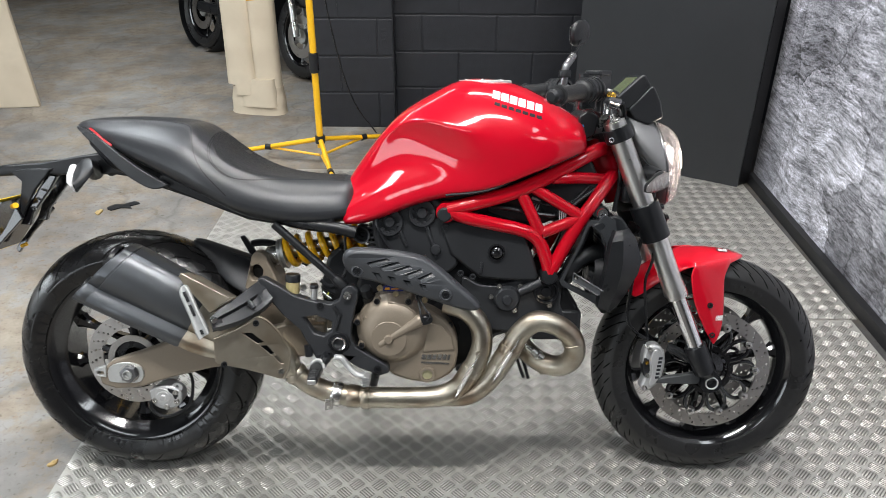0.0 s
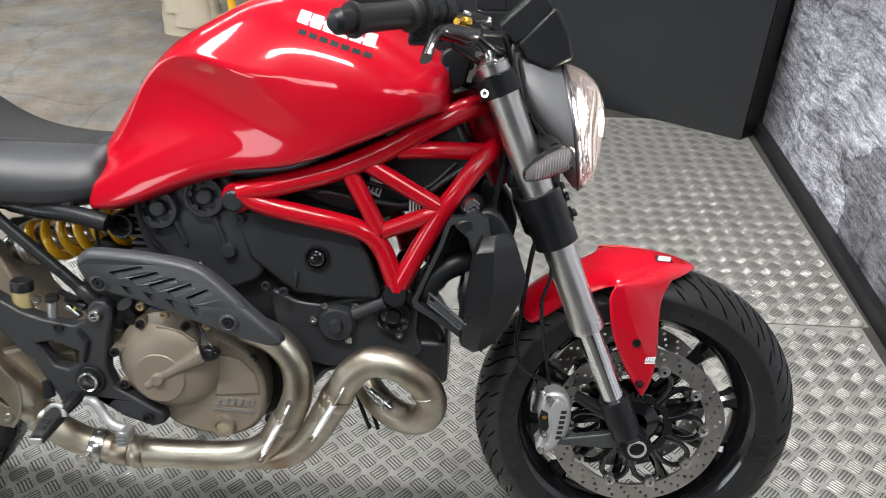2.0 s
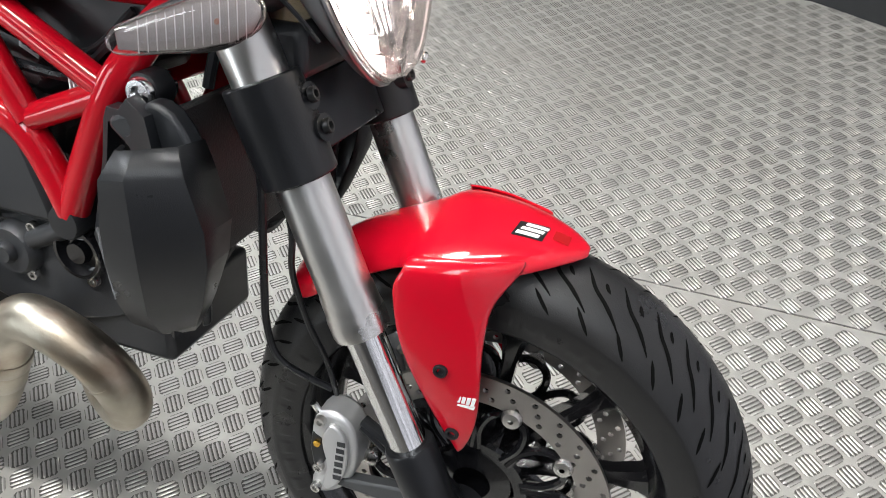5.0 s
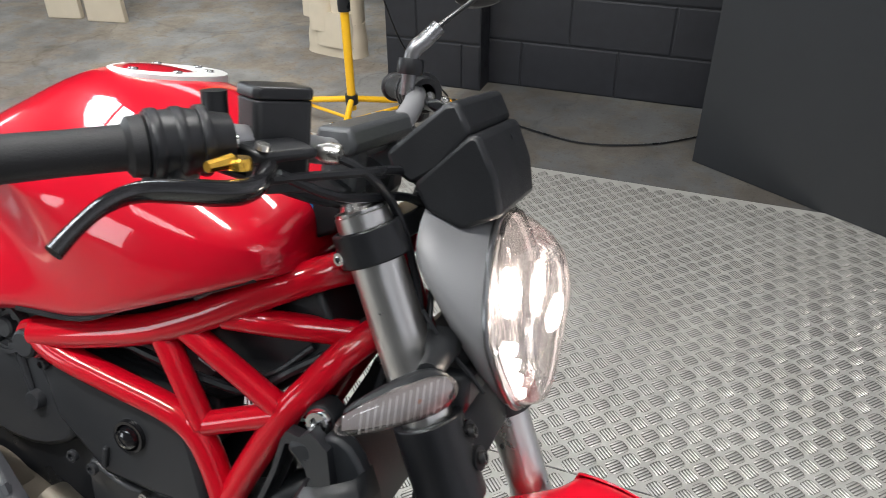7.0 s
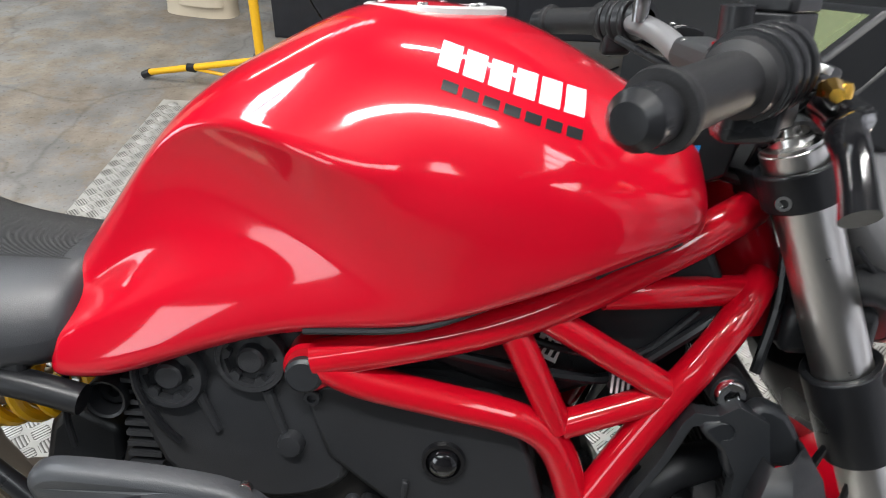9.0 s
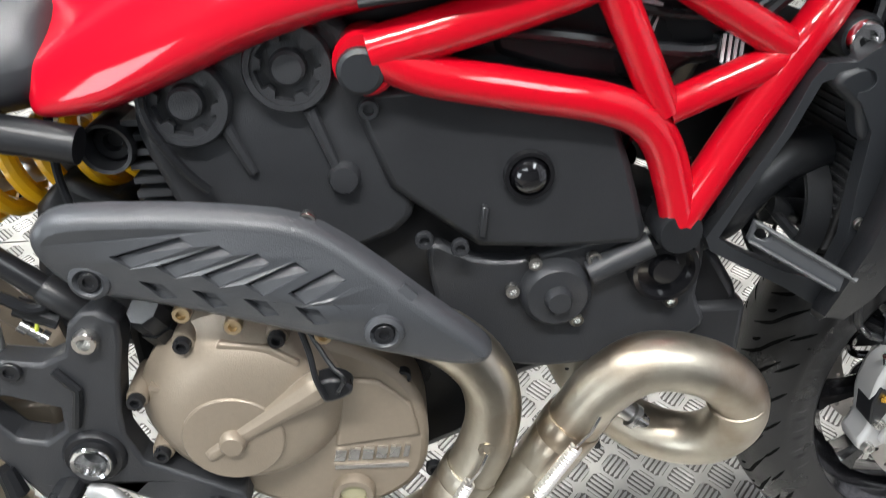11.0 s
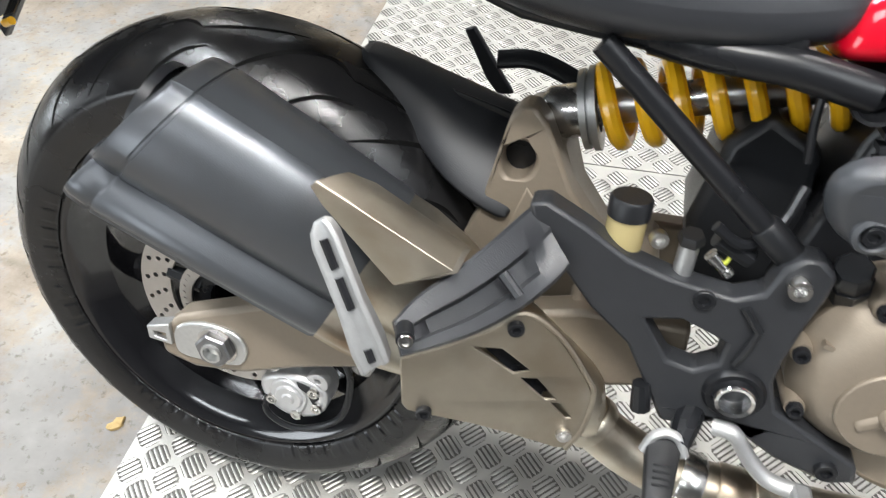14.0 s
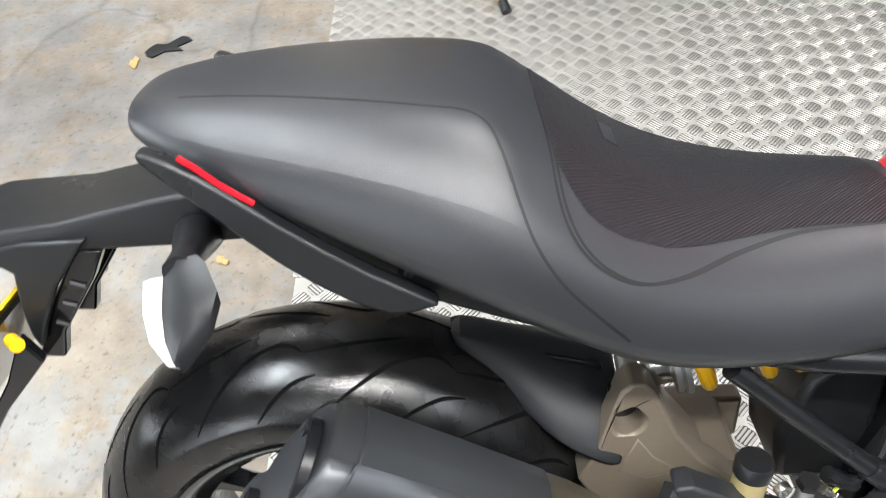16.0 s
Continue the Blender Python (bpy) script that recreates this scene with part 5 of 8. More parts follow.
part("upper_beam", slab([(0.343, 0.574), (0.358, 0.574), (0.378, 0.512), (0.430, 0.440), (0.392, 0.440), (0.348, 0.520)], -0.030, 0.050), BRONZE, swing, "bronze upper beam of the swingarm", bevel=0.006)
part("axle_slider", slab(curve2([(-0.056, 0.292), (-0.052, 0.322), (-0.018, 0.336), (0.022, 0.331), (0.036, 0.309), (0.024, 0.284), (-0.018, 0.281), (-0.046, 0.283)], 3), -0.117, -0.110), CAST_ALLOY, swing, "silver axle slider plate", bevel=0.002)
nut = part("axle_nut", lathe([(0.0, -0.002), (0.0115, -0.002), (0.0125, 0.011), (0.0205, 0.0105), (0.0225, 0.008), (0.0225, 0.0)], (0.0, -0.119, 0.308), (0, -1, 0), 6), DARK_ALLOY, swing, "dark hexagon rear axle nut", smooth=0)
part("axle_end", lathe([(0.0, 0.004), (0.0085, 0.004), (0.0095, 0.0145), (0.0120, 0.0145), (0.0125, 0.012), (0.0125, 0.0)], (0.0, -0.119, 0.308), (0, -1, 0), 24), CAST_ALLOY, nut, "hollow axle end")
part("washer", lathe([(0.0, 0.002), (0.0250, 0.002), (0.0255, 0.0), (0.0255, -0.003)], (0.0, -0.117, 0.308), (0, -1, 0), 32), STEEL, nut)
part("adjuster", slab([(-0.090, 0.300), (-0.060, 0.296), (-0.060, 0.326), (-0.090, 0.318)], -0.118, -0.100, [[(-0.082, 0.304), (-0.066, 0.302), (-0.066, 0.312), (-0.082, 0.312)]]), CAST_ALLOY, swing, bevel=0.0015)
rcal = part("brake_caliper", slab(curve2([(0.038, 0.251), (0.060, 0.265), (0.096, 0.267), (0.120, 0.251), (0.120, 0.225), (0.102, 0.207), (0.068, 0.203), (0.044, 0.221)], 3), -0.100, -0.056), CALIPER_SILVER, bike, "silver rear brake caliper", bevel=0.005)
part("piston_cap", lathe([(0.0, 0.005), (0.006, 0.005), (0.008, 0.003), (0.016, 0.003), (0.018, 0.0), (0.018, -0.004)], (0.076, -0.1035, 0.237), (0, -1, 0), 24), CALIPER_SILVER, rcal)
# raised black slab drawn for a shaded recess in the caliper
part("recess_shade", slab([(0.086, 0.262), (0.108, 0.256), (0.114, 0.240), (0.104, 0.230), (0.098, 0.246), (0.088, 0.252)], -0.1015, -0.094), BLACK_PAINT, rcal, bevel=0.0015)
part("caliper_half", slab(curve2([(0.052, 0.246), (0.066, 0.262), (0.084, 0.258), (0.098, 0.240), (0.092, 0.218), (0.074, 0.212), (0.058, 0.222)], 3), -0.1035, -0.098), CALIPER_SILVER, rcal, bevel=0.002)
part("caliper_lug", slab(curve2([(0.098, 0.268), (0.112, 0.276), (0.124, 0.268), (0.122, 0.254), (0.108, 0.254)], 3), -0.098, -0.086, [disc_outline(0.112, 0.265, 0.004, 10)]), CALIPER_SILVER, rcal, bevel=0.002)
part("slide_arm", slab(curve2([(0.050, 0.300), (0.062, 0.308), (0.072, 0.298), (0.064, 0.272), (0.052, 0.272)], 3), -0.101, -0.090), STEEL, rcal, bevel=0.002)
for u_, w_ in ((0.061, 0.297), (0.108, 0.251), (0.110, 0.227), (0.053, 0.229), (0.083, 0.211)):
    part("screw", bolt_bm((u_, -0.101, w_), (0, -1, 0), 0.007, 0.005), STEEL, rcal)
part("brake_hose", tube([(0.048, -0.094, 0.238), (0.043, -0.102, 0.205), (0.080, -0.100, 0.184), (0.135, -0.094, 0.210), (0.150, -0.090, 0.270), (0.142, -0.100, 0.320)], 0.0042, 8), BLACK_PAINT, rcal)

# hugger over the rear tyre
rings = []
for u_, rw, sv, sw in ((0.134, 0.626, 0.012, 0.621), (0.142, 0.632, 0.026, 0.606), (0.170, 0.624, 0.036, 0.580), (0.200, 0.614, 0.050, 0.556), (0.235, 0.602, 0.084, 0.532), (0.262, 0.593, 0.096, 0.518), (0.292, 0.583, 0.101, 0.504), (0.318, 0.574, 0.101, 0.494)):
    ridge = min(0.018, 0.6 * sv)
    ring = []
    for s_ in (-1, 1):
        half = [(0.035 + s_ * ridge * 0.3, rw), (0.035 + s_ * ridge, rw - 0.003), (0.035 + s_ * (ridge * 0.55 + sv * 0.45), rw * 0.62 + sw * 0.38 + 0.006), (0.035 + s_ * (sv * 0.85 + ridge * 0.15), rw * 0.25 + sw * 0.75 + 0.006), (0.035 + s_ * sv, sw)]
        ring += half[::-1] if s_ < 0 else half
    rings.append([(u_, v, w) for v, w in ring])
hug = part("rear_hugger", loft(rings, closed=False, caps=False), HUGGER_GREY, bike, "matt black hugger over the rear tyre", smooth=50)
md = hug.modifiers.new("thick", "SOLIDIFY")
md.thickness = 0.004
md = hug.modifiers.new("round", "SUBSURF")
md.levels = md.render_levels = 1
part("inset", slab([(0.236, 0.598), (0.300, 0.580), (0.304, 0.566), (0.250, 0.585)], 0.010, 0.016), BLACK_PAINT, hug, bevel=0.002)
part("chain_guard_fin", slab([(0.190, 0.592), (0.204, 0.597), (0.246, 0.535), (0.262, 0.512), (0.240, 0.508), (0.222, 0.530)], 0.252, 0.262), BLACK_PLASTIC, hug, bevel=0.003)
part("chain_guard", tube([(0.262, 0.116, 0.600), (0.300, 0.118, 0.603), (0.345, 0.118, 0.588), (0.42, 0.115, 0.545)], 0.012, 10, flat=0.5), BLACK_PLASTIC, hug)


# shock absorber
def coil(a, b, r, wire, turns, n=22, phase=0.0):
    a, b = Vector(a), Vector(b)
    t = (b - a).normalized()
    u = t.orthogonal().normalized()
    v = t.cross(u)
    return [a + (b - a) * (k / (turns * n)) + r * (u * math.cos(2 * math.pi * k / n + phase) + v * math.sin(2 * math.pi * k / n + phase)) for k in range(int(turns * n) + 1)]


S0, S1 = Vector((0.331, -0.002, 0.588)), Vector((0.600, -0.002, 0.652))
SD = (S1 - S0).normalized()
shock = part("rear_shock", cyl(S0 + SD * 0.05, S1, 0.017, segs=20), STEEL, bike, "rear shock absorber with a yellow spring")
part("spring", sweep(coil(S0 + SD * 0.058, S0 + SD * 0.262, 0.0345, 0.0075, 6.6), 0.0086, 10), YELLOW, shock, "yellow coil spring")
part("body", lathe([(0.010, 0.004), (0.022, 0.006), (0.026, 0.012), (0.026, 0.040), (0.0245, 0.044), (0.0245, 0.056)], S0, SD, 28), STEEL, shock)
ad = bmesh.new()
lathe([(0.024, 0.040), (0.0385, 0.040), (0.0385, 0.046), (0.035, 0.047), (0.035, 0.049), (0.041, 0.050), (0.041, 0.056), (0.024, 0.056)], S0, SD, 28, ad, closed=True)
part("preload_ring", ad, CAST_ALLOY, shock, "silver slotted preload ring")
part("eye", lathe([(0.009, -0.016), (0.017, -0.016), (0.018, 0.0), (0.017, 0.016), (0.009, 0.016)], S0, (0, 1, 0), 20), CAST_ALLOY, shock)

# sub-frame tubes, black
strut = part("subframe_tube", cyl((0.385, -0.126, 0.698), (0.540, -0.128, 0.556), 0.0103, segs=18), BLACK_PAINT, bike, "black sub-frame strut")
part("strut_socket", lathe([(0.0, 0.0), (0.0115, 0.0), (0.0130, 0.003), (0.0130, 0.034), (0.0115, 0.040), (0.0, 0.042)], (0.530, -0.128, 0.566), (0.152, 0, -0.14), 20), BLACK_PLASTIC, strut)
part("subframe_tube", tube([(0.420, -0.108, 0.702), (0.47, -0.112, 0.694), (0.52, -0.114, 0.690), (0.582, -0.114, 0.676)], 0.0150, 14), BLACK_PAINT, bike, "black sub-frame rail")
part("subframe_tube", tube([(0.420, 0.108, 0.702), (0.47, 0.112, 0.694), (0.52, 0.114, 0.690), (0.582, 0.114, 0.676)], 0.0150, 14), BLACK_PAINT, bike, "black sub-frame rail")
part("subframe_socket", lathe([(0.0, 0.0), (0.006, 0.0), (0.008, 0.006), (0.014, 0.006), (0.0165, 0.004), (0.0175, 0.024), (0.0205, 0.025), (0.0215, 0.021), (0.0215, -0.03)], (0.593, -0.072, 0.666), (0, -1, 0), 28), BLACK_PAINT, bike, "black hollow sub-frame boss")
part("seat_base", slab([(0.10, 0.792), (0.20, 0.752), (0.32, 0.706), (0.42, 0.690), (0.53, 0.698), (0.53, 0.726), (0.32, 0.735), (0.12, 0.82)], -0.118, 0.118), BLACK_PLASTIC, bike, bevel=0.006)

part("hose_fitting", lathe([(0.0, 0.0), (0.0065, 0.0), (0.0065, 0.008), (0.0050, 0.009), (0.0050, 0.018), (0.0060, 0.019), (0.0060, 0.025), (0.0, 0.025)], (0.498, -0.120, 0.5275), (0.74, 0, -0.67), 14), STEEL, bike, "silver hose fitting")
part("sensor_wire", tube([(0.506, -0.120, 0.514), (0.511, -0.122, 0.522), (0.514, -0.121, 0.532), (0.512, -0.116, 0.545)], 0.0019, 8), WIRE_LIME, bike, "yellow-green sensor wire")
for hose in ([(0.978, -0.060, 0.400), (0.9805, -0.060, 0.3636), (0.994, -0.060, 0.318), (1.0055, -0.060, 0.287)], [(0.984, -0.050, 0.400), (0.992, -0.050, 0.364), (1.008, -0.050, 0.318), (1.019, -0.050, 0.280)]):
    part("drain_hose", tube(hose, 0.0042, 8), BLACK_PAINT, bike, "thin black drain hose")
# added black block that keeps the gap under the airbox dark
part("dark_filler", slab([(0.840, 0.700), (0.900, 0.740), (0.960, 0.725), (1.020, 0.700), (1.030, 0.660), (1.010, 0.610), (0.960, 0.600), (0.860, 0.620)], -0.070, 0.070), BLACK_PLASTIC, bike, "black filler block under the airbox", bevel=0.010)

# tail blades, lamp, hanger, plate
for s in (-1, 1):
    part("tail_blade", slab(curve2([(-0.078, 0.922), (-0.070, 0.927), (-0.035, 0.908), (0.022, 0.864), (0.083, 0.822), (0.136, 0.793), (0.132, 0.787), (0.101, 0.780), (0.062, 0.795), (0.014, 0.829), (-0.040, 0.882)], 2), s * 0.104, s * 0.121, shape=lambda u, w, s=s: s * 0.10 * (u + 0.02)), BLACK_PLASTIC, bike, "matt black tail side blade", bevel=0.005)
part("tail_light", loft([mirrored(u, [(0, w1), (v, w1), (v + 0.006, (w0 + w1) / 2), (v, w0), (0, w0)]) for u, v, w0, w1 in ((-0.080, 0.060, 0.900, 0.912), (-0.040, 0.080, 0.868, 0.888), (0.010, 0.088, 0.840, 0.862))]), RED_LENS, bike, "red tail light strip under the seat", bevel=0.003)
part("tail_tray", loft([mirrored(u, [(0, w1), (v, w1), (v, w0), (0, w0)]) for u, v, w0, w1 in ((-0.085, 0.050, 0.880, 0.906), (-0.02, 0.075, 0.822, 0.870), (0.10, 0.095, 0.780, 0.84), (0.30, 0.10, 0.715, 0.78), (0.50, 0.10, 0.705, 0.76))]), BLACK_PLASTIC, bike, bevel=0.006)
hang = part("plate_hanger", loft([mirrored(u, [(0, w1), (v, w1), (v * 1.05, (w0 + w1) / 2), (v, w0), (0, w0)]) for u, v, w0, w1 in ((0.10, 0.040, 0.785, 0.82), (-0.03, 0.048, 0.806, 0.862), (-0.11, 0.048, 0.803, 0.852), (-0.205, 0.050, 0.804, 0.834), (-0.30, 0.056, 0.800, 0.828), (-0.36, 0.060, 0.795, 0.810))]), BLACK_PLASTIC, bike, "black tail extension that carries the number plate", bevel=0.004)
for s in (-1, 1):
    part("side_plate", slab([(-0.285, 0.812), (-0.257, 0.788), (-0.2655, 0.747), (-0.268, 0.714), (-0.264, 0.697), (-0.2525, 0.721), (-0.224, 0.769), (-0.186, 0.812), (-0.178, 0.820), (-0.238, 0.820)], s * 0.048, s * 0.059), BLACK_PLASTIC, hang, bevel=0.003)
    part("strut", slab([(-0.197, 0.806), (-0.174, 0.800), (-0.193, 0.769), (-0.243, 0.707), (-0.2545, 0.674), (-0.280, 0.676), (-0.262, 0.719)], s * 0.030, s * 0.046), GLOSS_BLACK, hang, bevel=0.003)
    part("plate_stay", slab([(-0.268, 0.727), (-0.2535, 0.697), (-0.3155, 0.634), (-0.359, 0.578), (-0.366, 0.590), (-0.301, 0.672)], s * 0.066, s * 0.078), GLOSS_BLACK, hang, "black stay of the number plate", bevel=0.002)
    for q in (0.25, 0.5, 0.75):
        part("stay_rib", sweep([(-0.20 - 0.06 * q, s * 0.047, 0.79 - 0.09 * q), (-0.185 - 0.065 * q, s * 0.047, 0.785 - 0.09 * q)], 0.0028, 6), BLACK_PLASTIC, hang)
plate_m = [(-0.285, 0.748), (-0.385, 0.595)]
npb = bmesh.new()
loft([[(plate_m[k][0] + o, v, plate_m[k][1] - o * 0.3) for o, v in ((0, -0.115), (0, 0.115), (-0.004, 0.115), (-0.004, -0.115))] for k in (0, 1)], npb)
part("number_plate", npb, PLATE_YELLOW, hang, "yellow number plate seen almost edge-on")
part("plate_backing", loft([[(plate_m[k][0] + o + 0.001, v * 0.985, plate_m[k][1] - o * 0.3 + (0.004 if k else -0.004)) for o, v in ((0.0, -0.115), (0.0, 0.115), (0.005, 0.115), (0.005, -0.115))] for k in (0, 1)]), GLOSS_BLACK, hang, "black plate backing")
for k in range(6):
    v = -0.088 + k * 0.030
    part("plate_bar", loft([[(plate_m[0][0] * (1 - q) + plate_m[1][0] * q - 0.0046 - o, v + dv, plate_m[0][1] * (1 - q) + plate_m[1][1] * q) for o, dv in ((0, 0), (0, 0.018), (0.001, 0.018), (0.001, 0))] for q in (0.3, 0.75)]), BLACK_DECAL, hang)
part("plate_bolt", cyl((-0.272, -0.080, 0.728), (-0.257, -0.094, 0.733), 0.007, segs=12), YELLOW, hang, "yellow plate screw cap")
part("plate_bolt", cyl((-0.342, 0.055, 0.600), (-0.326, 0.050, 0.606), 0.005, segs=12), YELLOW, hang, "yellow plate screw cap")
for s in (-1, 1):
    body_rows = [((-0.072, 0.140, 0.842), (-0.042, 0.140, 0.852)), ((-0.0701, 0.147, 0.839), (-0.034, 0.147, 0.849)), ((-0.0721, 0.163, 0.8179), (-0.0243, 0.163, 0.8336)), ((-0.0682, 0.180, 0.8023), (-0.0296, 0.180, 0.8179)), ((-0.0566, 0.198, 0.7927), (-0.0535, 0.198, 0.7945))]
    ind = part("rear_indicator", loft([[Vector((a[0] * (1 - x) + b[0] * x, s * (a[1] + y), a[2] * (1 - x) + b[2] * x + z)) for x, y, z in ((0, 0, 0), (0.5, 0.004, 0.006), (1, 0, 0.002), (1, 0.0, -0.010), (0.5, -0.012, -0.016), (0, -0.014, -0.014))] for a, b in body_rows]), BLACK_PLASTIC, bike, "black rear indicator with a clear lens", smooth=40)
    part("stalk", tube([(-0.080, s * 0.040, 0.812), (-0.070, s * 0.080, 0.826), (-0.060, s * 0.115, 0.838), (-0.056, s * 0.146, 0.842)], [0.022, 0.018, 0.013, 0.014], 14), BLACK_PLASTIC, ind)
    lens_rows = [((-0.0872, 0.147, 0.835), (-0.0705, 0.147, 0.839)), ((-0.0874, 0.163, 0.8169), (-0.0725, 0.163, 0.8179)), ((-0.0809, 0.180, 0.8014), (-0.0686, 0.180, 0.8023)), ((-0.0630, 0.198, 0.7932), (-0.0568, 0.198, 0.7927))]
    part("lens", loft([[Vector((a[0] * (1 - x) + b[0] * x, s * (a[1] + y), a[2] * (1 - x) + b[2] * x + z)) for x, y, z in ((0, 0, 0), (0.5, 0.003, 0.003), (1, 0, 0), (1, -0.012, -0.012), (0.3, -0.010, -0.012))] for a, b in lens_rows]), LENS_SILVER, ind, "pale clear indicator lens", smooth=60)
    part("light_strip", tube([(-0.047, s * 0.1125, 0.922), (-0.036, s * 0.1135, 0.9135), (-0.018, s * 0.115, 0.897), (0.003, s * 0.116, 0.8815)], 0.0026, 10), RED_LENS, bike, "red tail light strip under the seat")

# ---- exhaust
D_AX = Vector((0.888, 0, -0.460))


def can_ring(d, k, lobe=1.0):
    """Section of the silencer at d along it: a big upper and a small lower barrel joined at a groove; the cut faces rake."""
    q = d / 0.262
    mid = Vector((-0.034, 0, 0.582)).lerp(Vector((0.2145, 0, 0.452)), q)
    up = Vector((0.069, 0, 0.064)).lerp(Vector((0.047, 0, 0.081)), min(1.0, max(0.0, q)))
    steps = [math.cos(math.pi * i / 26) for i in range(27)]

    def girth(s_):
        hi = 0.060 * max(0.0, 1 - ((s_ - 0.26) / 0.745) ** 2) ** 0.42
        lo = 0.048 * max(0.0, 1 - ((s_ + 0.66) / 0.345) ** 2) ** 0.46
        return max(hi, lo, 0.002 if abs(s_) > 0.97 else 0.036)

    ring = [mid + up * (s_ * k) + Vector((0, -0.134 + 0.012 * s_ - girth(s_) * k, 0)) for s_ in steps]
    return ring + [mid + up * (s_ * k) + Vector((0, -0.134 + 0.012 * s_ + girth(s_) * k, 0)) for s_ in steps[-2:0:-1]]


M0 = Vector((-0.034, 0, 0.582))
C_UP = Vector((0.733, 0, 0.680))
muf = part("silencer", loft([can_ring(d, k) for d, k in ((0.000, 0.88), (0.001, 0.955), (0.007, 0.985), (0.024, 1.0), (0.025, 0.978), (0.028, 0.978), (0.029, 1.0), (0.13, 0.945), (0.232, 0.875), (0.236, 0.850))]), SILENCER_COAT, bike, "matt black twin-outlet silencer", smooth=50)
part("silencer_outlet", lathe([(0.036, 0.006), (0.042, -0.005), (0.046, -0.004), (0.047, 0.006)], M0 + C_UP * 0.026 + Vector((0.004, -0.130, 0)), D_AX, 28), BLACK_PAINT, muf)
part("silencer_outlet", lathe([(0.0, 0.030), (0.033, 0.030), (0.033, -0.004)], M0 + C_UP * 0.026 + Vector((0.004, -0.130, 0)), D_AX, 28), BLACK_PAINT, muf)
part("silencer_outlet", lathe([(0.0, 0.02), (0.020, 0.02), (0.022, -0.006), (0.027, -0.004), (0.028, 0.006)], M0 - C_UP * 0.062 + Vector((0.004, -0.142, 0)), D_AX, 28), BLACK_PAINT, muf)
part("inlet_cone", loft([can_ring(d_, k) for d_, k in ((0.230, 0.852), (0.262, 0.84), (0.300, 0.77), (0.345, 0.62))]), EXHAUST, muf, "bare heat-tinted steel inlet", smooth=50)
part("cat_box", loft([[Vector((u, -0.125 + 0.05 * math.cos(a) * k, w + h * math.sin(a))) for a in [2 * math.pi * i / 16 for i in range(16)]] for u, w, h, k in ((0.225, 0.425, 0.045, 0.9), (0.28, 0.410, 0.060, 1), (0.345, 0.392, 0.062, 1), (0.40, 0.360, 0.045, 0.85), (0.44, 0.330, 0.034, 0.7))]), EXHAUST, muf, subsurf=1)
shield_shape = lambda u, w: 0.32 * (u - 0.254) + 0.05 * max(0.0, u - 0.395)
part("heat_shield", slab([(0.2535, 0.432), (0.258, 0.4375), (0.296, 0.451), (0.328, 0.466), (0.350, 0.481), (0.360, 0.481), (0.385, 0.456), (0.412, 0.412), (0.421, 0.388), (0.417, 0.345), (0.411, 0.325), (0.403, 0.320), (0.393, 0.322), (0.351, 0.341), (0.314, 0.356), (0.276, 0.368), (0.259, 0.374), (0.2545, 0.381)], -0.220, -0.2165,
     [[(0.316, 0.446), (0.338, 0.444), (0.364, 0.418), (0.350, 0.416)], [(0.355, 0.410), (0.371, 0.409), (0.389, 0.384), (0.379, 0.384)], [(0.384, 0.380), (0.395, 0.378), (0.405, 0.360), (0.400, 0.359)]], shape=shield_shape), SATIN_STEEL, muf, "bead-blasted steel heat shield with three windows", bevel=0.0015)
# black sheet for the shade in the windows, in front of the pipe
part("shield_shade", slab([(0.312, 0.448), (0.336, 0.446), (0.412, 0.362), (0.398, 0.350)], -0.208, -0.204, shape=shield_shape), BLACK_PAINT, muf)
part("shield_rim", tube([(0.2545, -0.219, 0.436), (0.296, -0.206, 0.452), (0.328, -0.196, 0.467), (0.354, -0.188, 0.483), (0.386, -0.178, 0.457), (0.413, -0.169, 0.412), (0.422, -0.165, 0.388), (0.417, -0.166, 0.345), (0.404, -0.172, 0.320)], 0.0028, 8), SATIN_STEEL, muf)
for u_, w_ in ((0.400, 0.341), (0.274, 0.372), (0.348, 0.468)):
    part("screw", bolt_bm((u_, -0.220 + shield_shape(u_, w_), w_), (0.3, -1, 0), 0.0075, 0.006), STEEL if w_ < 0.36 else BLACK_PAINT, muf)
uhs = []
for q in np.linspace(0, 1, 7):
    lo = Vector((0.174, -0.210, 0.583)).lerp(Vector((0.242, -0.202, 0.498)), q)
    fold = Vector((0.186, -0.221, 0.595)).lerp(Vector((0.300, -0.228, 0.538)), q)
    hi = Vector((0.1985, -0.189, 0.5925)).lerp(Vector((0.298, -0.184, 0.531)), q)
    if q == 0:
        lo, hi = lo.lerp(fold, 0.4), hi.lerp(fold, 0.25)
    ring = [lo + Vector((0.006, 0.012, 0.002)), lo, lo.lerp(fold, 0.85), fold + Vector((0.001, 0.001, 0.001)), fold.lerp(hi, 0.15) + Vector((0, -0.001, 0.002)), hi, hi + Vector((0.004, 0.012, -0.003))]
    uhs.append(ring + [p + Vector((0.001, 0.004, -0.003)) for p in ring[::-1]])
part("upper_heat_shield", loft(uhs), SATIN_STEEL, muf, "polished steel upper heat shield", smooth=40, bevel=0.001)

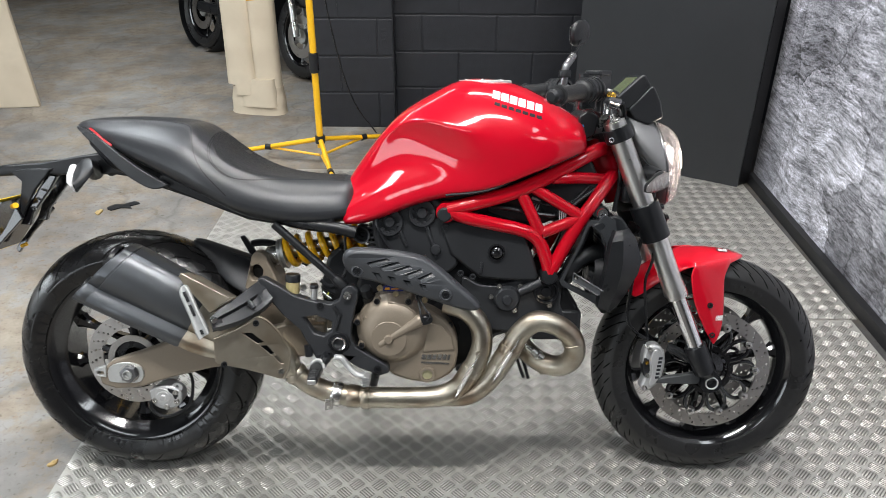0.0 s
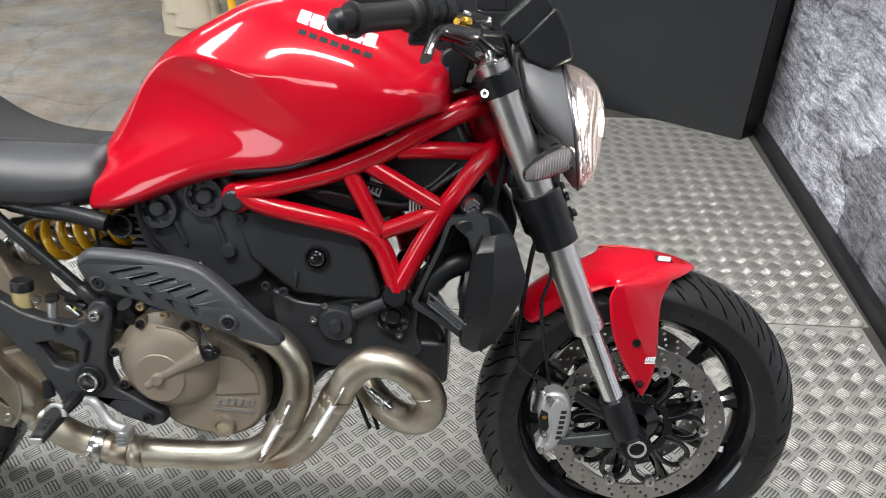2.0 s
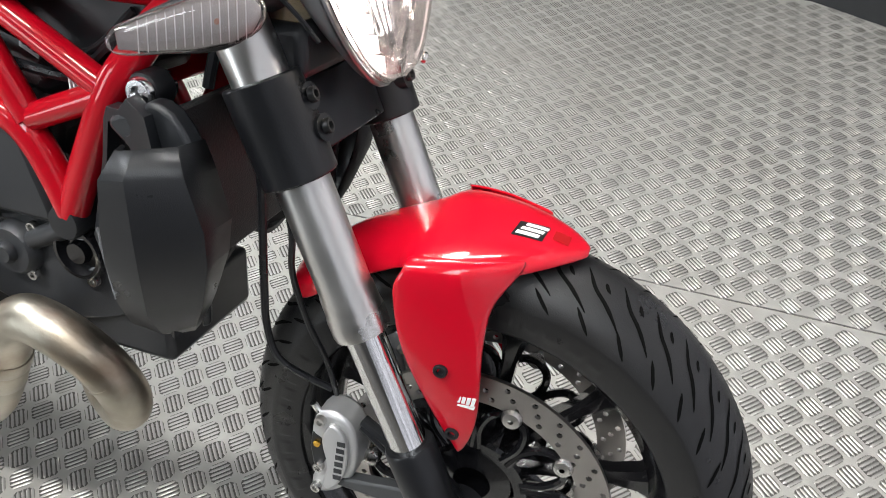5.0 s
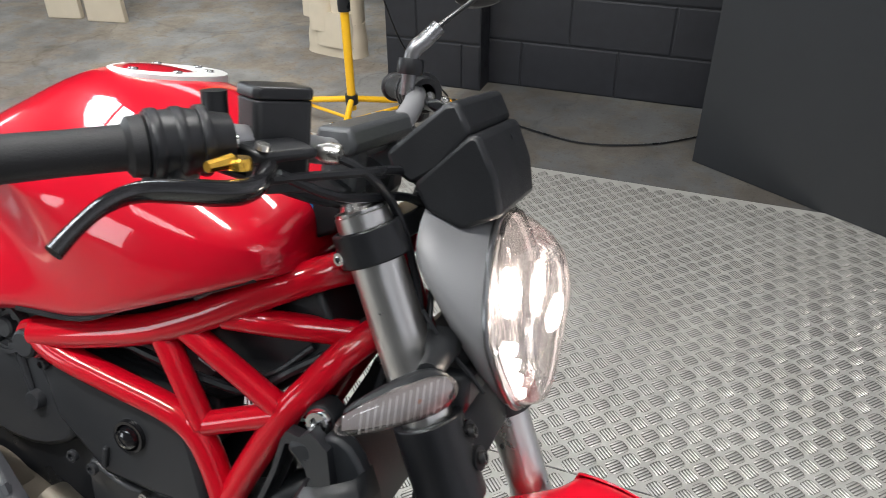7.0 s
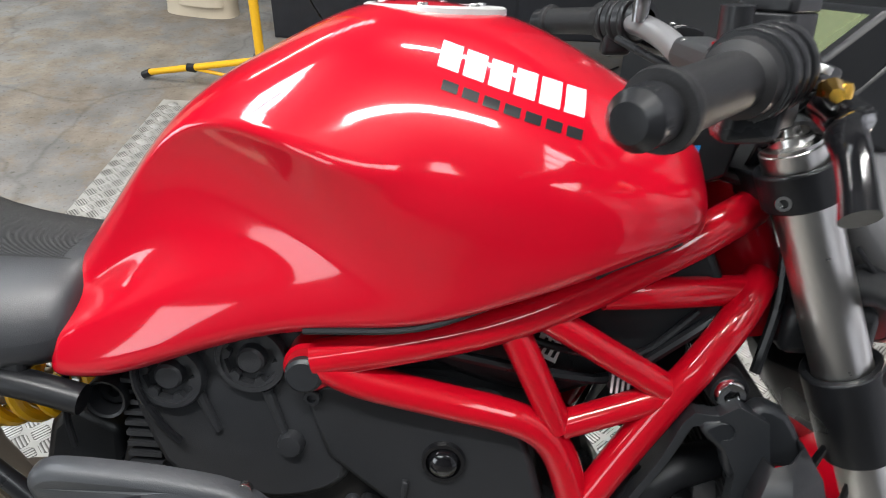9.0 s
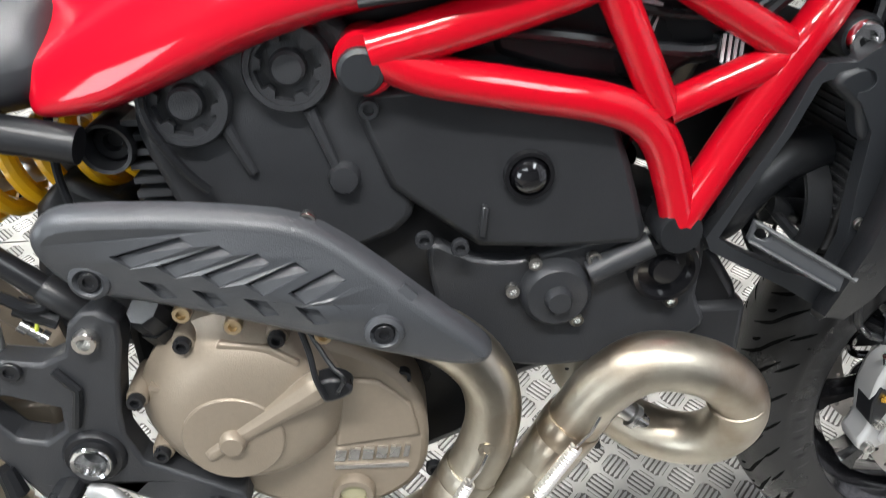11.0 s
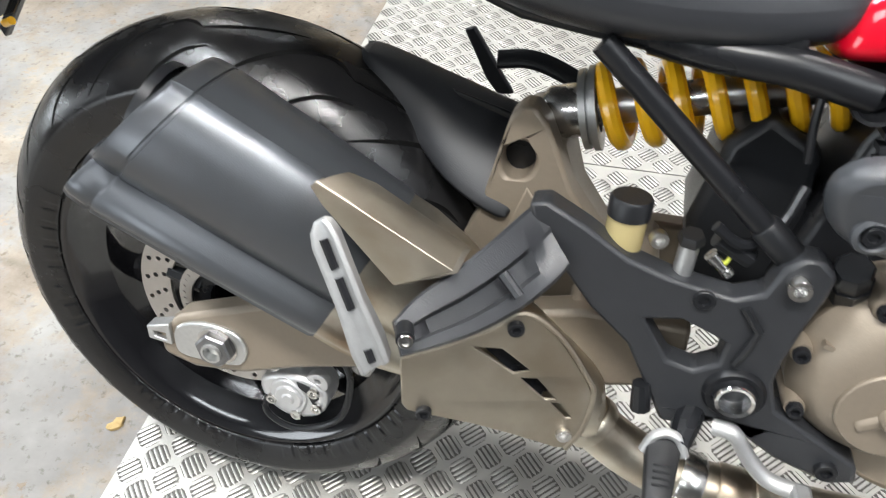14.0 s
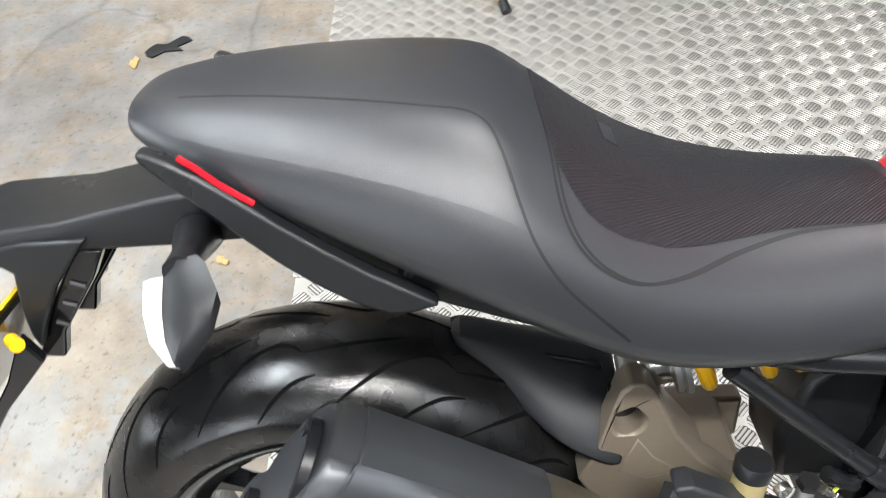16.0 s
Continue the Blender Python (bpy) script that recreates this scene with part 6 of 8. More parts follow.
H1 = [(0.800, -0.108, 0.500), (0.852, -0.118, 0.484), (0.886, -0.124, 0.448), (0.893, -0.127, 0.398), (0.876, -0.128, 0.345), (0.848, -0.128, 0.298), (0.805, -0.127, 0.266), (0.745, -0.126, 0.256), (0.660, -0.125, 0.254), (0.580, -0.124, 0.255), (0.500, -0.122, 0.268), (0.440, -0.120, 0.300), (0.395, -0.120, 0.345)]
H2 = [(0.975, -0.030, 0.415), (1.005, -0.055, 0.365), (1.045, -0.085, 0.340), (1.085, -0.107, 0.337), (1.112, -0.124, 0.355), (1.123, -0.136, 0.388), (1.110, -0.147, 0.428), (1.072, -0.154, 0.460), (1.024, -0.153, 0.468), (0.988, -0.147, 0.440), (0.966, -0.142, 0.400), (0.944, -0.137, 0.358), (0.908, -0.129, 0.302), (0.862, -0.121, 0.264), (0.80, -0.116, 0.256)]
ex1 = part("header_pipe", tube(H1, 0.0262, 22), EXHAUST, bike, "heat-tinted stainless rear header pipe")
ex2 = part("header_pipe", tube(H2, 0.0262, 22), EXHAUST, bike, "heat-tinted stainless front header pipe")


def band(parent, a, b, r, mat=EXHAUST, name="pipe_collar"):
    a, b = Vector(a), Vector(b)
    L = (b - a).length
    part(name, lathe([(0.024, 0), (r - 0.001, 0), (r, 0.002), (r, L - 0.002), (r - 0.001, L), (0.024, L)], a, (b - a), 26), mat, parent)


band(ex1, (0.872, -0.128, 0.338), (0.862, -0.128, 0.321), 0.0285)
band(ex1, (0.867, -0.128, 0.330), (0.845, -0.128, 0.293), 0.0275)
band(ex2, (0.966, -0.142, 0.401), (0.9555, -0.1395, 0.381), 0.0285)
band(ex2, (0.957, -0.140, 0.384), (0.939, -0.136, 0.350), 0.0275)
part("weld_bead", lathe([(0.0255, -0.0022), (0.0272, -0.0012), (0.0275, 0.0), (0.0272, 0.0012), (0.0255, 0.0022)], (1.115, -0.1435, 0.415), (0.35, 0.28, -0.98), 40), EXHAUST, ex2, "raised weld seam round the pipe")
part("lambda_sensor", lathe([(0.0, 0.0), (0.009, 0.0), (0.009, 0.012), (0.0125, 0.013), (0.0125, 0.020), (0.0085, 0.021), (0.0085, 0.034), (0.0065, 0.036), (0.0065, 0.052), (0.003, 0.054), (0.003, 0.062)], (1.050, -0.100, 0.352), (-0.79, 0.10, 0.60), 18), STEEL, ex2, "steel lambda sensor screwed into the pipe")
part("sensor_bung", lathe([(0.0, 0.0), (0.008, 0.0), (0.008, 0.007), (0.0, 0.008)], (1.050, -0.093, 0.3165), (0.0, -0.5, -0.85), 14), EXHAUST, ex2)
band(ex1, (0.612, -0.125, 0.254), (0.592, -0.125, 0.254), 0.0295)
band(ex1, (0.586, -0.124, 0.255), (0.556, -0.123, 0.257), 0.0288)
band(ex1, (0.540, -0.123, 0.259), (0.516, -0.122, 0.264), 0.0305, STEEL, "pipe_clamp")
part("clamp_tab", slab([(0.502, 0.232), (0.522, 0.236), (0.520, 0.262), (0.504, 0.262)], -0.160, -0.152, [disc_outline(0.512, 0.240, 0.004, 8)]), STEEL, ex1, "bright clamp tab", bevel=0.001)
band(ex1, (0.430, -0.120, 0.308), (0.420, -0.120, 0.318), 0.030)
for par, a, b in ((ex1, (0.884, -0.158, 0.382), (0.828, -0.158, 0.272)), (ex2, (0.980, -0.172, 0.428), (0.921, -0.164, 0.318))):
    a, b = Vector(a), Vector(b)
    part("spring", sweep(coil(a.lerp(b, 0.30), a.lerp(b, 0.86), 0.0052, 0.001, 20, 8), 0.0015, 6), SPRING_WIRE, par, "bright exhaust spring")
    for q0, q1, hook in ((0.0, 0.32, a), (0.84, 1.0, b)):
        part("spring_hook", sweep([a.lerp(b, q0), a.lerp(b, (q0 + q1) / 2) + Vector((0.002, -0.003, 0.002)), a.lerp(b, q1)], 0.0018, 6), CHROME, par)
        part("hook_lug", slab(disc_outline(hook.x, hook.z, 0.008, 10), hook.y + 0.004, hook.y + 0.009, [disc_outline(hook.x, hook.z, 0.004, 8)]), EXHAUST, par)

# ---- engine
part("engine_block", slab([(0.560, 0.330), (0.640, 0.306), (0.800, 0.300), (0.870, 0.330), (0.930, 0.400), (1.020, 0.430), (1.120, 0.430), (1.140, 0.480), (1.090, 0.560), (1.020, 0.580), (0.900, 0.640), (0.820, 0.700), (0.640, 0.700), (0.600, 0.620), (0.560, 0.480)], -0.072, 0.072), BLACK_PAINT, bike, "satin black twin-cylinder engine block", bevel=0.01)
part("air_box", block(0.66, 1.10, -0.075, 0.075, 0.70, 0.84), BLACK_PLASTIC, bike, "black air box under the tank", bevel=0.02)
clutch = part("clutch_cover", lathe([(0.0, 0.030), (0.030, 0.0298), (0.050, 0.0275), (0.066, 0.022), (0.078, 0.012), (0.085, 0.002), (0.090, -0.004), (0.090, -0.05)], (0.671, -0.128, 0.438), (0, -1, 0), 48), BRONZE, bike, "bronze painted round clutch cover")
part("cover_disc", lathe([(0.0, 0.0328), (0.0425, 0.0320), (0.0440, 0.0305), (0.0445, 0.015)], (0.664, -0.128, 0.421), (0, -1, 0), 40), BRONZE, clutch)
part("cover_boss", lathe([(0.0, 0.0415), (0.009, 0.0415), (0.011, 0.039), (0.012, 0.03)], (0.664, -0.128, 0.421), (0, -1, 0), 24), BRONZE, clutch)
part("clutch_arm", loft([[Vector((u, -0.155, w)) + Vector((0, -r * math.sin(a), 0)) + Vector((-0.45, 0, 0.89)) * r * math.cos(a) for a in [2 * math.pi * i / 10 for i in range(10)]] for u, w, r in ((0.6395, 0.4035, 0.0085), (0.641, 0.4045, 0.0095), (0.664, 0.421, 0.0100), (0.690, 0.436, 0.0105), (0.722, 0.457, 0.0135), (0.738, 0.467, 0.0160), (0.748, 0.474, 0.0160))]), BRONZE, clutch, "cast clutch cylinder arm", subsurf=1)
part("rib", slab([(0.598, 0.470), (0.620, 0.462), (0.622, 0.466), (0.600, 0.474)], -0.146, -0.132), BRONZE, clutch)
part("rib", slab([(0.660, 0.508), (0.700, 0.500), (0.724, 0.484), (0.728, 0.488), (0.704, 0.506), (0.664, 0.514)], -0.148, -0.130), BRONZE, clutch, bevel=0.002)
for u_, w_ in ((0.634, 0.512), (0.711, 0.512), (0.585, 0.458), (0.595, 0.398)):
    lug = bmesh.new()
    lathe([(0.0, 0.014), (0.009, 0.014), (0.010, 0.010), (0.011, -0.03)], (u_, -0.128, w_), (0, -1, 0), 16, lug)
    part("lug", lug, BRONZE, clutch)
    part("screw", bolt_bm((u_, -0.142, w_), (0, -1, 0), 0.0075, 0.007), BLACK_PAINT, clutch)
side = part("engine_side_cover", slab(curve2([(0.700, 0.500), (0.752, 0.490), (0.800, 0.462), (0.826, 0.425), (0.833, 0.380), (0.826, 0.335), (0.800, 0.308), (0.760, 0.294), (0.700, 0.302), (0.660, 0.322), (0.640, 0.360), (0.650, 0.440)], 3), -0.124, -0.060), BRONZE, bike, "bronze painted lower engine cover", bevel=0.008)
part("cover_step", slab([(0.752, 0.455), (0.790, 0.448), (0.818, 0.420), (0.825, 0.383), (0.745, 0.376), (0.752, 0.410)], -0.128, -0.122), BRONZE, side, bevel=0.004)
for k, (a0, a1) in enumerate(((0.742, 0.752), (0.755, 0.765), (0.768, 0.778), (0.781, 0.791), (0.794, 0.803), (0.807, 0.812))):
    part("raised_bar", slab([(a0, 0.358), (a1, 0.357), (a1 + 0.003, 0.370), (a0 + 0.003, 0.371)], -0.1268, -0.122), STEEL, side, "raised maker's mark, plain bars")
part("raised_bar", slab([(0.742, 0.347), (0.812, 0.344), (0.812, 0.349), (0.742, 0.352)], -0.1262, -0.122), STEEL, side)
part("sight_glass", lathe([(0.0, 0.004), (0.0125, 0.004), (0.0135, 0.010), (0.019, 0.010), (0.021, 0.006), (0.021, -0.02)], (0.757, -0.124, 0.318), (0, -1, 0), 32), BRONZE, side, "round oil sight glass")
part("glass", lathe([(0.0, 0.006), (0.0125, 0.005), (0.013, 0.002)], (0.757, -0.124, 0.318), (0, -1, 0), 24), OIL_GLASS, side, "oil-dark window of the sight glass")
part("filler_plug", lathe([(0.0, 0.022), (0.014, 0.022), (0.016, 0.019), (0.016, 0.0), (0.018, 0.0), (0.018, -0.02)], (0.609, -0.120, 0.523), (-0.2, -0.5, 0.8), 8), BLACK_PLASTIC, side, "black oil filler plug")
for u_, w_ in ((0.812, 0.444), (0.836, 0.330)):
    part("screw", bolt_bm((u_, -0.112, w_), (0, -1, 0), 0.008, 0.008), BLACK_PAINT, side)

head = part("cylinder_head", slab(curve2([(0.628, 0.640), (0.618, 0.690), (0.636, 0.732), (0.672, 0.742), (0.704, 0.745), (0.722, 0.762), (0.762, 0.766), (0.792, 0.748), (0.806, 0.700), (0.820, 0.650), (0.830, 0.590), (0.760, 0.560), (0.660, 0.580)], 3), -0.094, 0.02), CAST_BLACK, bike, "black rear cylinder head with two cam caps", bevel=0.008)
for cu_, cw_ in ((0.662, 0.7005), (0.742, 0.7235)):
    camc = part("cam_cap", lathe([(0.0, 0.001), (0.0275, 0.001), (0.0280, 0.012), (0.0325, 0.012), (0.0345, 0.008), (0.0345, -0.02)], (cu_, -0.094, cw_), (0, -1, 0), 40), CAST_BLACK, head, "round black cam cap with a toothed rim")
    teeth = [(cu_ + r_ * math.cos(a_), cw_ + r_ * math.sin(a_)) for k in range(6) for a_, r_ in ((k * math.pi / 3 + 0.02, 0.0255), (k * math.pi / 3 + 0.62, 0.0255), (k * math.pi / 3 + 0.68, 0.0200), (k * math.pi / 3 + 0.98, 0.0200))]
    part("tooth_ring", slab(disc_outline(cu_, cw_, 0.0282, 40), -0.1035, -0.0945, [teeth]), CAST_BLACK, camc, smooth=0)
    part("hub", lathe([(0.0, 0.013), (0.011, 0.0125), (0.0135, 0.010), (0.0145, 0.0)], (cu_, -0.094, cw_), (0, -1, 0), 28), CAST_BLACK, camc)
for pts in ([(0.684, 0.690), (0.704, 0.640)], [(0.754, 0.690), (0.770, 0.642)]):
    part("rib", sweep([(u, -0.096, w) for u, w in pts], [0.006, 0.004], 8), CAST_BLACK, head)
part("boss", lathe([(0.0, 0.012), (0.011, 0.011), (0.013, 0.006), (0.014, -0.01)], (0.776, -0.094, 0.632), (0, -1, 0), 20), CAST_BLACK, head)
for k in range(9):
    part("fin", block(0.606, 0.640, -0.088, -0.02, 0.585 + 0.012 * k, 0.590 + 0.012 * k), CAST_BLACK, head)

belt = part("belt_cover", slab([(0.788, 0.690), (0.800, 0.704), (0.870, 0.706), (0.930, 0.700), (0.975, 0.688), (0.998, 0.668), (1.012, 0.630), (1.030, 0.570), (1.028, 0.556), (0.960, 0.556), (0.885, 0.562), (0.850, 0.590), (0.812, 0.622)], -0.102, -0.050), ENGINE_PLASTIC, bike, "smooth satin black belt cover", bevel=0.007)
part("plug", lathe([(0.0, 0.013), (0.008, 0.0125), (0.013, 0.009), (0.015, 0.003), (0.016, 0.001), (0.017, 0.005), (0.0205, 0.005), (0.0215, 0.0), (0.0215, -0.01)], (0.926, -0.103, 0.628), (0, -1, 0), 32), GLOSS_BLACK, belt, "shiny domed plug")
part("rib", slab([(0.884, 0.575), (0.890, 0.574), (0.893, 0.602), (0.887, 0.604)], -0.108, -0.100), ENGINE_PLASTIC, belt, bevel=0.002)
for u_, w_ in ((0.868, 0.566), (0.800, 0.690), (0.838, 0.575)):
    part("screw", bolt_bm((u_, -0.103, w_), (0, -1, 0), 0.008, 0.006), CAST_BLACK, belt)

water = part("front_engine_cover", slab(curve2([(0.842, 0.560), (0.880, 0.545), (0.920, 0.540), (0.975, 0.552), (1.030, 0.560), (1.075, 0.575), (1.092, 0.540), (1.090, 0.490), (1.100, 0.455), (1.040, 0.430), (0.950, 0.420), (0.880, 0.440), (0.850, 0.490)], 3), -0.086, -0.03), CAST_BLACK, bike, "black lower engine cover with the water pump", bevel=0.008)
part("pump", lathe([(0.0, 0.022), (0.010, 0.022), (0.012, 0.018), (0.013, 0.013), (0.027, 0.012), (0.032, 0.006), (0.034, -0.01)], (0.955, -0.090, 0.507), (0, -1, 0), 36), CAST_BLACK, water, "round water pump cover")
part("cam_cap", lathe([(0.0, 0.014), (0.012, 0.014), (0.014, 0.006), (0.024, 0.005), (0.026, 0.014), (0.030, 0.014), (0.032, 0.010), (0.032, -0.02)], (1.052, -0.088, 0.527), (0, -1, 0), 36), GLOSS_BLACK, water, "black slotted cam cap")
part("strut", sweep([(0.985, -0.092, 0.525), (1.038, -0.094, 0.552)], [0.012, 0.012], 12), CAST_BLACK, water)
for u_, w_ in ((0.915, 0.513), (0.988, 0.541), (0.935, 0.540), (0.975, 0.478), (1.062, 0.492)):
    part("screw", bolt_bm((u_, -0.090, w_), (0, -1, 0), 0.007, 0.007), STEEL, water)
part("sump_box", block(1.02, 1.145, -0.080, 0.08, 0.395, 0.475), ENGINE_PLASTIC, water, bevel=0.008)

# belt-side heat shield with its slots
hs_shape = lambda u, w: -0.018 * math.exp(-((w - 0.592 + 0.38 * (u - 0.70)) / 0.042) ** 2) - 0.05 * (u - 0.60) * 0.5 + 0.006
slots = []
for k in range(7):
    q = k / 6
    u0, w0 = 0.612 + 0.180 * q, 0.617 - 0.055 * q
    slots.append([(u0 + 0.002, w0 + 0.001), (u0 + 0.052 - 0.024 * q, w0 + 0.012 + 0.005 * q), (u0 + 0.061 - 0.024 * q, w0 + 0.004 + 0.004 * q), (u0 + 0.014, w0 - 0.010)])
for k in range(4):
    u0, w0 = 0.628 + 0.0365 * k, 0.594 - 0.0085 * k
    slots.append([(u0, w0 + 0.001), (u0 + 0.017, w0 - 0.002), (u0 + 0.024, w0 - 0.016), (u0 + 0.012, w0 - 0.018)])
hs_out = curve2([(0.556, 0.618), (0.560, 0.638), (0.582, 0.651), (0.630, 0.650), (0.690, 0.643), (0.747, 0.631), (0.790, 0.604), (0.840, 0.562), (0.876, 0.530), (0.886, 0.513), (0.876, 0.502), (0.850, 0.502), (0.801, 0.514), (0.720, 0.541), (0.642, 0.564), (0.590, 0.576), (0.566, 0.592)], 3)
def inset(pts, d):
    """An outline drawn inwards by d."""
    n = len(pts)
    area = sum(pts[k][0] * pts[(k + 1) % n][1] - pts[(k + 1) % n][0] * pts[k][1] for k in range(n))
    g = d if area > 0 else -d
    res = []
    for k in range(n):
        (ua, wa), (ub, wb) = pts[k - 2], pts[(k + 2) % n]
        l = math.hypot(ub - ua, wb - wa)
        res.append((pts[k][0] - (wb - wa) / l * g, pts[k][1] + (ub - ua) / l * g))
    return res


hs_top = inset(hs_out, 0.0125)
hs_bm = slab(hs_top, -0.176, -0.171, slots, shape=hs_shape)
hs_ring = [[(u, base + hs_shape(*t_), w) for (u, w), t_ in zip(ring, hs_top)] for ring, base in ((hs_top, -0.1760), (inset(hs_out, 0.0085), -0.1750), (inset(hs_out, 0.004), -0.1710), (inset(hs_out, 0.001), -0.1650), (hs_out, -0.1560), (inset(hs_out, 0.003), -0.1560), (hs_top, -0.1690))]
loft(hs_ring, hs_bm, caps=False)
bmesh.ops.remove_doubles(hs_bm, verts=hs_bm.verts, dist=0.0002)
hs = part("pipe_heat_shield", hs_bm, SHIELD_GREY, bike, "matt black slotted plastic pipe shield")
hs_in = inset(hs_out, 0.006)
# black sheet that gives the shaded upper gap of each slot
part("backing", slab(hs_in, -0.160, -0.156, shape=hs_shape), BLACK_PAINT, hs)
for A0, B0, C0, D0 in slots:
    def deep(p, q, f, dv):
        u, w = p[0] + (q[0] - p[0]) * f, p[1] + (q[1] - p[1]) * f
        return Vector((u, -0.1752 + hs_shape(u, w) + dv, w))
    ring = [deep(D0, A0, 0.0, 0.001), deep(C0, B0, 0.0, 0.001), deep(C0, B0, 0.70, 0.005), deep(D0, A0, 0.70, 0.005)]
    lv_ = bmesh.new()
    loft([ring, [p + Vector((0, 0.002, 0)) for p in ring]], lv_)
    part("louvre", lv_, SHIELD_GREY, hs)
part("screw", bolt_bm((0.751, -0.160, 0.626), (0, -1, 0), 0.007, 0.006), STEEL, hs)
for u_, w_ in ((0.592, 0.595), (0.802, 0.543)):
    v_ = -0.176 + hs_shape(u_, w_)
    part("screw_cup", lathe([(0.008, 0.001), (0.011, 0.005), (0.0145, 0.003), (0.0155, 0.0)], (u_, v_, w_), (0, -1, 0), 24), SHIELD_GREY, hs)
    part("screw", bolt_bm((u_, v_ - 0.0005, w_), (0, -1, 0), 0.0078, 0.004), BLACK_PAINT, hs)

# ---- footpeg hanger, pegs, pedal
hg = slab([(0.344, 0.566), (0.360, 0.570), (0.395, 0.551), (0.430, 0.528), (0.475, 0.513), (0.520, 0.505), (0.541, 0.514), (0.550, 0.540), (0.562, 0.551), (0.578, 0.551), (0.590, 0.540), (0.588, 0.520), (0.580, 0.490), (0.572, 0.450), (0.570, 0.425), (0.580, 0.395), (0.620, 0.372), (0.660, 0.348), (0.664, 0.330), (0.640, 0.322), (0.590, 0.340), (0.540, 0.372), (0.512, 0.362), (0.484, 0.360), (0.472, 0.385), (0.443, 0.440), (0.406, 0.473), (0.382, 0.503), (0.352, 0.535)], -0.150, -0.122,
          [[(0.453, 0.470), (0.487, 0.476), (0.524, 0.461), (0.521, 0.436), (0.503, 0.424), (0.480, 0.430)]])
hanger = part("footpeg_hanger", hg, CAST_BLACK, bike, "matt black cast footpeg hanger", bevel=0.005)
part("pivot_boss", lathe([(0.013, 0.004), (0.0145, 0.012), (0.0185, 0.012), (0.0195, 0.006), (0.024, 0.006), (0.027, 0.002), (0.028, -0.02)], (0.541, -0.150, 0.408), (0, -1, 0), 36), BLACK_PAINT, hanger)
part("pivot_sleeve", lathe([(0.0, -0.004), (0.009, -0.004), (0.0125, 0.004), (0.0135, 0.012), (0.0165, 0.013), (0.0185, 0.010), (0.0185, 0.002)], (0.541, -0.151, 0.408), (0, -1, 0), 28), CHROME, hanger, "bright hollow pivot sleeve")
part("hanger_bolt", bolt_bm((0.564, -0.150, 0.528), (0, -1, 0), 0.010, 0.010), STEEL, hanger, "bright hanger bolt")
part("hanger_bolt", bolt_bm((0.497, -0.151, 0.502), (0, -1, 0), 0.009, 0.004), BLACK_PAINT, hanger)
part("hanger_bolt", bolt_bm((0.635, -0.150, 0.340), (0, -1, 0), 0.010, 0.006), BLACK_PAINT, hanger)
part("rib", sweep([(0.530, -0.151, 0.500), (0.545, -0.153, 0.480), (0.541, -0.154, 0.465), (0.534, -0.152, 0.442)], 0.004, 8), BLACK_PLASTIC, hanger)
PB = [((0.349, -0.139, 0.563), (0.386, -0.166, 0.522)), ((0.3415, -0.1514, 0.5589), (0.374, -0.178, 0.508)), ((0.3203, -0.1825, 0.5442), (0.352, -0.201, 0.494)), ((0.2975, -0.2087, 0.5292), (0.322, -0.229, 0.484)),
      ((0.273, -0.2300, 0.5135), (0.2945, -0.248, 0.479)), ((0.259, -0.2500, 0.4990), (0.270, -0.263, 0.4755))]
up_line, low_line = (catmull([Vector(p[k]) for p in PB], 5) for k in (0, 1))
rows = []
PBN = Vector((0.33, -0.68, 0.66)).normalized()
for i_, (t_, l_) in enumerate(zip(up_line, low_line)):
    q_ = i_ / (len(up_line) - 1)
    dip = 0.009 * min(1.0, max(0.0, (q_ - 0.24) / 0.06), max(0.0, (0.86 - q_) / 0.06)) + 0.0015
    back = -PBN * (0.022 if q_ < 0.9 else 0.016)
    rows.append([t_ + back, t_ - PBN * 0.003, t_.lerp(l_, 0.05), t_.lerp(l_, 0.40) + PBN * 0.001, t_.lerp(l_, 0.46) - PBN * dip, t_.lerp(l_, 0.72) - PBN * dip, t_.lerp(l_, 0.77), t_.lerp(l_, 0.95), l_ - PBN * 0.004, l_ + back])
pbr = part("pillion_bracket", loft(rows), CAST_BLACK, bike, "matt black cast pillion peg bracket with a slot", smooth=35)
part("rib", sweep([Vector((0.334, -0.196, 0.524)), Vector((0.350, -0.204, 0.510))], 0.005, 8), CAST_BLACK, pbr)
part("pivot_pin", cyl((0.268, -0.250, 0.494), (0.274, -0.268, 0.497), 0.0075, segs=14), BLACK_PAINT, pbr)
part("screw", bolt_bm((0.2745, -0.2690, 0.4972), (0.3, -0.9, 0.2), 0.006, 0.003), STEEL, pbr)
pg0, pg1 = Vector((0.192, -0.231, 0.568)), Vector((0.246, -0.258, 0.457))
pga, pgo = Vector((0.78, 0.22, 0.52)).normalized(), Vector((0.15, -0.95, -0.2)).normalized()
pp = []
for q, wd, th in ((0.0, 0.005, 0.003), (0.04, 0.010, 0.005), (0.12, 0.0125, 0.006), (0.55, 0.0125, 0.006), (0.85, 0.0150, 0.007), (1.0, 0.0140, 0.006)):
    mid = pg0.lerp(pg1, q)
    pp.append([mid + pga * (wd * x) + pgo * (th * y) for x, y in ((-1, -1), (1, -1), (1, 0.7), (0.7, 1), (0.35, 0.55), (-0.35, 0.55), (-0.7, 1), (-1, 0.7))])
ppeg = part("pillion_peg", loft(pp), PEG_ALLOY, bike, "folded silver pillion footpeg", bevel=0.0015)
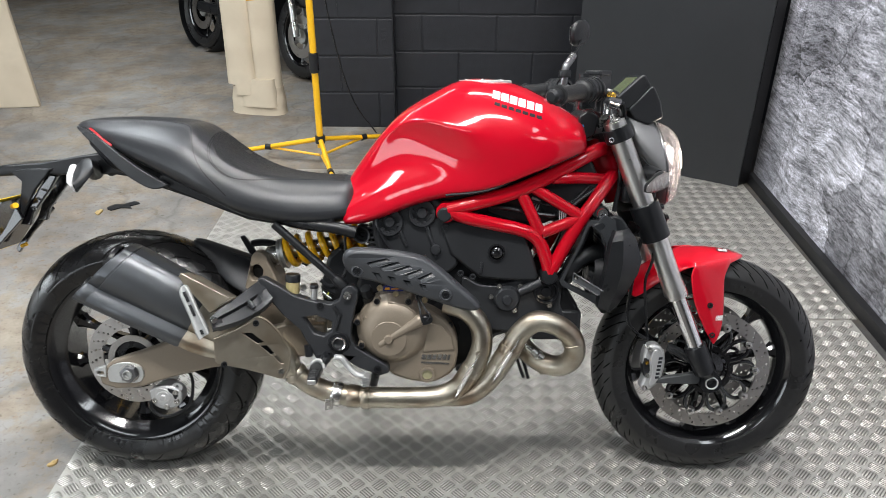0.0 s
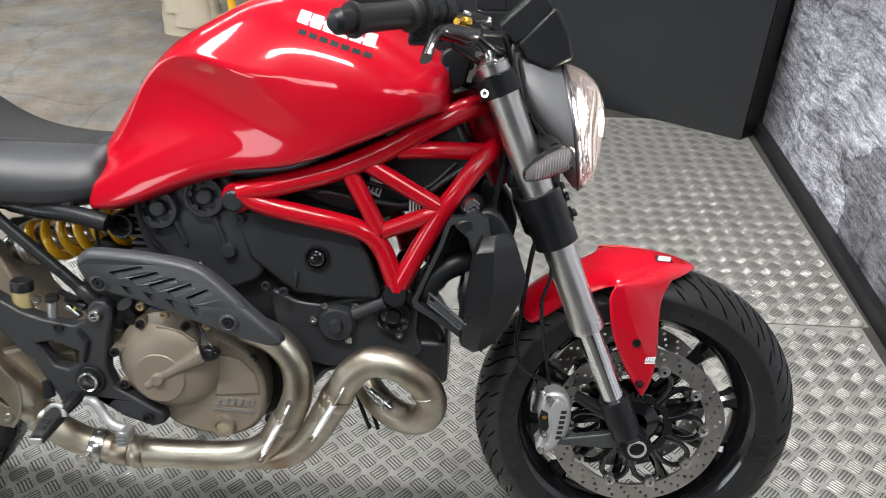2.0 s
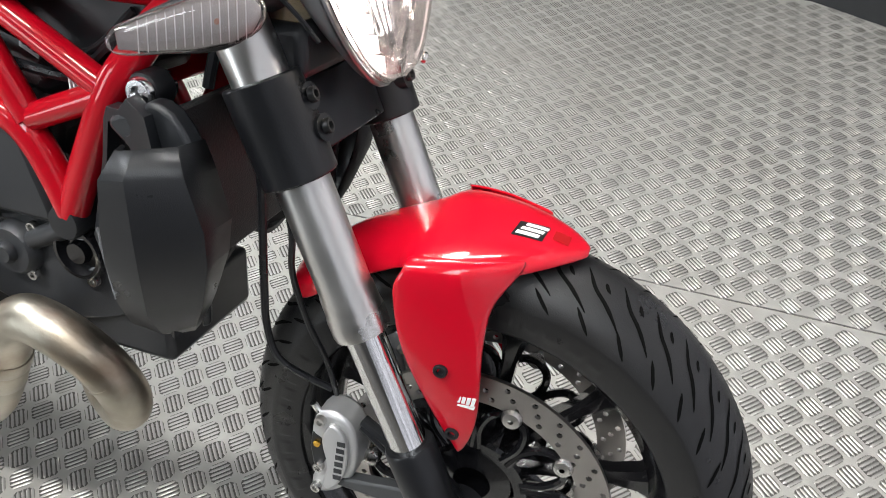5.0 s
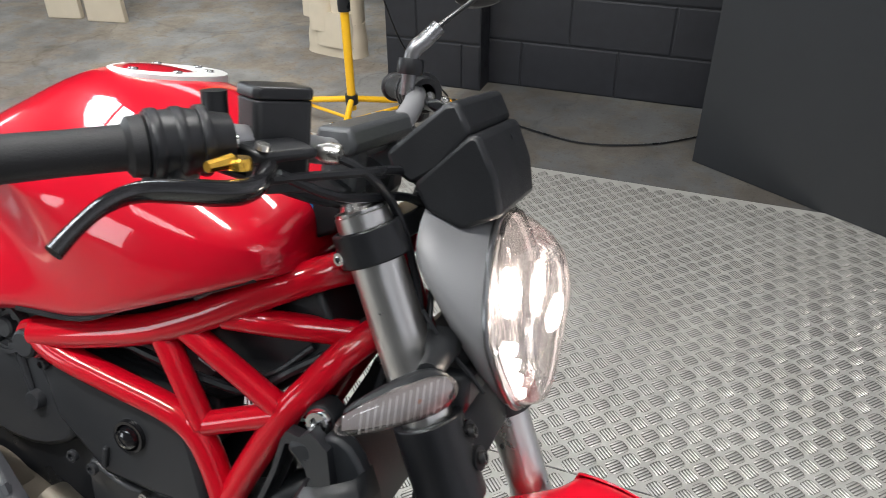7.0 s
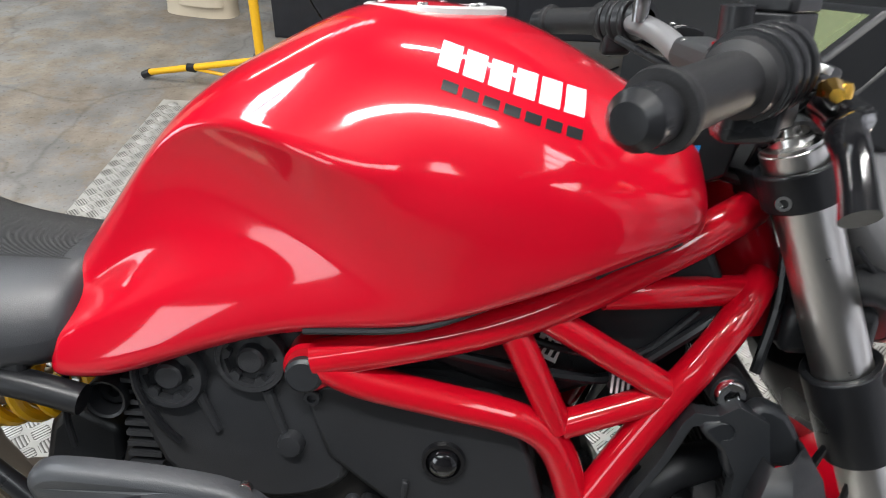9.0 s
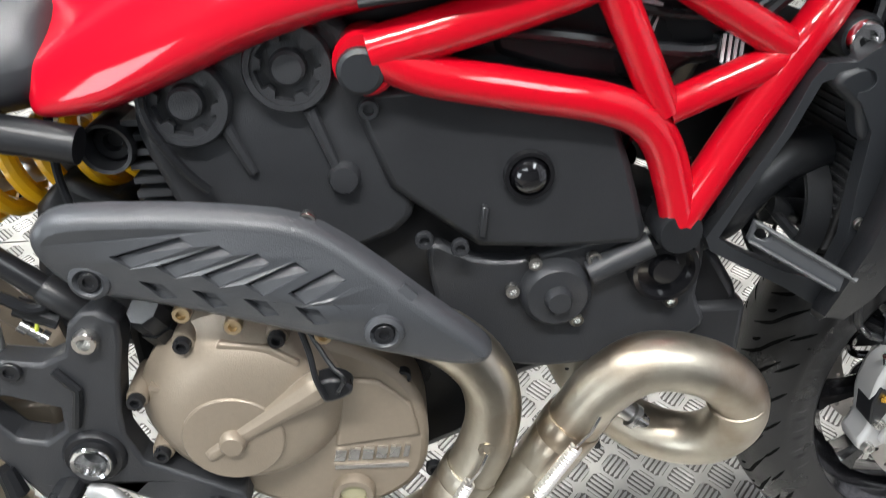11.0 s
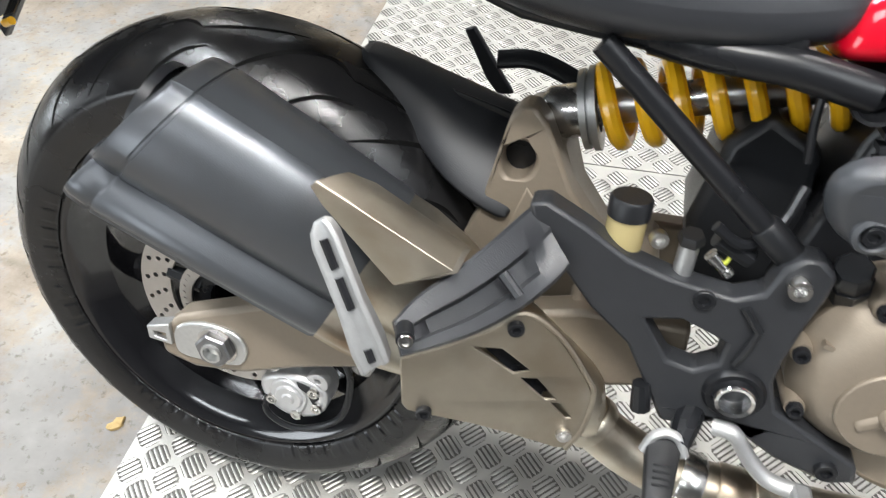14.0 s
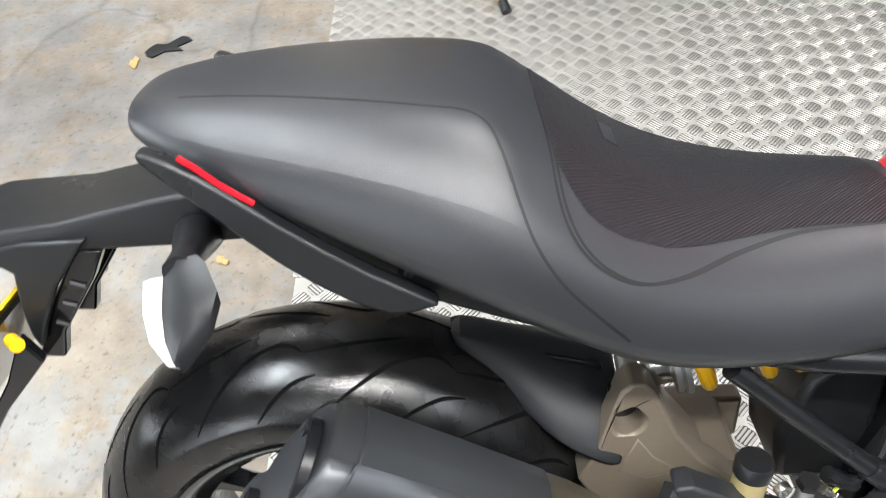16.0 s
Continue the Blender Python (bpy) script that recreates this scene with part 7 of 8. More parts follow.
for q0, q1 in ((0.10, 0.30), (0.36, 0.58), (0.86, 0.95)):
    part("slot", sweep([pg0.lerp(pg1, q0) + pgo * 0.004, pg0.lerp(pg1, q1) + pgo * 0.004], 0.0036, 8), BLACK_PAINT, ppeg)
peg = part("footpeg", loft([[Vector((0.490, -0.178, 0.354)).lerp(Vector((0.487, -0.236, 0.339)), q) + Vector((a * k, 0, b * k)) for a, b in ((0.011, 0.006), (0.011, -0.006), (0.004, -0.010), (-0.004, -0.010), (-0.011, -0.006), (-0.011, 0.006), (-0.004, 0.010), (0.004, 0.010))] for q, k in ((0.0, 1.28), (0.10, 1.40), (0.90, 1.06), (1.0, 0.98))]), GRIP_RUBBER, bike, "rider footpeg with black rubber", bevel=0.002)
part("end_plate", slab([(0.4770, 0.3330), (0.4970, 0.3330), (0.4970, 0.3440), (0.4770, 0.3440)], -0.2405, -0.2362), CAST_ALLOY, peg, "bare alloy peg end", bevel=0.0015)
part("peg_fork", sweep([(0.514, -0.138, 0.376), (0.507, -0.160, 0.368), (0.502, -0.180, 0.360)], [0.013, 0.013, 0.010], 10), BLACK_PAINT, peg)
part("peg_clip", tube([(0.473, -0.184, 0.351), (0.479, -0.180, 0.365), (0.490, -0.177, 0.3705), (0.502, -0.179, 0.367), (0.508, -0.185, 0.354)], 0.0050, 10), PEG_ALLOY, peg, "silver peg saddle")
for k in range(4):
    part("rib", sweep([Vector((0.481, -0.206 - 0.006 * k, 0.3592 - 0.0020 * k)), Vector((0.496, -0.206 - 0.006 * k, 0.3592 - 0.0020 * k))], 0.0013, 5), GRIP_RUBBER, peg)
ped = part("brake_pedal", tube([(0.530, -0.158, 0.372), (0.548, -0.162, 0.372), (0.564, -0.166, 0.352), (0.584, -0.172, 0.335), (0.612, -0.178, 0.332)], 0.0080, 12, flat=0.6), PEG_ALLOY, bike, "forged silver brake pedal")
part("pedal_tip", slab([(0.600, 0.310), (0.618, 0.312), (0.622, 0.338), (0.604, 0.339)], -0.202, -0.170), PEG_ALLOY, ped, "ribbed pedal tip", bevel=0.004)
for k in range(4):
    part("tip_ridge", slab([(0.602, 0.314 + 0.0065 * k), (0.618, 0.3155 + 0.0065 * k), (0.618, 0.3185 + 0.0065 * k), (0.602, 0.317 + 0.0065 * k)], -0.205, -0.200), PEG_ALLOY, ped)
res = part("rear_fluid_reservoir", lathe([(0.0, 0.0), (0.0145, 0.0), (0.017, 0.003), (0.017, 0.034), (0.0, 0.034)], (0.424, -0.122, 0.523), (0.05, 0, 1), 28), FLUID, bike, "small amber brake fluid reservoir")
part("reservoir_cap", lathe([(0.0, 0.050), (0.0165, 0.050), (0.0185, 0.047), (0.0185, 0.032), (0.0, 0.032)], (0.424, -0.122, 0.523), (0.05, 0, 1), 28), BLACK_PLASTIC, res, "black reservoir cap")
part("reservoir_bolt", bolt_bm((0.452, -0.130, 0.542), (0.3, -1, 0), 0.008, 0.008), STEEL, res)
mc = part("rear_master_cylinder", sweep([(0.479, -0.128, 0.545), (0.477, -0.130, 0.508)], [0.0085, 0.0085], 14), CAST_ALLOY, bike, "silver rear brake switch and union")
part("union", lathe([(0.0, 0.009), (0.010, 0.009), (0.0115, 0.006), (0.0115, 0.0)], (0.479, -0.128, 0.541), (0, -0.2, 1), 6), BOLT_DARK, mc)
part("hose", tube([(0.495, -0.130, 0.560), (0.520, -0.128, 0.545), (0.545, -0.118, 0.560), (0.560, -0.100, 0.590)], 0.005, 8), BLACK_PAINT, mc)
part("switch", sweep([(0.500, -0.120, 0.545), (0.530, -0.118, 0.528)], 0.009, 10), BLACK_PLASTIC, mc)
part("pedal_switch", sweep([(0.462, -0.150, 0.400), (0.466, -0.152, 0.372)], [0.008, 0.010], 10), BLACK_PAINT, mc)
part("inner_panel", slab([(0.50, 0.60), (0.53, 0.63), (0.58, 0.60), (0.58, 0.45), (0.49, 0.45), (0.48, 0.52)], -0.05, 0.05), BLACK_PLASTIC, bike, bevel=0.01)
part("drain_hose", tube([(0.640, -0.098, 0.745), (0.632, -0.110, 0.700), (0.650, -0.108, 0.655), (0.668, -0.104, 0.630)], 0.0042, 8), BLACK_PAINT, bike)
part("drain_hose", tube([(0.555, -0.090, 0.700), (0.552, -0.096, 0.650), (0.556, -0.096, 0.610)], 0.0036, 8), BLACK_PAINT, bike)

# side stand on the far side
part("side_stand", sweep([(0.62, 0.11, 0.30), (0.58, 0.20, 0.14), (0.56, 0.262, 0.082)], [0.014, 0.013, 0.016], 12), BLACK_PAINT, bike, "black side stand")

# ---- small things about the clutch cover
part("engine_label", slab([(0.647, 0.531), (0.697, 0.532), (0.699, 0.544), (0.668, 0.547), (0.648, 0.545)], -0.1215, -0.1205), LABEL_BLUE, clutch, "dark blue label with orange bars")
part("label_bar", slab([(0.652, 0.535), (0.664, 0.535), (0.664, 0.541), (0.652, 0.541)], -0.1222, -0.1215), LABEL_ORANGE, clutch)
part("label_bar", slab([(0.668, 0.536), (0.690, 0.537), (0.690, 0.540), (0.668, 0.539)], -0.1222, -0.1215), LABEL_ORANGE, clutch)
for u_, w_ in ((0.681, 0.534), (0.751, 0.519), (0.643, 0.548)):
    part("plated_bolt", bolt_bm((u_, -0.150, w_), (0, -1, 0), 0.0075, 0.008), YELLOW_ZINC, clutch, "yellow-plated bolt")
part("neutral_sensor", slab(curve2([(0.738, 0.476), (0.752, 0.482), (0.766, 0.478), (0.771, 0.468), (0.758, 0.460), (0.744, 0.460)], 3), -0.166, -0.146), BLACK_PAINT, clutch, "black sensor at the arm's tip", bevel=0.003)
part("sensor_lead", tube([(0.758, -0.168, 0.470), (0.765, -0.170, 0.486), (0.757, -0.166, 0.494), (0.748, -0.160, 0.508), (0.738, -0.152, 0.526), (0.730, -0.140, 0.545)], 0.0022, 8), BLACK_PAINT, clutch)
part("sensor_lead", tube([(0.748, -0.168, 0.466), (0.742, -0.166, 0.484), (0.738, -0.158, 0.505), (0.730, -0.148, 0.530)], 0.0028, 8), BLACK_PAINT, clutch)
SET["turn"] = None

# ---- front end
rad = part("radiator", slab([(1.194, 0.705), (1.216, 0.712), (1.226, 0.640), (1.208, 0.536), (1.188, 0.534), (1.206, 0.640)], -0.128, 0.128), RADIATOR, bike, "black radiator core", bevel=0.003)
for k in range(20):
    w_ = 0.540 + 0.0083 * k
    back = 1.188 + 0.018 * (w_ - 0.534) / 0.106 if w_ < 0.640 else 1.206 - 0.012 * (w_ - 0.640) / 0.065
    part("fin", block(back - 0.003, back + 0.006, -0.122, 0.122, w_, w_ + 0.0025), RADIATOR_FIN, rad)
for s in (-1, 1):
    # outer skin as rows of (u, v, w): back edge, face, front edge turning in to the core
    rows = [[(1.196, 0.180, 0.692), (1.200, 0.194, 0.692), (1.215, 0.190, 0.694), (1.236, 0.163, 0.692), (1.238, 0.128, 0.688)],
            [(1.184, 0.190, 0.668), (1.189, 0.206, 0.668), (1.214, 0.205, 0.672), (1.250, 0.176, 0.670), (1.250, 0.132, 0.664)],
            [(1.178, 0.190, 0.620), (1.182, 0.206, 0.620), (1.216, 0.207, 0.620), (1.266, 0.178, 0.622), (1.263, 0.134, 0.618)],
            [(1.173, 0.186, 0.580), (1.177, 0.202, 0.580), (1.212, 0.202, 0.578), (1.261, 0.172, 0.586), (1.256, 0.132, 0.582)],
            [(1.167, 0.174, 0.530), (1.171, 0.189, 0.530), (1.200, 0.187, 0.524), (1.240, 0.157, 0.532), (1.236, 0.130, 0.532)],
            [(1.167, 0.163, 0.502), (1.171, 0.177, 0.502), (1.196, 0.166, 0.490), (1.221, 0.147, 0.496), (1.221, 0.130, 0.498)],
            [(1.185, 0.138, 0.478), (1.188, 0.146, 0.477), (1.197, 0.141, 0.476), (1.208, 0.135, 0.478), (1.210, 0.128, 0.482)]]
    sh = part("radiator_shroud", loft([[(u, s * v, w) for u, v, w in row] for row in rows], closed=False, caps=False), BLACK_PLASTIC, bike, "satin black faceted radiator shroud", smooth=28)
    md = sh.modifiers.new("thick", "SOLIDIFY")
    md.thickness, md.offset = 0.003, 0
    splay = lambda u, w, s=s: s * 0.33 * (u - 1.08)
    ring_out = [(1.083, 0.552), (1.088, 0.540), (1.102, 0.533), (1.149, 0.511), (1.187, 0.489), (1.204, 0.482), (1.212, 0.560), (1.214, 0.660), (1.204, 0.712), (1.180, 0.722), (1.166, 0.709), (1.147, 0.707), (1.139, 0.694), (1.126, 0.651), (1.103, 0.598)]
    ring_in = [(1.093, 0.553), (1.104, 0.545), (1.149, 0.526), (1.180, 0.520), (1.188, 0.560), (1.186, 0.610), (1.186, 0.655), (1.174, 0.678), (1.152, 0.695), (1.146, 0.692), (1.133, 0.651), (1.110, 0.597)]
    part("side_frame", slab(ring_out, s * 0.104, s * 0.120, [ring_in, disc_outline(1.172, 0.695, 0.009, 14)], shape=splay), MATT_GREY, sh, "dark grey moulded side frame of the radiator", bevel=0.002)
    part("inner_lip", slab([(1.094, 0.556), (1.110, 0.597), (1.133, 0.651), (1.146, 0.692), (1.154, 0.688), (1.141, 0.649), (1.118, 0.595), (1.102, 0.556)], s * 0.050, s * 0.1035, shape=splay), BLACK_PAINT, sh)
    part("end_tank", slab([(1.212, 0.694), (1.222, 0.702), (1.238, 0.600), (1.226, 0.486), (1.218, 0.484), (1.228, 0.600)], s * 0.126, s * 0.137), BLACK_PLASTIC, sh, bevel=0.004)
    part("bolt", bolt_bm((1.172, s * 0.142, 0.695), (0, s, 0), 0.006, 0.006), BOLT_DARK, sh)
    part("mount_ear", slab(curve2([(1.151, 0.693), (1.166, 0.706), (1.188, 0.709), (1.199, 0.722), (1.223, 0.714), (1.24, 0.687), (1.248, 0.66), (1.21, 0.662), (1.184, 0.643), (1.173, 0.673)], 2), s * 0.128, s * 0.150), MATT_GREY, sh, "grey moulded ear by the frame bolt", bevel=0.005)
    part("brace", slab([(1.1136, 0.578), (1.1766, 0.5475), (1.1720, 0.530), (1.1105, 0.558)], s * 0.137, s * 0.142, [disc_outline(1.1195, 0.5665, 0.0050, 12)], shape=lambda u, w, s=s: s * 0.825 * (u - 1.1136)), SHIELD_GREY, sh, "grey ribbed bracket across the radiator", bevel=0.0015)
    part("brace_rib", sweep([(1.1136, s * 0.144, 0.577), (1.1766, s * 0.196, 0.5465)], 0.0022, 8), RISER_GREY, sh)
    part("brace_rib", sweep([(1.1110, s * 0.142, 0.559), (1.1670, s * 0.188, 0.5335)], 0.0018, 8), RISER_GREY, sh)
    part("screw", bolt_bm((1.192, s * 0.158, 0.578), (0, s, 0), 0.005, 0.004), STEEL, sh)
    fan = bmesh.new()
    FC = (1.178, s * 0.066, 0.556)
    lathe([(0.055, -0.012), (0.060, -0.012), (0.061, 0.010), (0.055, 0.010)], FC, (1, 0, -0.1), 48, fan, closed=True)
    lathe([(0.0, -0.020), (0.019, -0.018), (0.022, -0.010), (0.022, 0.010), (0.0, 0.010)], FC, (1, 0, -0.1), 28, fan)
    fan_ob = part("fan", fan, BLACK_PLASTIC, rad, "black radiator fan in its ring")
    for k in range(7):
        a = 2 * math.pi * k / 7 + 0.3
        ca_, sa_ = math.cos(a), math.sin(a)
        part("blade", loft([[(FC[0] + du, FC[1] + r_ * ca_ - q * sa_, FC[2] + r_ * sa_ + q * ca_) for du, q in ((-0.010, -h_), (-0.007, -h_), (0.010, h_), (0.007, h_))] for r_, h_ in ((0.020, 0.010), (0.038, 0.015), (0.053, 0.018))]), BLACK_PLASTIC, fan_ob)
    part("motor_stay", sweep([(1.162, s * 0.066, 0.556), (1.168, s * 0.118, 0.545)], 0.005, 8), BLACK_PLASTIC, fan_ob)
part("water_hose", tube([(1.085, -0.060, 0.520), (1.105, -0.095, 0.560), (1.118, -0.105, 0.590), (1.150, -0.095, 0.610), (1.190, -0.080, 0.615)], 0.021, 18), BLACK_PLASTIC, rad, "black water hose elbow")
part("hose_clip", sweep([Vector((1.118 + 0.0225 * math.cos(a), -0.105 + 0.008 * math.sin(a), 0.590 + 0.0225 * math.sin(a))) for a in (2 * math.pi * k / 20 for k in range(20))], 0.0022, 6, closed=True), STEEL, rad)
# added black panel on the far side, keeps the side opening dark
part("dark_panel", slab([(1.090, 0.575), (1.150, 0.690), (1.192, 0.690), (1.200, 0.560), (1.150, 0.550)], 0.060, 0.068), BLACK_PLASTIC, rad)
part("horn", lathe([(0.0, 0.01), (0.028, 0.012), (0.034, 0.004), (0.034, -0.014)], (1.085, -0.080, 0.505), (0.6, -0.8, 0), 28), GLOSS_BLACK, bike, "round black horn")

# headlight
def hl_ring(u, w_mid, hw, hh, tilt=0.21, n=32, square=0.9):
    """Egg outline, narrow below, leaning back at the top."""
    ring = []
    for k in range(n):
        a = 2 * math.pi * k / n
        y, z = math.cos(a), math.sin(a)
        yy = hw * math.copysign(abs(y) ** square, y) * (1.0 - 0.20 * z * z if z > 0 else 1.0 + 0.34 * z)
        ring.append((u - tilt * hh * z, yy, w_mid + hh * z))
    return ring


house = part("headlight", loft([hl_ring(1.252, 0.905, 0.078, 0.036, square=0.45), hl_ring(1.257, 0.900, 0.097, 0.048, square=0.45), hl_ring(1.268, 0.889, 0.104, 0.062, square=0.45), hl_ring(1.288, 0.868, 0.106, 0.080, square=0.5), hl_ring(1.308, 0.850, 0.106, 0.095, square=0.6), hl_ring(1.326, 0.836, 0.103, 0.1065, square=0.8), hl_ring(1.333, 0.834, 0.100, 0.1075)]), SHELL_GREY, bike, "oval headlight in a grey shell, switched on", smooth=50)
part("shell_joint", tube([(1.270, -0.104, 0.856), (1.296, -0.106, 0.826), (1.322, -0.101, 0.800), (1.336, -0.094, 0.780)], 0.0022, 8), BLACK_PAINT, house)
part("bezel", sweep(hl_ring(1.335, 0.834, 0.100, 0.1075), 0.0032, 8, closed=True), DARK_ALLOY, house)
part("lens_flange", sweep(hl_ring(1.341, 0.834, 0.096, 0.1035), 0.0030, 8, closed=True), CLEAR, house, "clear lens flange")
part("reflector", loft([hl_ring(1.337, 0.834, 0.094, 0.102), hl_ring(1.322, 0.838, 0.078, 0.082), hl_ring(1.300, 0.848, 0.050, 0.052), hl_ring(1.290, 0.852, 0.018, 0.020)], caps=False), REFLECTOR, house, "bright faceted reflector", smooth=12)
for k in range(9):
    y = -0.060 + 0.015 * k
    part("reflector_flute", tube([(1.352 + 0.05 * (0.036 - abs(y)), y, 0.905 - 6 * y * y), (1.356, y * 1.05, 0.860), (1.362, y * 0.9, 0.812), (1.366, y * 0.6, 0.780)], 0.0032, 6), CLEAR, house)
lens = part("lens", loft([hl_ring(1.342, 0.834, 0.095, 0.103), hl_ring(1.358, 0.834, 0.089, 0.098, 0.20), hl_ring(1.372, 0.834, 0.076, 0.088, 0.15), hl_ring(1.382, 0.835, 0.056, 0.070, 0.08), hl_ring(1.388, 0.838, 0.032, 0.042, 0.02), hl_ring(1.390, 0.838, 0.010, 0.012, 0.0)]), HAZED, house, "clear bulging headlight lens", smooth=60)
lens.visible_shadow = False
part("bulb", lathe([(0.0, 0.022), (0.012, 0.021), (0.022, 0.016), (0.029, 0.007), (0.031, -0.004), (0.0, -0.006)], (1.320, -0.014, 0.852), (1, 0, 0), 28), LAMP_ON, house, "glowing main bulb")
for s in (-1, 1):
    lamp_mat = DRL if s < 0 else CLEAR
    for k in range(4):
        w1, w0 = 0.814 - 0.019 * k, 0.797 - 0.019 * k
        v1, v0 = (0.90 * 0.094 * max(0.05, 1 - ((w - 0.834) / 0.103) ** 2) ** 0.45 * (1 + 0.34 * (w - 0.834) / 0.103) for w in (w1, w0))
        v2 = v1 * 0.52
        u1, u0 = 1.337 + 0.20 * (0.834 - w1), 1.337 + 0.20 * (0.834 - w0)
        part("running_light", loft([[(u1, s * v1, w1), (u1 + 0.012, s * v2, w1), (u1 + 0.010, s * max(v2 - 0.010, 0.002), w0), (u0, s * v0, w0)], [(u1 - 0.010, s * v1, w1), (u1 - 0.006, s * v2, w1), (u1 - 0.006, s * max(v2 - 0.010, 0.002), w0), (u0 - 0.012, s * v0, w0)]]), lamp_mat, house, "lit running light prism" if s < 0 else "clear running light prism", bevel=0.001)
part("lens_screw", bolt_bm((1.378, 0.040, 0.745), (1, 0.4, -0.4), 0.006, 0.004), STEEL, house)
lp = bpy.data.lights.new("headlight_beam", "POINT")
lp.energy, lp.color, lp.shadow_soft_size = 2.2, (1.0, 0.88, 0.74), 0.03
hb = new("headlight_beam", lp)
hb.parent = bike
hb.location = (1.415, -0.010, 0.845)
part("headlight_bracket", block(1.232, 1.318, -0.088, 0.088, 0.740, 0.790), BLACK_PLASTIC, bike, bevel=0.010)

# indicators at the front: a leaf-shaped clear lens on a black stalk
for s in (-1, 1):
    turn_off = Vector((0.029, -0.014, 0.022)) if s > 0 else Vector((0.0, 0.0, 0.0))
    p0, p1 = Vector((1.324, s * 0.161, 0.814)) + turn_off, Vector((1.253, s * 0.238, 0.7975)) + turn_off
    nrm, upv = Vector((0.79, s * 0.58, 0.16)), Vector((-0.03, 0.0, 1.0))

    def leaf(q, h, t, off):
        o = p0.lerp(p1, q) + nrm * off
        return [o + upv * (h * math.sin(k * math.pi / 5)) + nrm * (t * math.cos(k * math.pi / 5)) for k in range(10)]

    fi = part("front_indicator", loft([leaf(q, h, t, -0.012) for q, h, t in ((-0.06, 0.006, 0.004), (0.03, 0.0195, 0.010), (0.22, 0.0265, 0.014), (0.45, 0.0235, 0.012), (0.70, 0.0165, 0.008), (0.93, 0.0100, 0.004))]), BLACK_PLASTIC, bike, "front indicator with a clear lens", subsurf=1)
    part("stalk", tube([(1.288, s * 0.092, 0.818), (1.296, s * 0.120, 0.822), Vector((1.300, s * 0.160, 0.822)) + turn_off], [0.020, 0.014, 0.011], 12), BLACK_PLASTIC, fi)
    part("reflector", loft([leaf(q, h, t, -0.004) for q, h, t in ((-0.02, 0.004, 0.002), (0.05, 0.014, 0.004), (0.20, 0.0185, 0.006), (0.48, 0.0175, 0.005), (0.75, 0.0125, 0.003), (0.95, 0.007, 0.001))]), INDICATOR_GREY, fi, "silvered reflector")
    part("lens", loft([leaf(q, h, t, 0.0) for q, h, t in ((-0.05, 0.005, 0.003), (0.0, 0.0150, 0.008), (0.15, 0.0210, 0.013), (0.40, 0.0205, 0.013), (0.70, 0.0165, 0.011), (0.92, 0.0125, 0.008), (1.0, 0.0085, 0.005), (1.03, 0.003, 0.001))]), CLEAR, fi, "clear ribbed indicator lens", subsurf=1)
    part("bulb", lathe([(0.0, 0.007), (0.004, 0.004), (0.004, -0.010)], p0.lerp(p1, 0.30) - nrm * 0.004, nrm, 12), AMBER, fi, "amber bulb")
    for k in range(13):
        q = 0.10 + 0.06 * k
        part("rib", tube([p0.lerp(p1, q) + nrm * 0.004 + upv * 0.017 * (1.05 - 0.5 * q), p0.lerp(p1, q + 0.02) + nrm * 0.004 - upv * 0.017 * (1.05 - 0.5 * q)], 0.0005, 5), LENS_SILVER, fi)

# instrument pod
pod = part("instrument_pod", loft([[(1.214, v, 0.976), (1.207, v, 0.994), (1.262, v, 1.047), (1.275, v, 1.050), (1.290, v, 1.024), (1.262, v, 0.984), (1.236, v, 0.966)] for v in (-0.072, -0.066, 0.066, 0.072)]), BLACK_PLASTIC, bike, "black instrument pod with a digital screen", bevel=0.005)
part("screen", slab([(1.2125, 0.9970), (1.2585, 1.0415), (1.2570, 1.0430), (1.2110, 0.9985)], -0.056, 0.056), SCREEN, pod, "grey-green liquid crystal screen")
part("fly_screen", loft([[(u, v * k, w) for u, w, k in ((1.238, 0.968, 1), (1.288, 1.022, 0.98), (1.298, 1.022, 0.96), (1.318, 0.985, 0.90), (1.327, 0.948, 0.84), (1.290, 0.930, 0.96), (1.252, 0.944, 1))] for v in (-0.074, -0.060, 0.060, 0.074)]), BLACK_PLASTIC, pod, "black fly screen over the headlight", bevel=0.006)

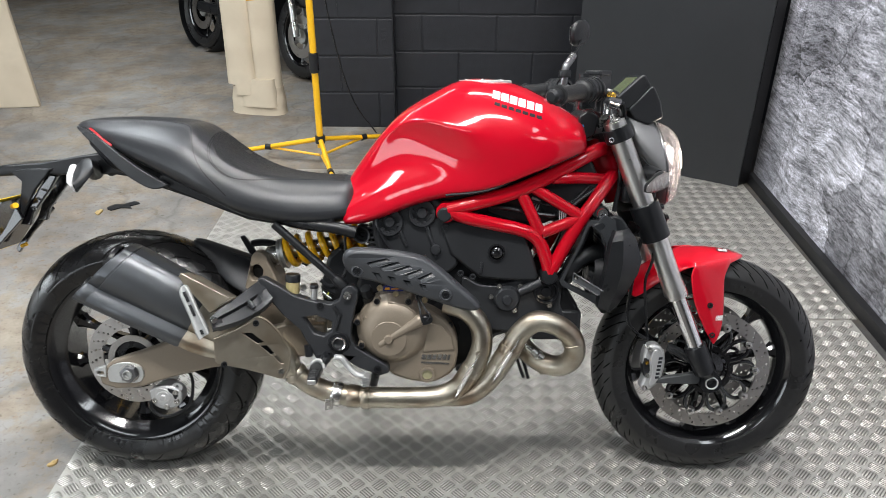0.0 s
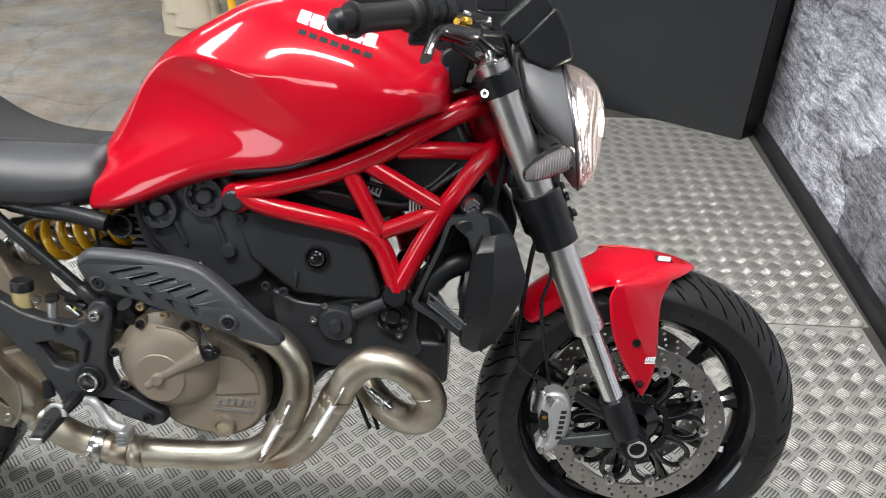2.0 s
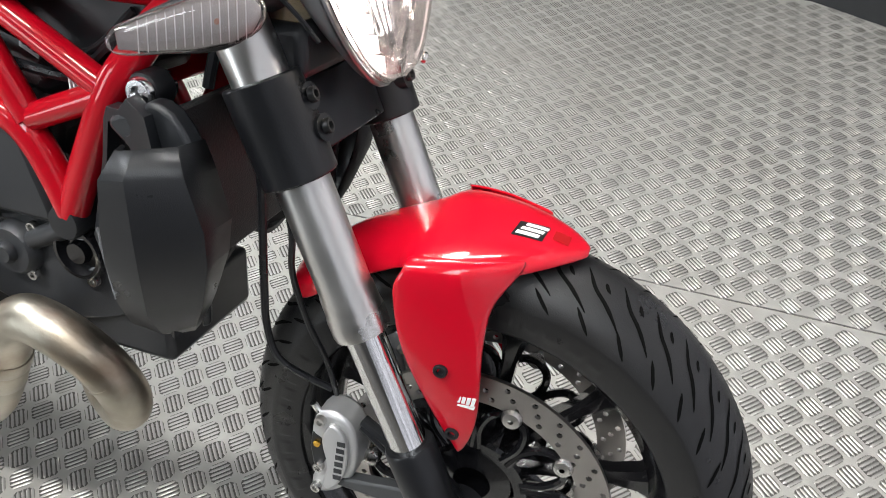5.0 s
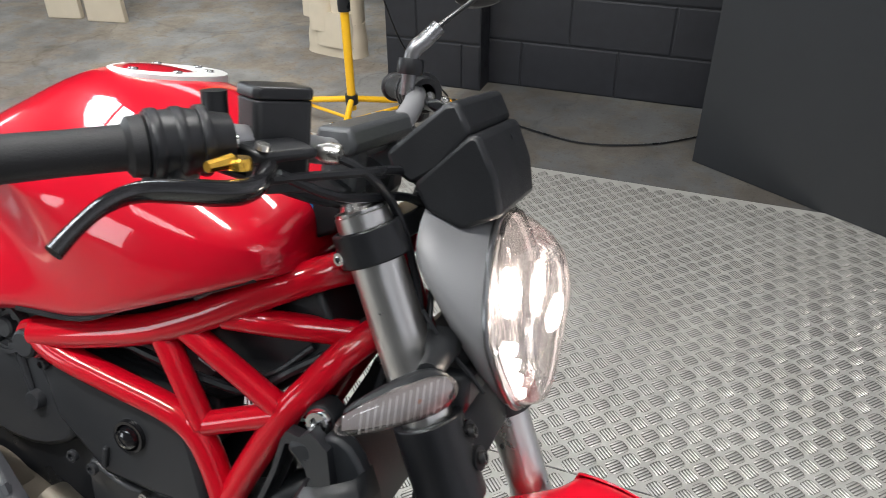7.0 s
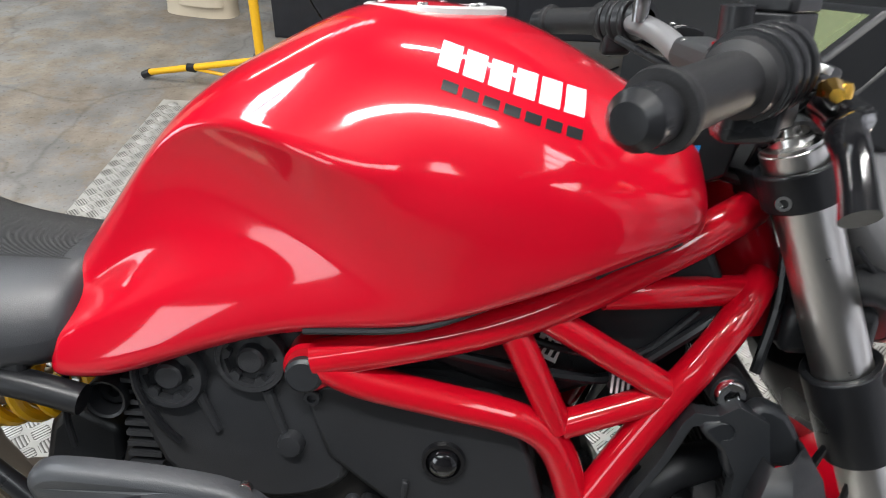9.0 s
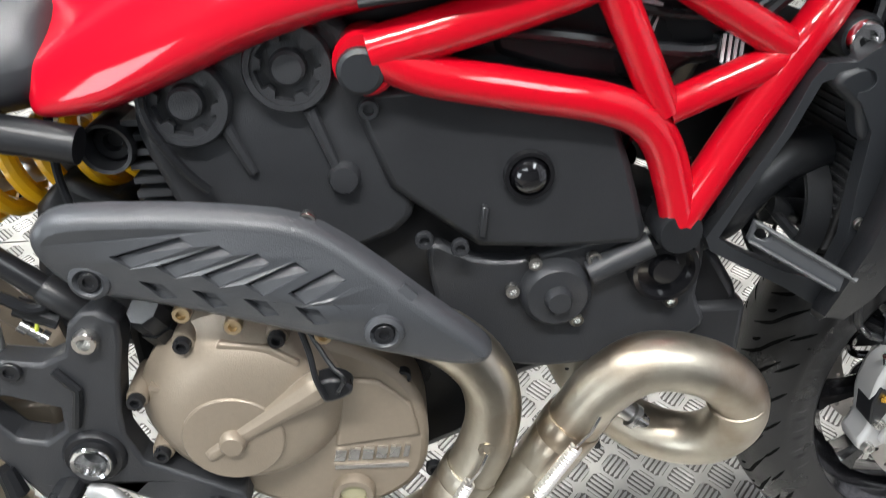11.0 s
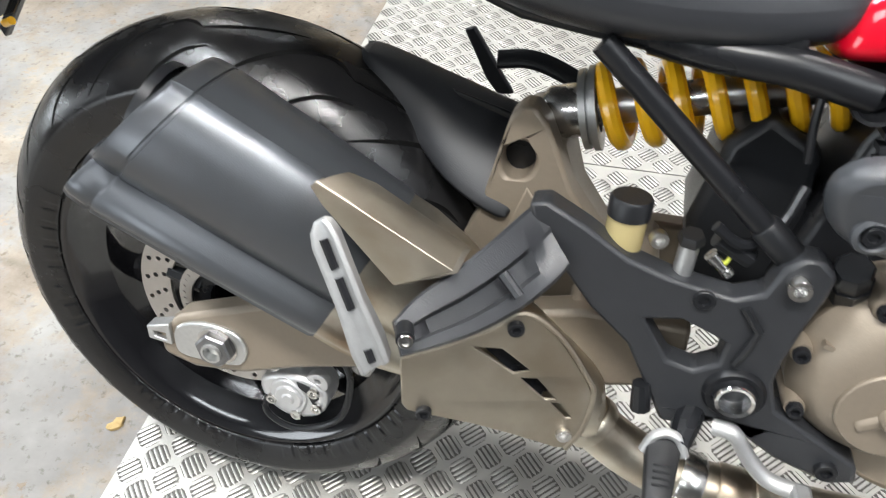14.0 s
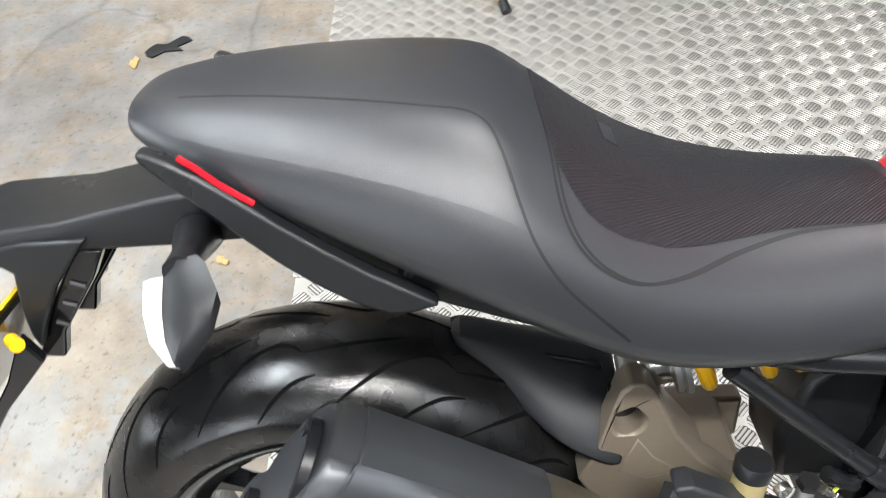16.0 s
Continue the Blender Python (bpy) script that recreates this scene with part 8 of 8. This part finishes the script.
# handlebar
BAR = [(1.026, -0.356, 1.004), (1.060, -0.312, 1.008), (1.094, -0.268, 1.012), (1.122, -0.210, 1.013), (1.142, -0.140, 1.001), (1.150, -0.070, 0.986), (1.152, 0.0, 0.984)]
bar_pts = BAR + [(u, -v, w) for u, v, w in BAR[-2::-1]]
bar = part("handlebar", tube(bar_pts, 0.0135, 16), BAR_GREY, bike, "grey tapered handlebar")
for s in (-1, 1):
    g0, g1 = Vector((1.028, s * 0.353, 1.004)), Vector((1.094, s * 0.268, 1.012))
    gd = (g1 - g0).normalized()
    gl = (g1 - g0).length
    gp = [(0.0, -0.026), (0.012, -0.026), (0.0155, -0.018), (0.0155, -0.004), (0.014, -0.003), (0.014, 0.0), (0.021, 0.0), (0.022, 0.004), (0.021, 0.008), (0.0175, 0.010), (0.0170, gl * 0.5), (0.0175, gl - 0.014), (0.023, gl - 0.010), (0.024, gl), (0.014, gl)]
    grip = part("grip", lathe(gp, g0, gd, 24), GRIP_RUBBER, bar, "ribbed black rubber grip")
    part("bar_end", lathe([(0.0, -0.030), (0.010, -0.029), (0.0155, -0.022), (0.0158, -0.006), (0.013, -0.005)], g0, gd, 20), BLACK_PAINT, bar)
    part("switch_housing", lathe([(0.014, gl), (0.026, gl + 0.002), (0.027, gl + 0.030), (0.023, gl + 0.050), (0.020, gl + 0.066), (0.013, gl + 0.066)], g0, gd, 20), BLACK_PLASTIC, bar, "black switch housing")
    p = g0 + gd * (gl + 0.02)
    part("switch_pod", slab([(p.x - 0.020, p.z - 0.042), (p.x + 0.016, p.z - 0.040), (p.x + 0.022, p.z + 0.010), (p.x - 0.014, p.z + 0.018)], p.y - 0.016, p.y + 0.016), BLACK_PLASTIC, bar, bevel=0.006)
    part("switch", slab([(p.x - 0.026, p.z + 0.004), (p.x - 0.014, p.z + 0.006), (p.x - 0.014, p.z + 0.018), (p.x - 0.026, p.z + 0.016)], p.y - 0.006, p.y + 0.010), RED_LENS if s < 0 else BLACK_PAINT, bar)
    # perch, lever, adjuster
    q = g0 + gd * (gl + 0.085)
    perch = part("lever_perch", loft([[q + Vector((a, 0, b)) + gd * c for a, b in ((0.0, -0.004), (0.012, -0.006), (0.026, -0.010), (0.026, -0.018), (0.012, -0.021), (0.0, -0.021), (-0.014, -0.014), (-0.014, -0.007))] for c in (-0.016, -0.012, 0.028, 0.034)]), BLACK_PAINT, bar, bevel=0.003)
    for k in range(3):
        part("housing_ring", lathe([(0.020, 0.0), (0.0275, 0.0), (0.0285, 0.002), (0.0285, 0.006), (0.0275, 0.008), (0.020, 0.008)], g0 + gd * (gl + 0.004 + 0.018 * k), gd, 20), BLACK_PLASTIC, bar)
    part("perch_screw", bolt_bm(q + Vector((0.006, 0, -0.002)) - gd * 0.018, -gd, 0.006, 0.006), STEEL, bar)
    part("perch_screw", bolt_bm(q + Vector((0.024, 0, -0.006)) - gd * 0.014, (0.3, 0, 1), 0.006, 0.005), STEEL, bar)
    lv = [Vector((u_, s * v_, w_)) for u_, v_, w_ in ((1.166, 0.212, 0.994), (1.172, 0.240, 0.986), (1.163, 0.265, 0.986), (1.146, 0.295, 0.991), (1.133, 0.320, 0.993), (1.127, 0.344, 0.988), (1.123, 0.365, 0.976), (1.120, 0.380, 0.964))]
    lever = part("lever", tube(lv, [0.013, 0.015, 0.0145, 0.013, 0.011, 0.0098, 0.0095, 0.0105], 12, flat=0.6), GLOSS_BLACK, bar, "black machined lever")
    part("adjuster", lathe([(0.0, 0.006), (0.009, 0.006), (0.0105, 0.003), (0.0105, -0.003), (0.0, -0.005)], Vector((1.160, s * 0.240, 1.003)), (0, 0, 1), 16), GOLD, bar, "gold lever adjuster")
    part("adjuster_tab", sweep([(1.156, s * 0.244, 1.006), (1.150, s * 0.266, 1.004)], [0.0065, 0.0045], 8), GOLD, bar)
R0, RE, RF = Vector((1.144, -0.195, 0.0)), Vector((0.033, 0.038, 0.0)), Vector((-0.033, 0.020, 0.0))


def res_ring(w, k):
    return [R0 + RE * (0.5 + (x - 0.5) * k) + RF * (0.5 + (y - 0.5) * k) + Vector((0, 0, w)) for x, y in ((0.08, 0), (0.92, 0), (1, 0.1), (1, 0.9), (0.92, 1), (0.08, 1), (0, 0.9), (0, 0.1))]


part("brake_reservoir", loft([res_ring(0.966, 0.90), res_ring(0.974, 0.98), res_ring(1.046, 1.0)]), BLACK_PLASTIC, bar, "square black brake fluid reservoir", bevel=0.002)
part("reservoir_lid", loft([res_ring(1.0465, 1.025), res_ring(1.054, 1.025), res_ring(1.057, 0.97)]), BLACK_PAINT, bar, bevel=0.0015)
part("mirror_mount", cyl((1.108, -0.196, 1.010), (1.106, -0.198, 1.050), 0.011, segs=14), BLACK_PLASTIC, bar)
part("banjo", lathe([(0.0, 0.012), (0.009, 0.012), (0.010, 0.0), (0.006, -0.01)], (1.182, -0.140, 1.000), (1, 0.2, 0), 12), STEEL, bar)
for s in (-1, 1):
    rs = part("riser", loft([[(1.152 + a, s * 0.048 + b, w) for a, b in ((-0.020, -0.016), (0.020, -0.016), (0.020, 0.016), (-0.020, 0.016))] for w in (0.925, 0.955, 0.975, 1.006)]), RISER_GREY, bike, "grey handlebar riser", bevel=0.006)
    part("screw", bolt_bm((1.140, s * 0.048, 1.006), (0, 0, 1), 0.006, 0.004), STEEL, rs)
part("riser_cap", loft([[(1.152 + a, v, w) for a, w in ((-0.024, 0.990), (-0.018, 1.010), (0.018, 1.012), (0.026, 0.992), (0.018, 0.982), (-0.018, 0.980))] for v in (-0.075, -0.068, 0.068, 0.075)]), RISER_GREY, bike, "grey handlebar clamp", bevel=0.005)
# left mirror
mir = part("mirror", tube([(1.118, 0.186, 1.016), (1.121, 0.190, 1.068), (1.133, 0.200, 1.086), (1.146, 0.210, 1.104)], [0.009, 0.010, 0.0105, 0.010], 14), DARK_ALLOY, bar, "black mirror on a short satin stem")
part("clamp", lathe([(0.010, -0.010), (0.016, -0.010), (0.017, -0.006), (0.017, 0.006), (0.016, 0.010), (0.010, 0.010)], (1.120, 0.188, 1.052), (0, 0.1, 1), 18), BLACK_PAINT, mir)
part("stem", tube([(1.146, 0.210, 1.104), (1.158, 0.232, 1.120), (1.170, 0.256, 1.136), (1.174, 0.270, 1.146)], 0.0034, 8), BLACK_PAINT, mir)
mirror_eye, mirror_x, mirror_z = Vector((1.170, 0.290, 1.166)), Vector((0.62, 0.74, 0.22)), Vector((-0.10, -0.22, 0.97))
mh = [[mirror_eye + Vector((0.7, -0.6, 0.0)) * du + mirror_x * (math.copysign(abs(math.cos(a)) ** 0.8, math.cos(a)) * 0.048 * k) + mirror_z * (math.copysign(abs(math.sin(a)) ** 0.8, math.sin(a)) * 0.037 * k) for a in [2 * math.pi * i / 20 for i in range(20)]] for du, k in ((-0.004, 0.93), (0.0, 1.0), (0.012, 0.95), (0.022, 0.6))]
part("shell", loft(mh), BLACK_PLASTIC, mir, subsurf=1)
part("glass", loft([mh[0], [v + Vector((-0.0011, 0.0009, 0)) for v in mh[0]]]), GLASS_MIRROR, mir, "mirror glass")

# cables and hoses
for pts, r in (([(1.182, -0.140, 1.000), (1.215, -0.120, 0.980), (1.232, -0.080, 0.930), (1.262, -0.085, 0.840), (1.288, -0.120, 0.720), (1.278, -0.104, 0.630), (1.268, -0.094, 0.530), (1.264, -0.088, 0.470), (1.272, -0.083, 0.428), (1.297, -0.068, 0.398), (1.324, -0.056, 0.380)], 0.0042),
               ([(1.262, -0.060, 0.860), (1.282, -0.115, 0.730), (1.312, -0.112, 0.620), (1.302, -0.095, 0.550), (1.310, -0.080, 0.480), (1.322, -0.062, 0.420), (1.330, -0.056, 0.374)], 0.0036),
               ([(1.170, -0.200, 0.990), (1.200, -0.150, 0.965), (1.222, -0.060, 0.950), (1.220, 0.0, 0.930)], 0.0045),
               ([(1.165, -0.210, 0.986), (1.205, -0.140, 0.985), (1.225, -0.060, 0.975), (1.222, 0.02, 0.930)], 0.0045),
               ([(1.100, -0.215, 0.995), (1.160, -0.135, 0.955), (1.185, -0.070, 0.930), (1.180, -0.040, 0.880)], 0.005),
               ([(1.100, 0.215, 0.995), (1.160, 0.135, 0.965), (1.195, 0.060, 0.935), (1.185, 0.030, 0.880)], 0.005),
               ([(1.150, -0.050, 0.905), (1.215, -0.062, 0.880), (1.228, -0.072, 0.800), (1.215, -0.085, 0.720)], 0.0055),
               ([(1.165, 0.200, 0.990), (1.230, 0.120, 0.970), (1.240, 0.060, 0.900)], 0.0045)):
    part("cable", tube(pts, r, 8), BLACK_PAINT, bike)
part("cable_tag", block(1.126, 1.134, -0.075, -0.060, 0.918, 0.932), BLUE, bike, "small blue wiring connector", bevel=0.001)
part("ignition_shroud", loft([[(1.120 + a, v, w) for a, w in ((0.0, 0.885), (0.04, 0.905), (0.05, 0.95), (0.02, 0.965), (0.0, 0.95))] for v in (-0.075, -0.06, 0.06, 0.075)]), BLACK_PLASTIC, bike, "black plastic infill at the headstock", bevel=0.004)
SET["turn"] = BODY_SET
part("frame_pad", slab([(1.045, 0.836), (1.092, 0.868), (1.096, 0.878), (1.086, 0.882), (1.042, 0.848)], -0.138, -0.110), BLACK_PLASTIC, bike, "black rubber strip on the frame", bevel=0.002)
# black line for the shade under the tank edge, rubber only towards the front
part("tank_shade_line", tube([(0.800, -0.132, 0.772), (0.90, -0.142, 0.786), (0.98, -0.146, 0.822), (1.05, -0.142, 0.848), (1.11, -0.130, 0.872)], 0.0035, 8), BLACK_PAINT, bike)

SET["turn"] = None

# ---------------------------------------------------------------- things behind
# yellow lamp tripod
HX, HY = 0.117, 2.09
trip = empty("tripod_stand", Matrix.Translation((HX, HY, 0)))
tagged(trip, label="yellow steel work-light tripod standing on the concrete", category="tripod")
part("pole", sweep([(0, 0, 0.10), (0, 0, 0.95)], 0.017, 18), STAND_YELLOW, trip, "yellow lower pole")
part("pole", sweep([(0, 0, 0.90), (0, 0, 2.2)], 0.0135, 16), STAND_YELLOW, trip)
part("pole_collar", lathe([(0.018, 0.0), (0.024, 0.0), (0.025, 0.03), (0.023, 0.05), (0.025, 0.075), (0.023, 0.10), (0.014, 0.10)], (0, 0, 0.50), (0, 0, 1), 20), BLACK_PLASTIC, trip, "black pole clamp")
part("pole_collar", lathe([(0.018, 0.0), (0.026, 0.0), (0.026, 0.04), (0.018, 0.04)], (0, 0, 0.125), (0, 0, 1), 20), BLACK_PLASTIC, trip)
part("cross_bar", sweep([(-0.30, -0.02, 0.86), (0.10, 0.01, 0.90)], 0.012, 12), STAND_YELLOW, trip, "yellow cross bar")
for a_deg in (-72, 48, 168):
    a = radians(a_deg)
    d = Vector((math.cos(a), math.sin(a), 0))
    part("leg", sweep([d * 0.02 + Vector((0, 0, 0.142)), d * 0.50 + Vector((0, 0, 0.030))], 0.0125, 12), STAND_YELLOW, trip)
    part("brace", sweep([Vector((0, 0, 0.055)) + d * 0.01, d * 0.30 + Vector((0, 0, 0.074))], 0.007, 10), STAND_YELLOW, trip)
    part("foot", sweep([d * 0.49 + Vector((0, 0, 0.032)), d * 0.525 + Vector((0, 0, 0.016))], 0.015, 12), BLACK_PLASTIC, trip, "black rubber foot")
    part("joint", lathe([(0.010, -0.016), (0.017, -0.016), (0.017, 0.016), (0.010, 0.016)], d * 0.30 + Vector((0, 0, 0.076)), d, 14), BLACK_PLASTIC, trip)
part("lamp_cable", tube([(0.02, 0.02, 1.6), (0.05, 0.03, 1.05), (0.10, 0.10, 0.60), (0.16, 0.22, 0.28), (0.25, 0.45, 0.02)], 0.004, 8), BLACK_PAINT, trip)

cord = part("floor_cable", tube([(0.55, 2.45, 0.008), (0.80, 2.34, 0.008), (1.05, 2.28, 0.008), (1.30, 2.36, 0.008), (1.50, 2.52, 0.008)], 0.004, 8, smooth=8), BLACK_PAINT, None)
tagged(cord, label="thin black cable lying on the concrete", category="cable")


# cream moulded foam sections leaning together
def foam_shell(name, x, y, z0, z1, w, d, turn, lean, mat=CREAM):
    rings = []
    for q in np.linspace(0, 1, 9):
        z = z0 + (z1 - z0) * q
        taper = 1.0 - 0.08 * q + 0.015 * math.sin(9 * q + x * 7)
        ring = []
        for k in range(20):
            a = 2 * math.pi * k / 20
            sx, sy = math.cos(a), math.sin(a)
            px = math.copysign(abs(sx) ** 0.6, sx) * w * 0.5 * taper
            py = math.copysign(abs(sy) ** 0.75, sy) * d * 0.5 * taper + lean * (z - z0)
            ring.append((px, py, z))
        rings.append(ring)
    ob = part(name, loft(rings), mat, None, smooth=50)
    ob.matrix_world = pose(x, y, 0, 0, 0, turn)
    return ob


stack = empty("foam_stack", Matrix.Translation((0, 0, 0)))
tagged(stack, label="cream moulded foam sections stood on end", category="foam moulding")
for nm, args in (("foam_base", (-0.42, 2.98, 0.0, 0.17, 0.36, 0.16, -10, 0.05)), ("foam_base", (-0.40, 2.935, 0.055, 0.23, 0.24, 0.10, -10, 0.05)), ("foam_section", (-0.50, 2.975, 0.19, 1.9, 0.20, 0.13, -14, 0.03)), ("foam_section", (-0.345, 2.975, 0.15, 1.9, 0.17, 0.15, 12, 0.03)), ("foam_section", (-0.48, 2.95, 0.13, 0.30, 0.15, 0.10, -8, 0.03))):
    o = foam_shell(nm, *args)
    o.parent = stack
board = part("cream_board", loft([[(x + 0.0, y, z) for x, y in pts] for z, pts in ((0.0, ((-2.13, 2.99), (-1.875, 3.03), (-1.885, 3.07), (-2.14, 3.03))), (0.6, ((-2.17, 3.05), (-1.945, 3.085), (-1.955, 3.125), (-2.18, 3.09))), (1.8, ((-2.24, 3.17), (-2.06, 3.20), (-2.07, 3.24), (-2.25, 3.21))))]), CREAM, None, bevel=0.006)
tagged(board, label="cream foam board leaning upright on the floor", category="foam board")
board2 = part("cream_board", loft([[(x - 0.30, y - 0.02, z) for x, y in pts] for z, pts in ((0.0, ((-2.12, 2.99), (-1.895, 3.03), (-1.905, 3.07), (-2.13, 3.03))), (1.8, ((-2.24, 3.17), (-2.06, 3.20), (-2.07, 3.24), (-2.25, 3.21))))]), CREAM, None, bevel=0.006)
tagged(board2, label="cream foam board leaning upright on the floor", category="foam board")


# another motorcycle parked further back, of which the wheels show
other = empty("motorcycle", Matrix.Translation((-1.22, 4.62, 0)) @ Matrix.Rotation(math.atan2(-0.86, 0.93), 4, "Z") @ Matrix.Rotation(radians(-8), 4, "X"))
tagged(other, label="dark motorcycle parked further back on the concrete", category="motorcycle")


def plain_wheel(cu, R, half):
    bm = lathe([(R * 0.70, -half * 0.85), (R * 0.86, -half), (R * 0.95, -half * 0.8), (R, 0), (R * 0.95, half * 0.8), (R * 0.86, half), (R * 0.70, half * 0.85)], (cu, 0, R), segs=56)
    t = part("tyre", bm, RUBBER, other, "black tyre")
    part("rim", lathe([(R * 0.72, -half * 0.8), (R * 0.66, -half * 0.7), (R * 0.64, 0), (R * 0.66, half * 0.7), (R * 0.72, half * 0.8)], (cu, 0, R), segs=48), GLOSS_BLACK, other)
    part("hub", lathe([(0.0, -half * 0.8), (0.05, -half * 0.8), (0.055, half * 0.8), (0.0, half * 0.8)], (cu, 0, R), segs=24), CAST_ALLOY, other)
    for k in range(7):
        a = 2 * math.pi * k / 7
        part("spoke", sweep([(cu + 0.045 * math.cos(a), 0, R + 0.045 * math.sin(a)), (cu + R * 0.66 * math.cos(a), 0, R + R * 0.66 * math.sin(a))], [0.016, 0.010], 8), CAST_ALLOY if cu > 0.5 else GLOSS_BLACK, other)
    part("disc", lathe([(0.09, -half * 0.9), (0.15, -half * 0.9), (0.15, -half * 0.82), (0.09, -half * 0.82)], (cu, 0, R), segs=40, closed=True), DISC_STEEL, other)
    for k in range(22):
        a = 2 * math.pi * k / 22
        part("tread_groove", sweep([(cu + R * 1.001 * math.cos(a), 0, R + R * 1.001 * math.sin(a)), (cu + R * 0.955 * math.cos(a + 0.1), -half * 0.78, R + R * 0.955 * math.sin(a + 0.1))], 0.004, 5), BLACK_PAINT, other)


plain_wheel(0.0, 0.31, 0.085)
plain_wheel(1.30, 0.30, 0.060)
part("engine", block(0.35, 0.95, -0.16, 0.16, 0.22, 0.70), BLACK_PAINT, other, bevel=0.04)
part("swingarm", block(-0.02, 0.40, -0.11, 0.11, 0.30, 0.38), BLACK_PAINT, other, bevel=0.02)
part("rear_mudguard", lathe([(0.345, -0.09), (0.36, -0.06), (0.365, 0), (0.36, 0.06), (0.345, 0.09)], (0, 0, 0.33), segs=40), BLACK_PLASTIC, other)
part("tank", block(0.55, 1.05, -0.14, 0.14, 0.75, 1.0), GLOSS_BLACK, other, bevel=0.08)
part("fork", sweep([(1.30, -0.09, 0.30), (1.10, -0.09, 0.95)], 0.025, 14), ALLOY, other)
part("fork", sweep([(1.30, 0.09, 0.30), (1.10, 0.09, 0.95)], 0.025, 14), ALLOY, other)

# litter on the floor: dried leaves and bits
LEAF = material("dry_leaf", (0.42, 0.30, 0.13), 0.7, grain=0.3, grain_scale=30, bump=0.6, bump_scale=60)
for x, y, r, s in ((-0.286, -0.10, 0.018, 1), (-0.83, 1.48, 0.030, 2), (-0.42, 0.71, 0.020, 3)):
    rng = random.Random(s)
    n = 14
    ring = [((r * (0.6 + 0.5 * rng.random())) * math.cos(2 * math.pi * k / n), (r * 0.6 * (0.6 + 0.5 * rng.random())) * math.sin(2 * math.pi * k / n)) for k in range(n)]
    bm = bmesh.new()
    top = [bm.verts.new((a, b, 0.004 + 0.005 * rng.random())) for a, b in ring]
    bot = [bm.verts.new((a, b, 0.001)) for a, b in ring]
    c1 = bm.verts.new((0, 0, 0.010))
    for k in range(n):
        bm.faces.new((top[k], top[(k + 1) % n], c1))
        bm.faces.new((bot[k], bot[(k + 1) % n], top[(k + 1) % n], top[k]))
    lf = part("dry_leaf", bm, LEAF, None)
    lf.matrix_world = pose(x, y, 0, 0, 0, s * 50)
    tagged(lf, label="curled dry leaf on the concrete floor", category="leaf", group="leaves on the floor")
rag = part("black_scrap", slab(curve2([(-0.07, 0.0), (-0.03, 0.03), (0.0, 0.012), (0.05, 0.035), (0.075, 0.0), (0.03, -0.012), (0.04, -0.04), (-0.01, -0.02), (-0.05, -0.035)], 2), 0.0, 0.004), BLACK_PLASTIC, None)
rag.matrix_world = pose(-0.745, 1.55, 0.0055, -90, 0, 20)
tagged(rag, label="flat black scrap lying on the concrete", category="scrap")
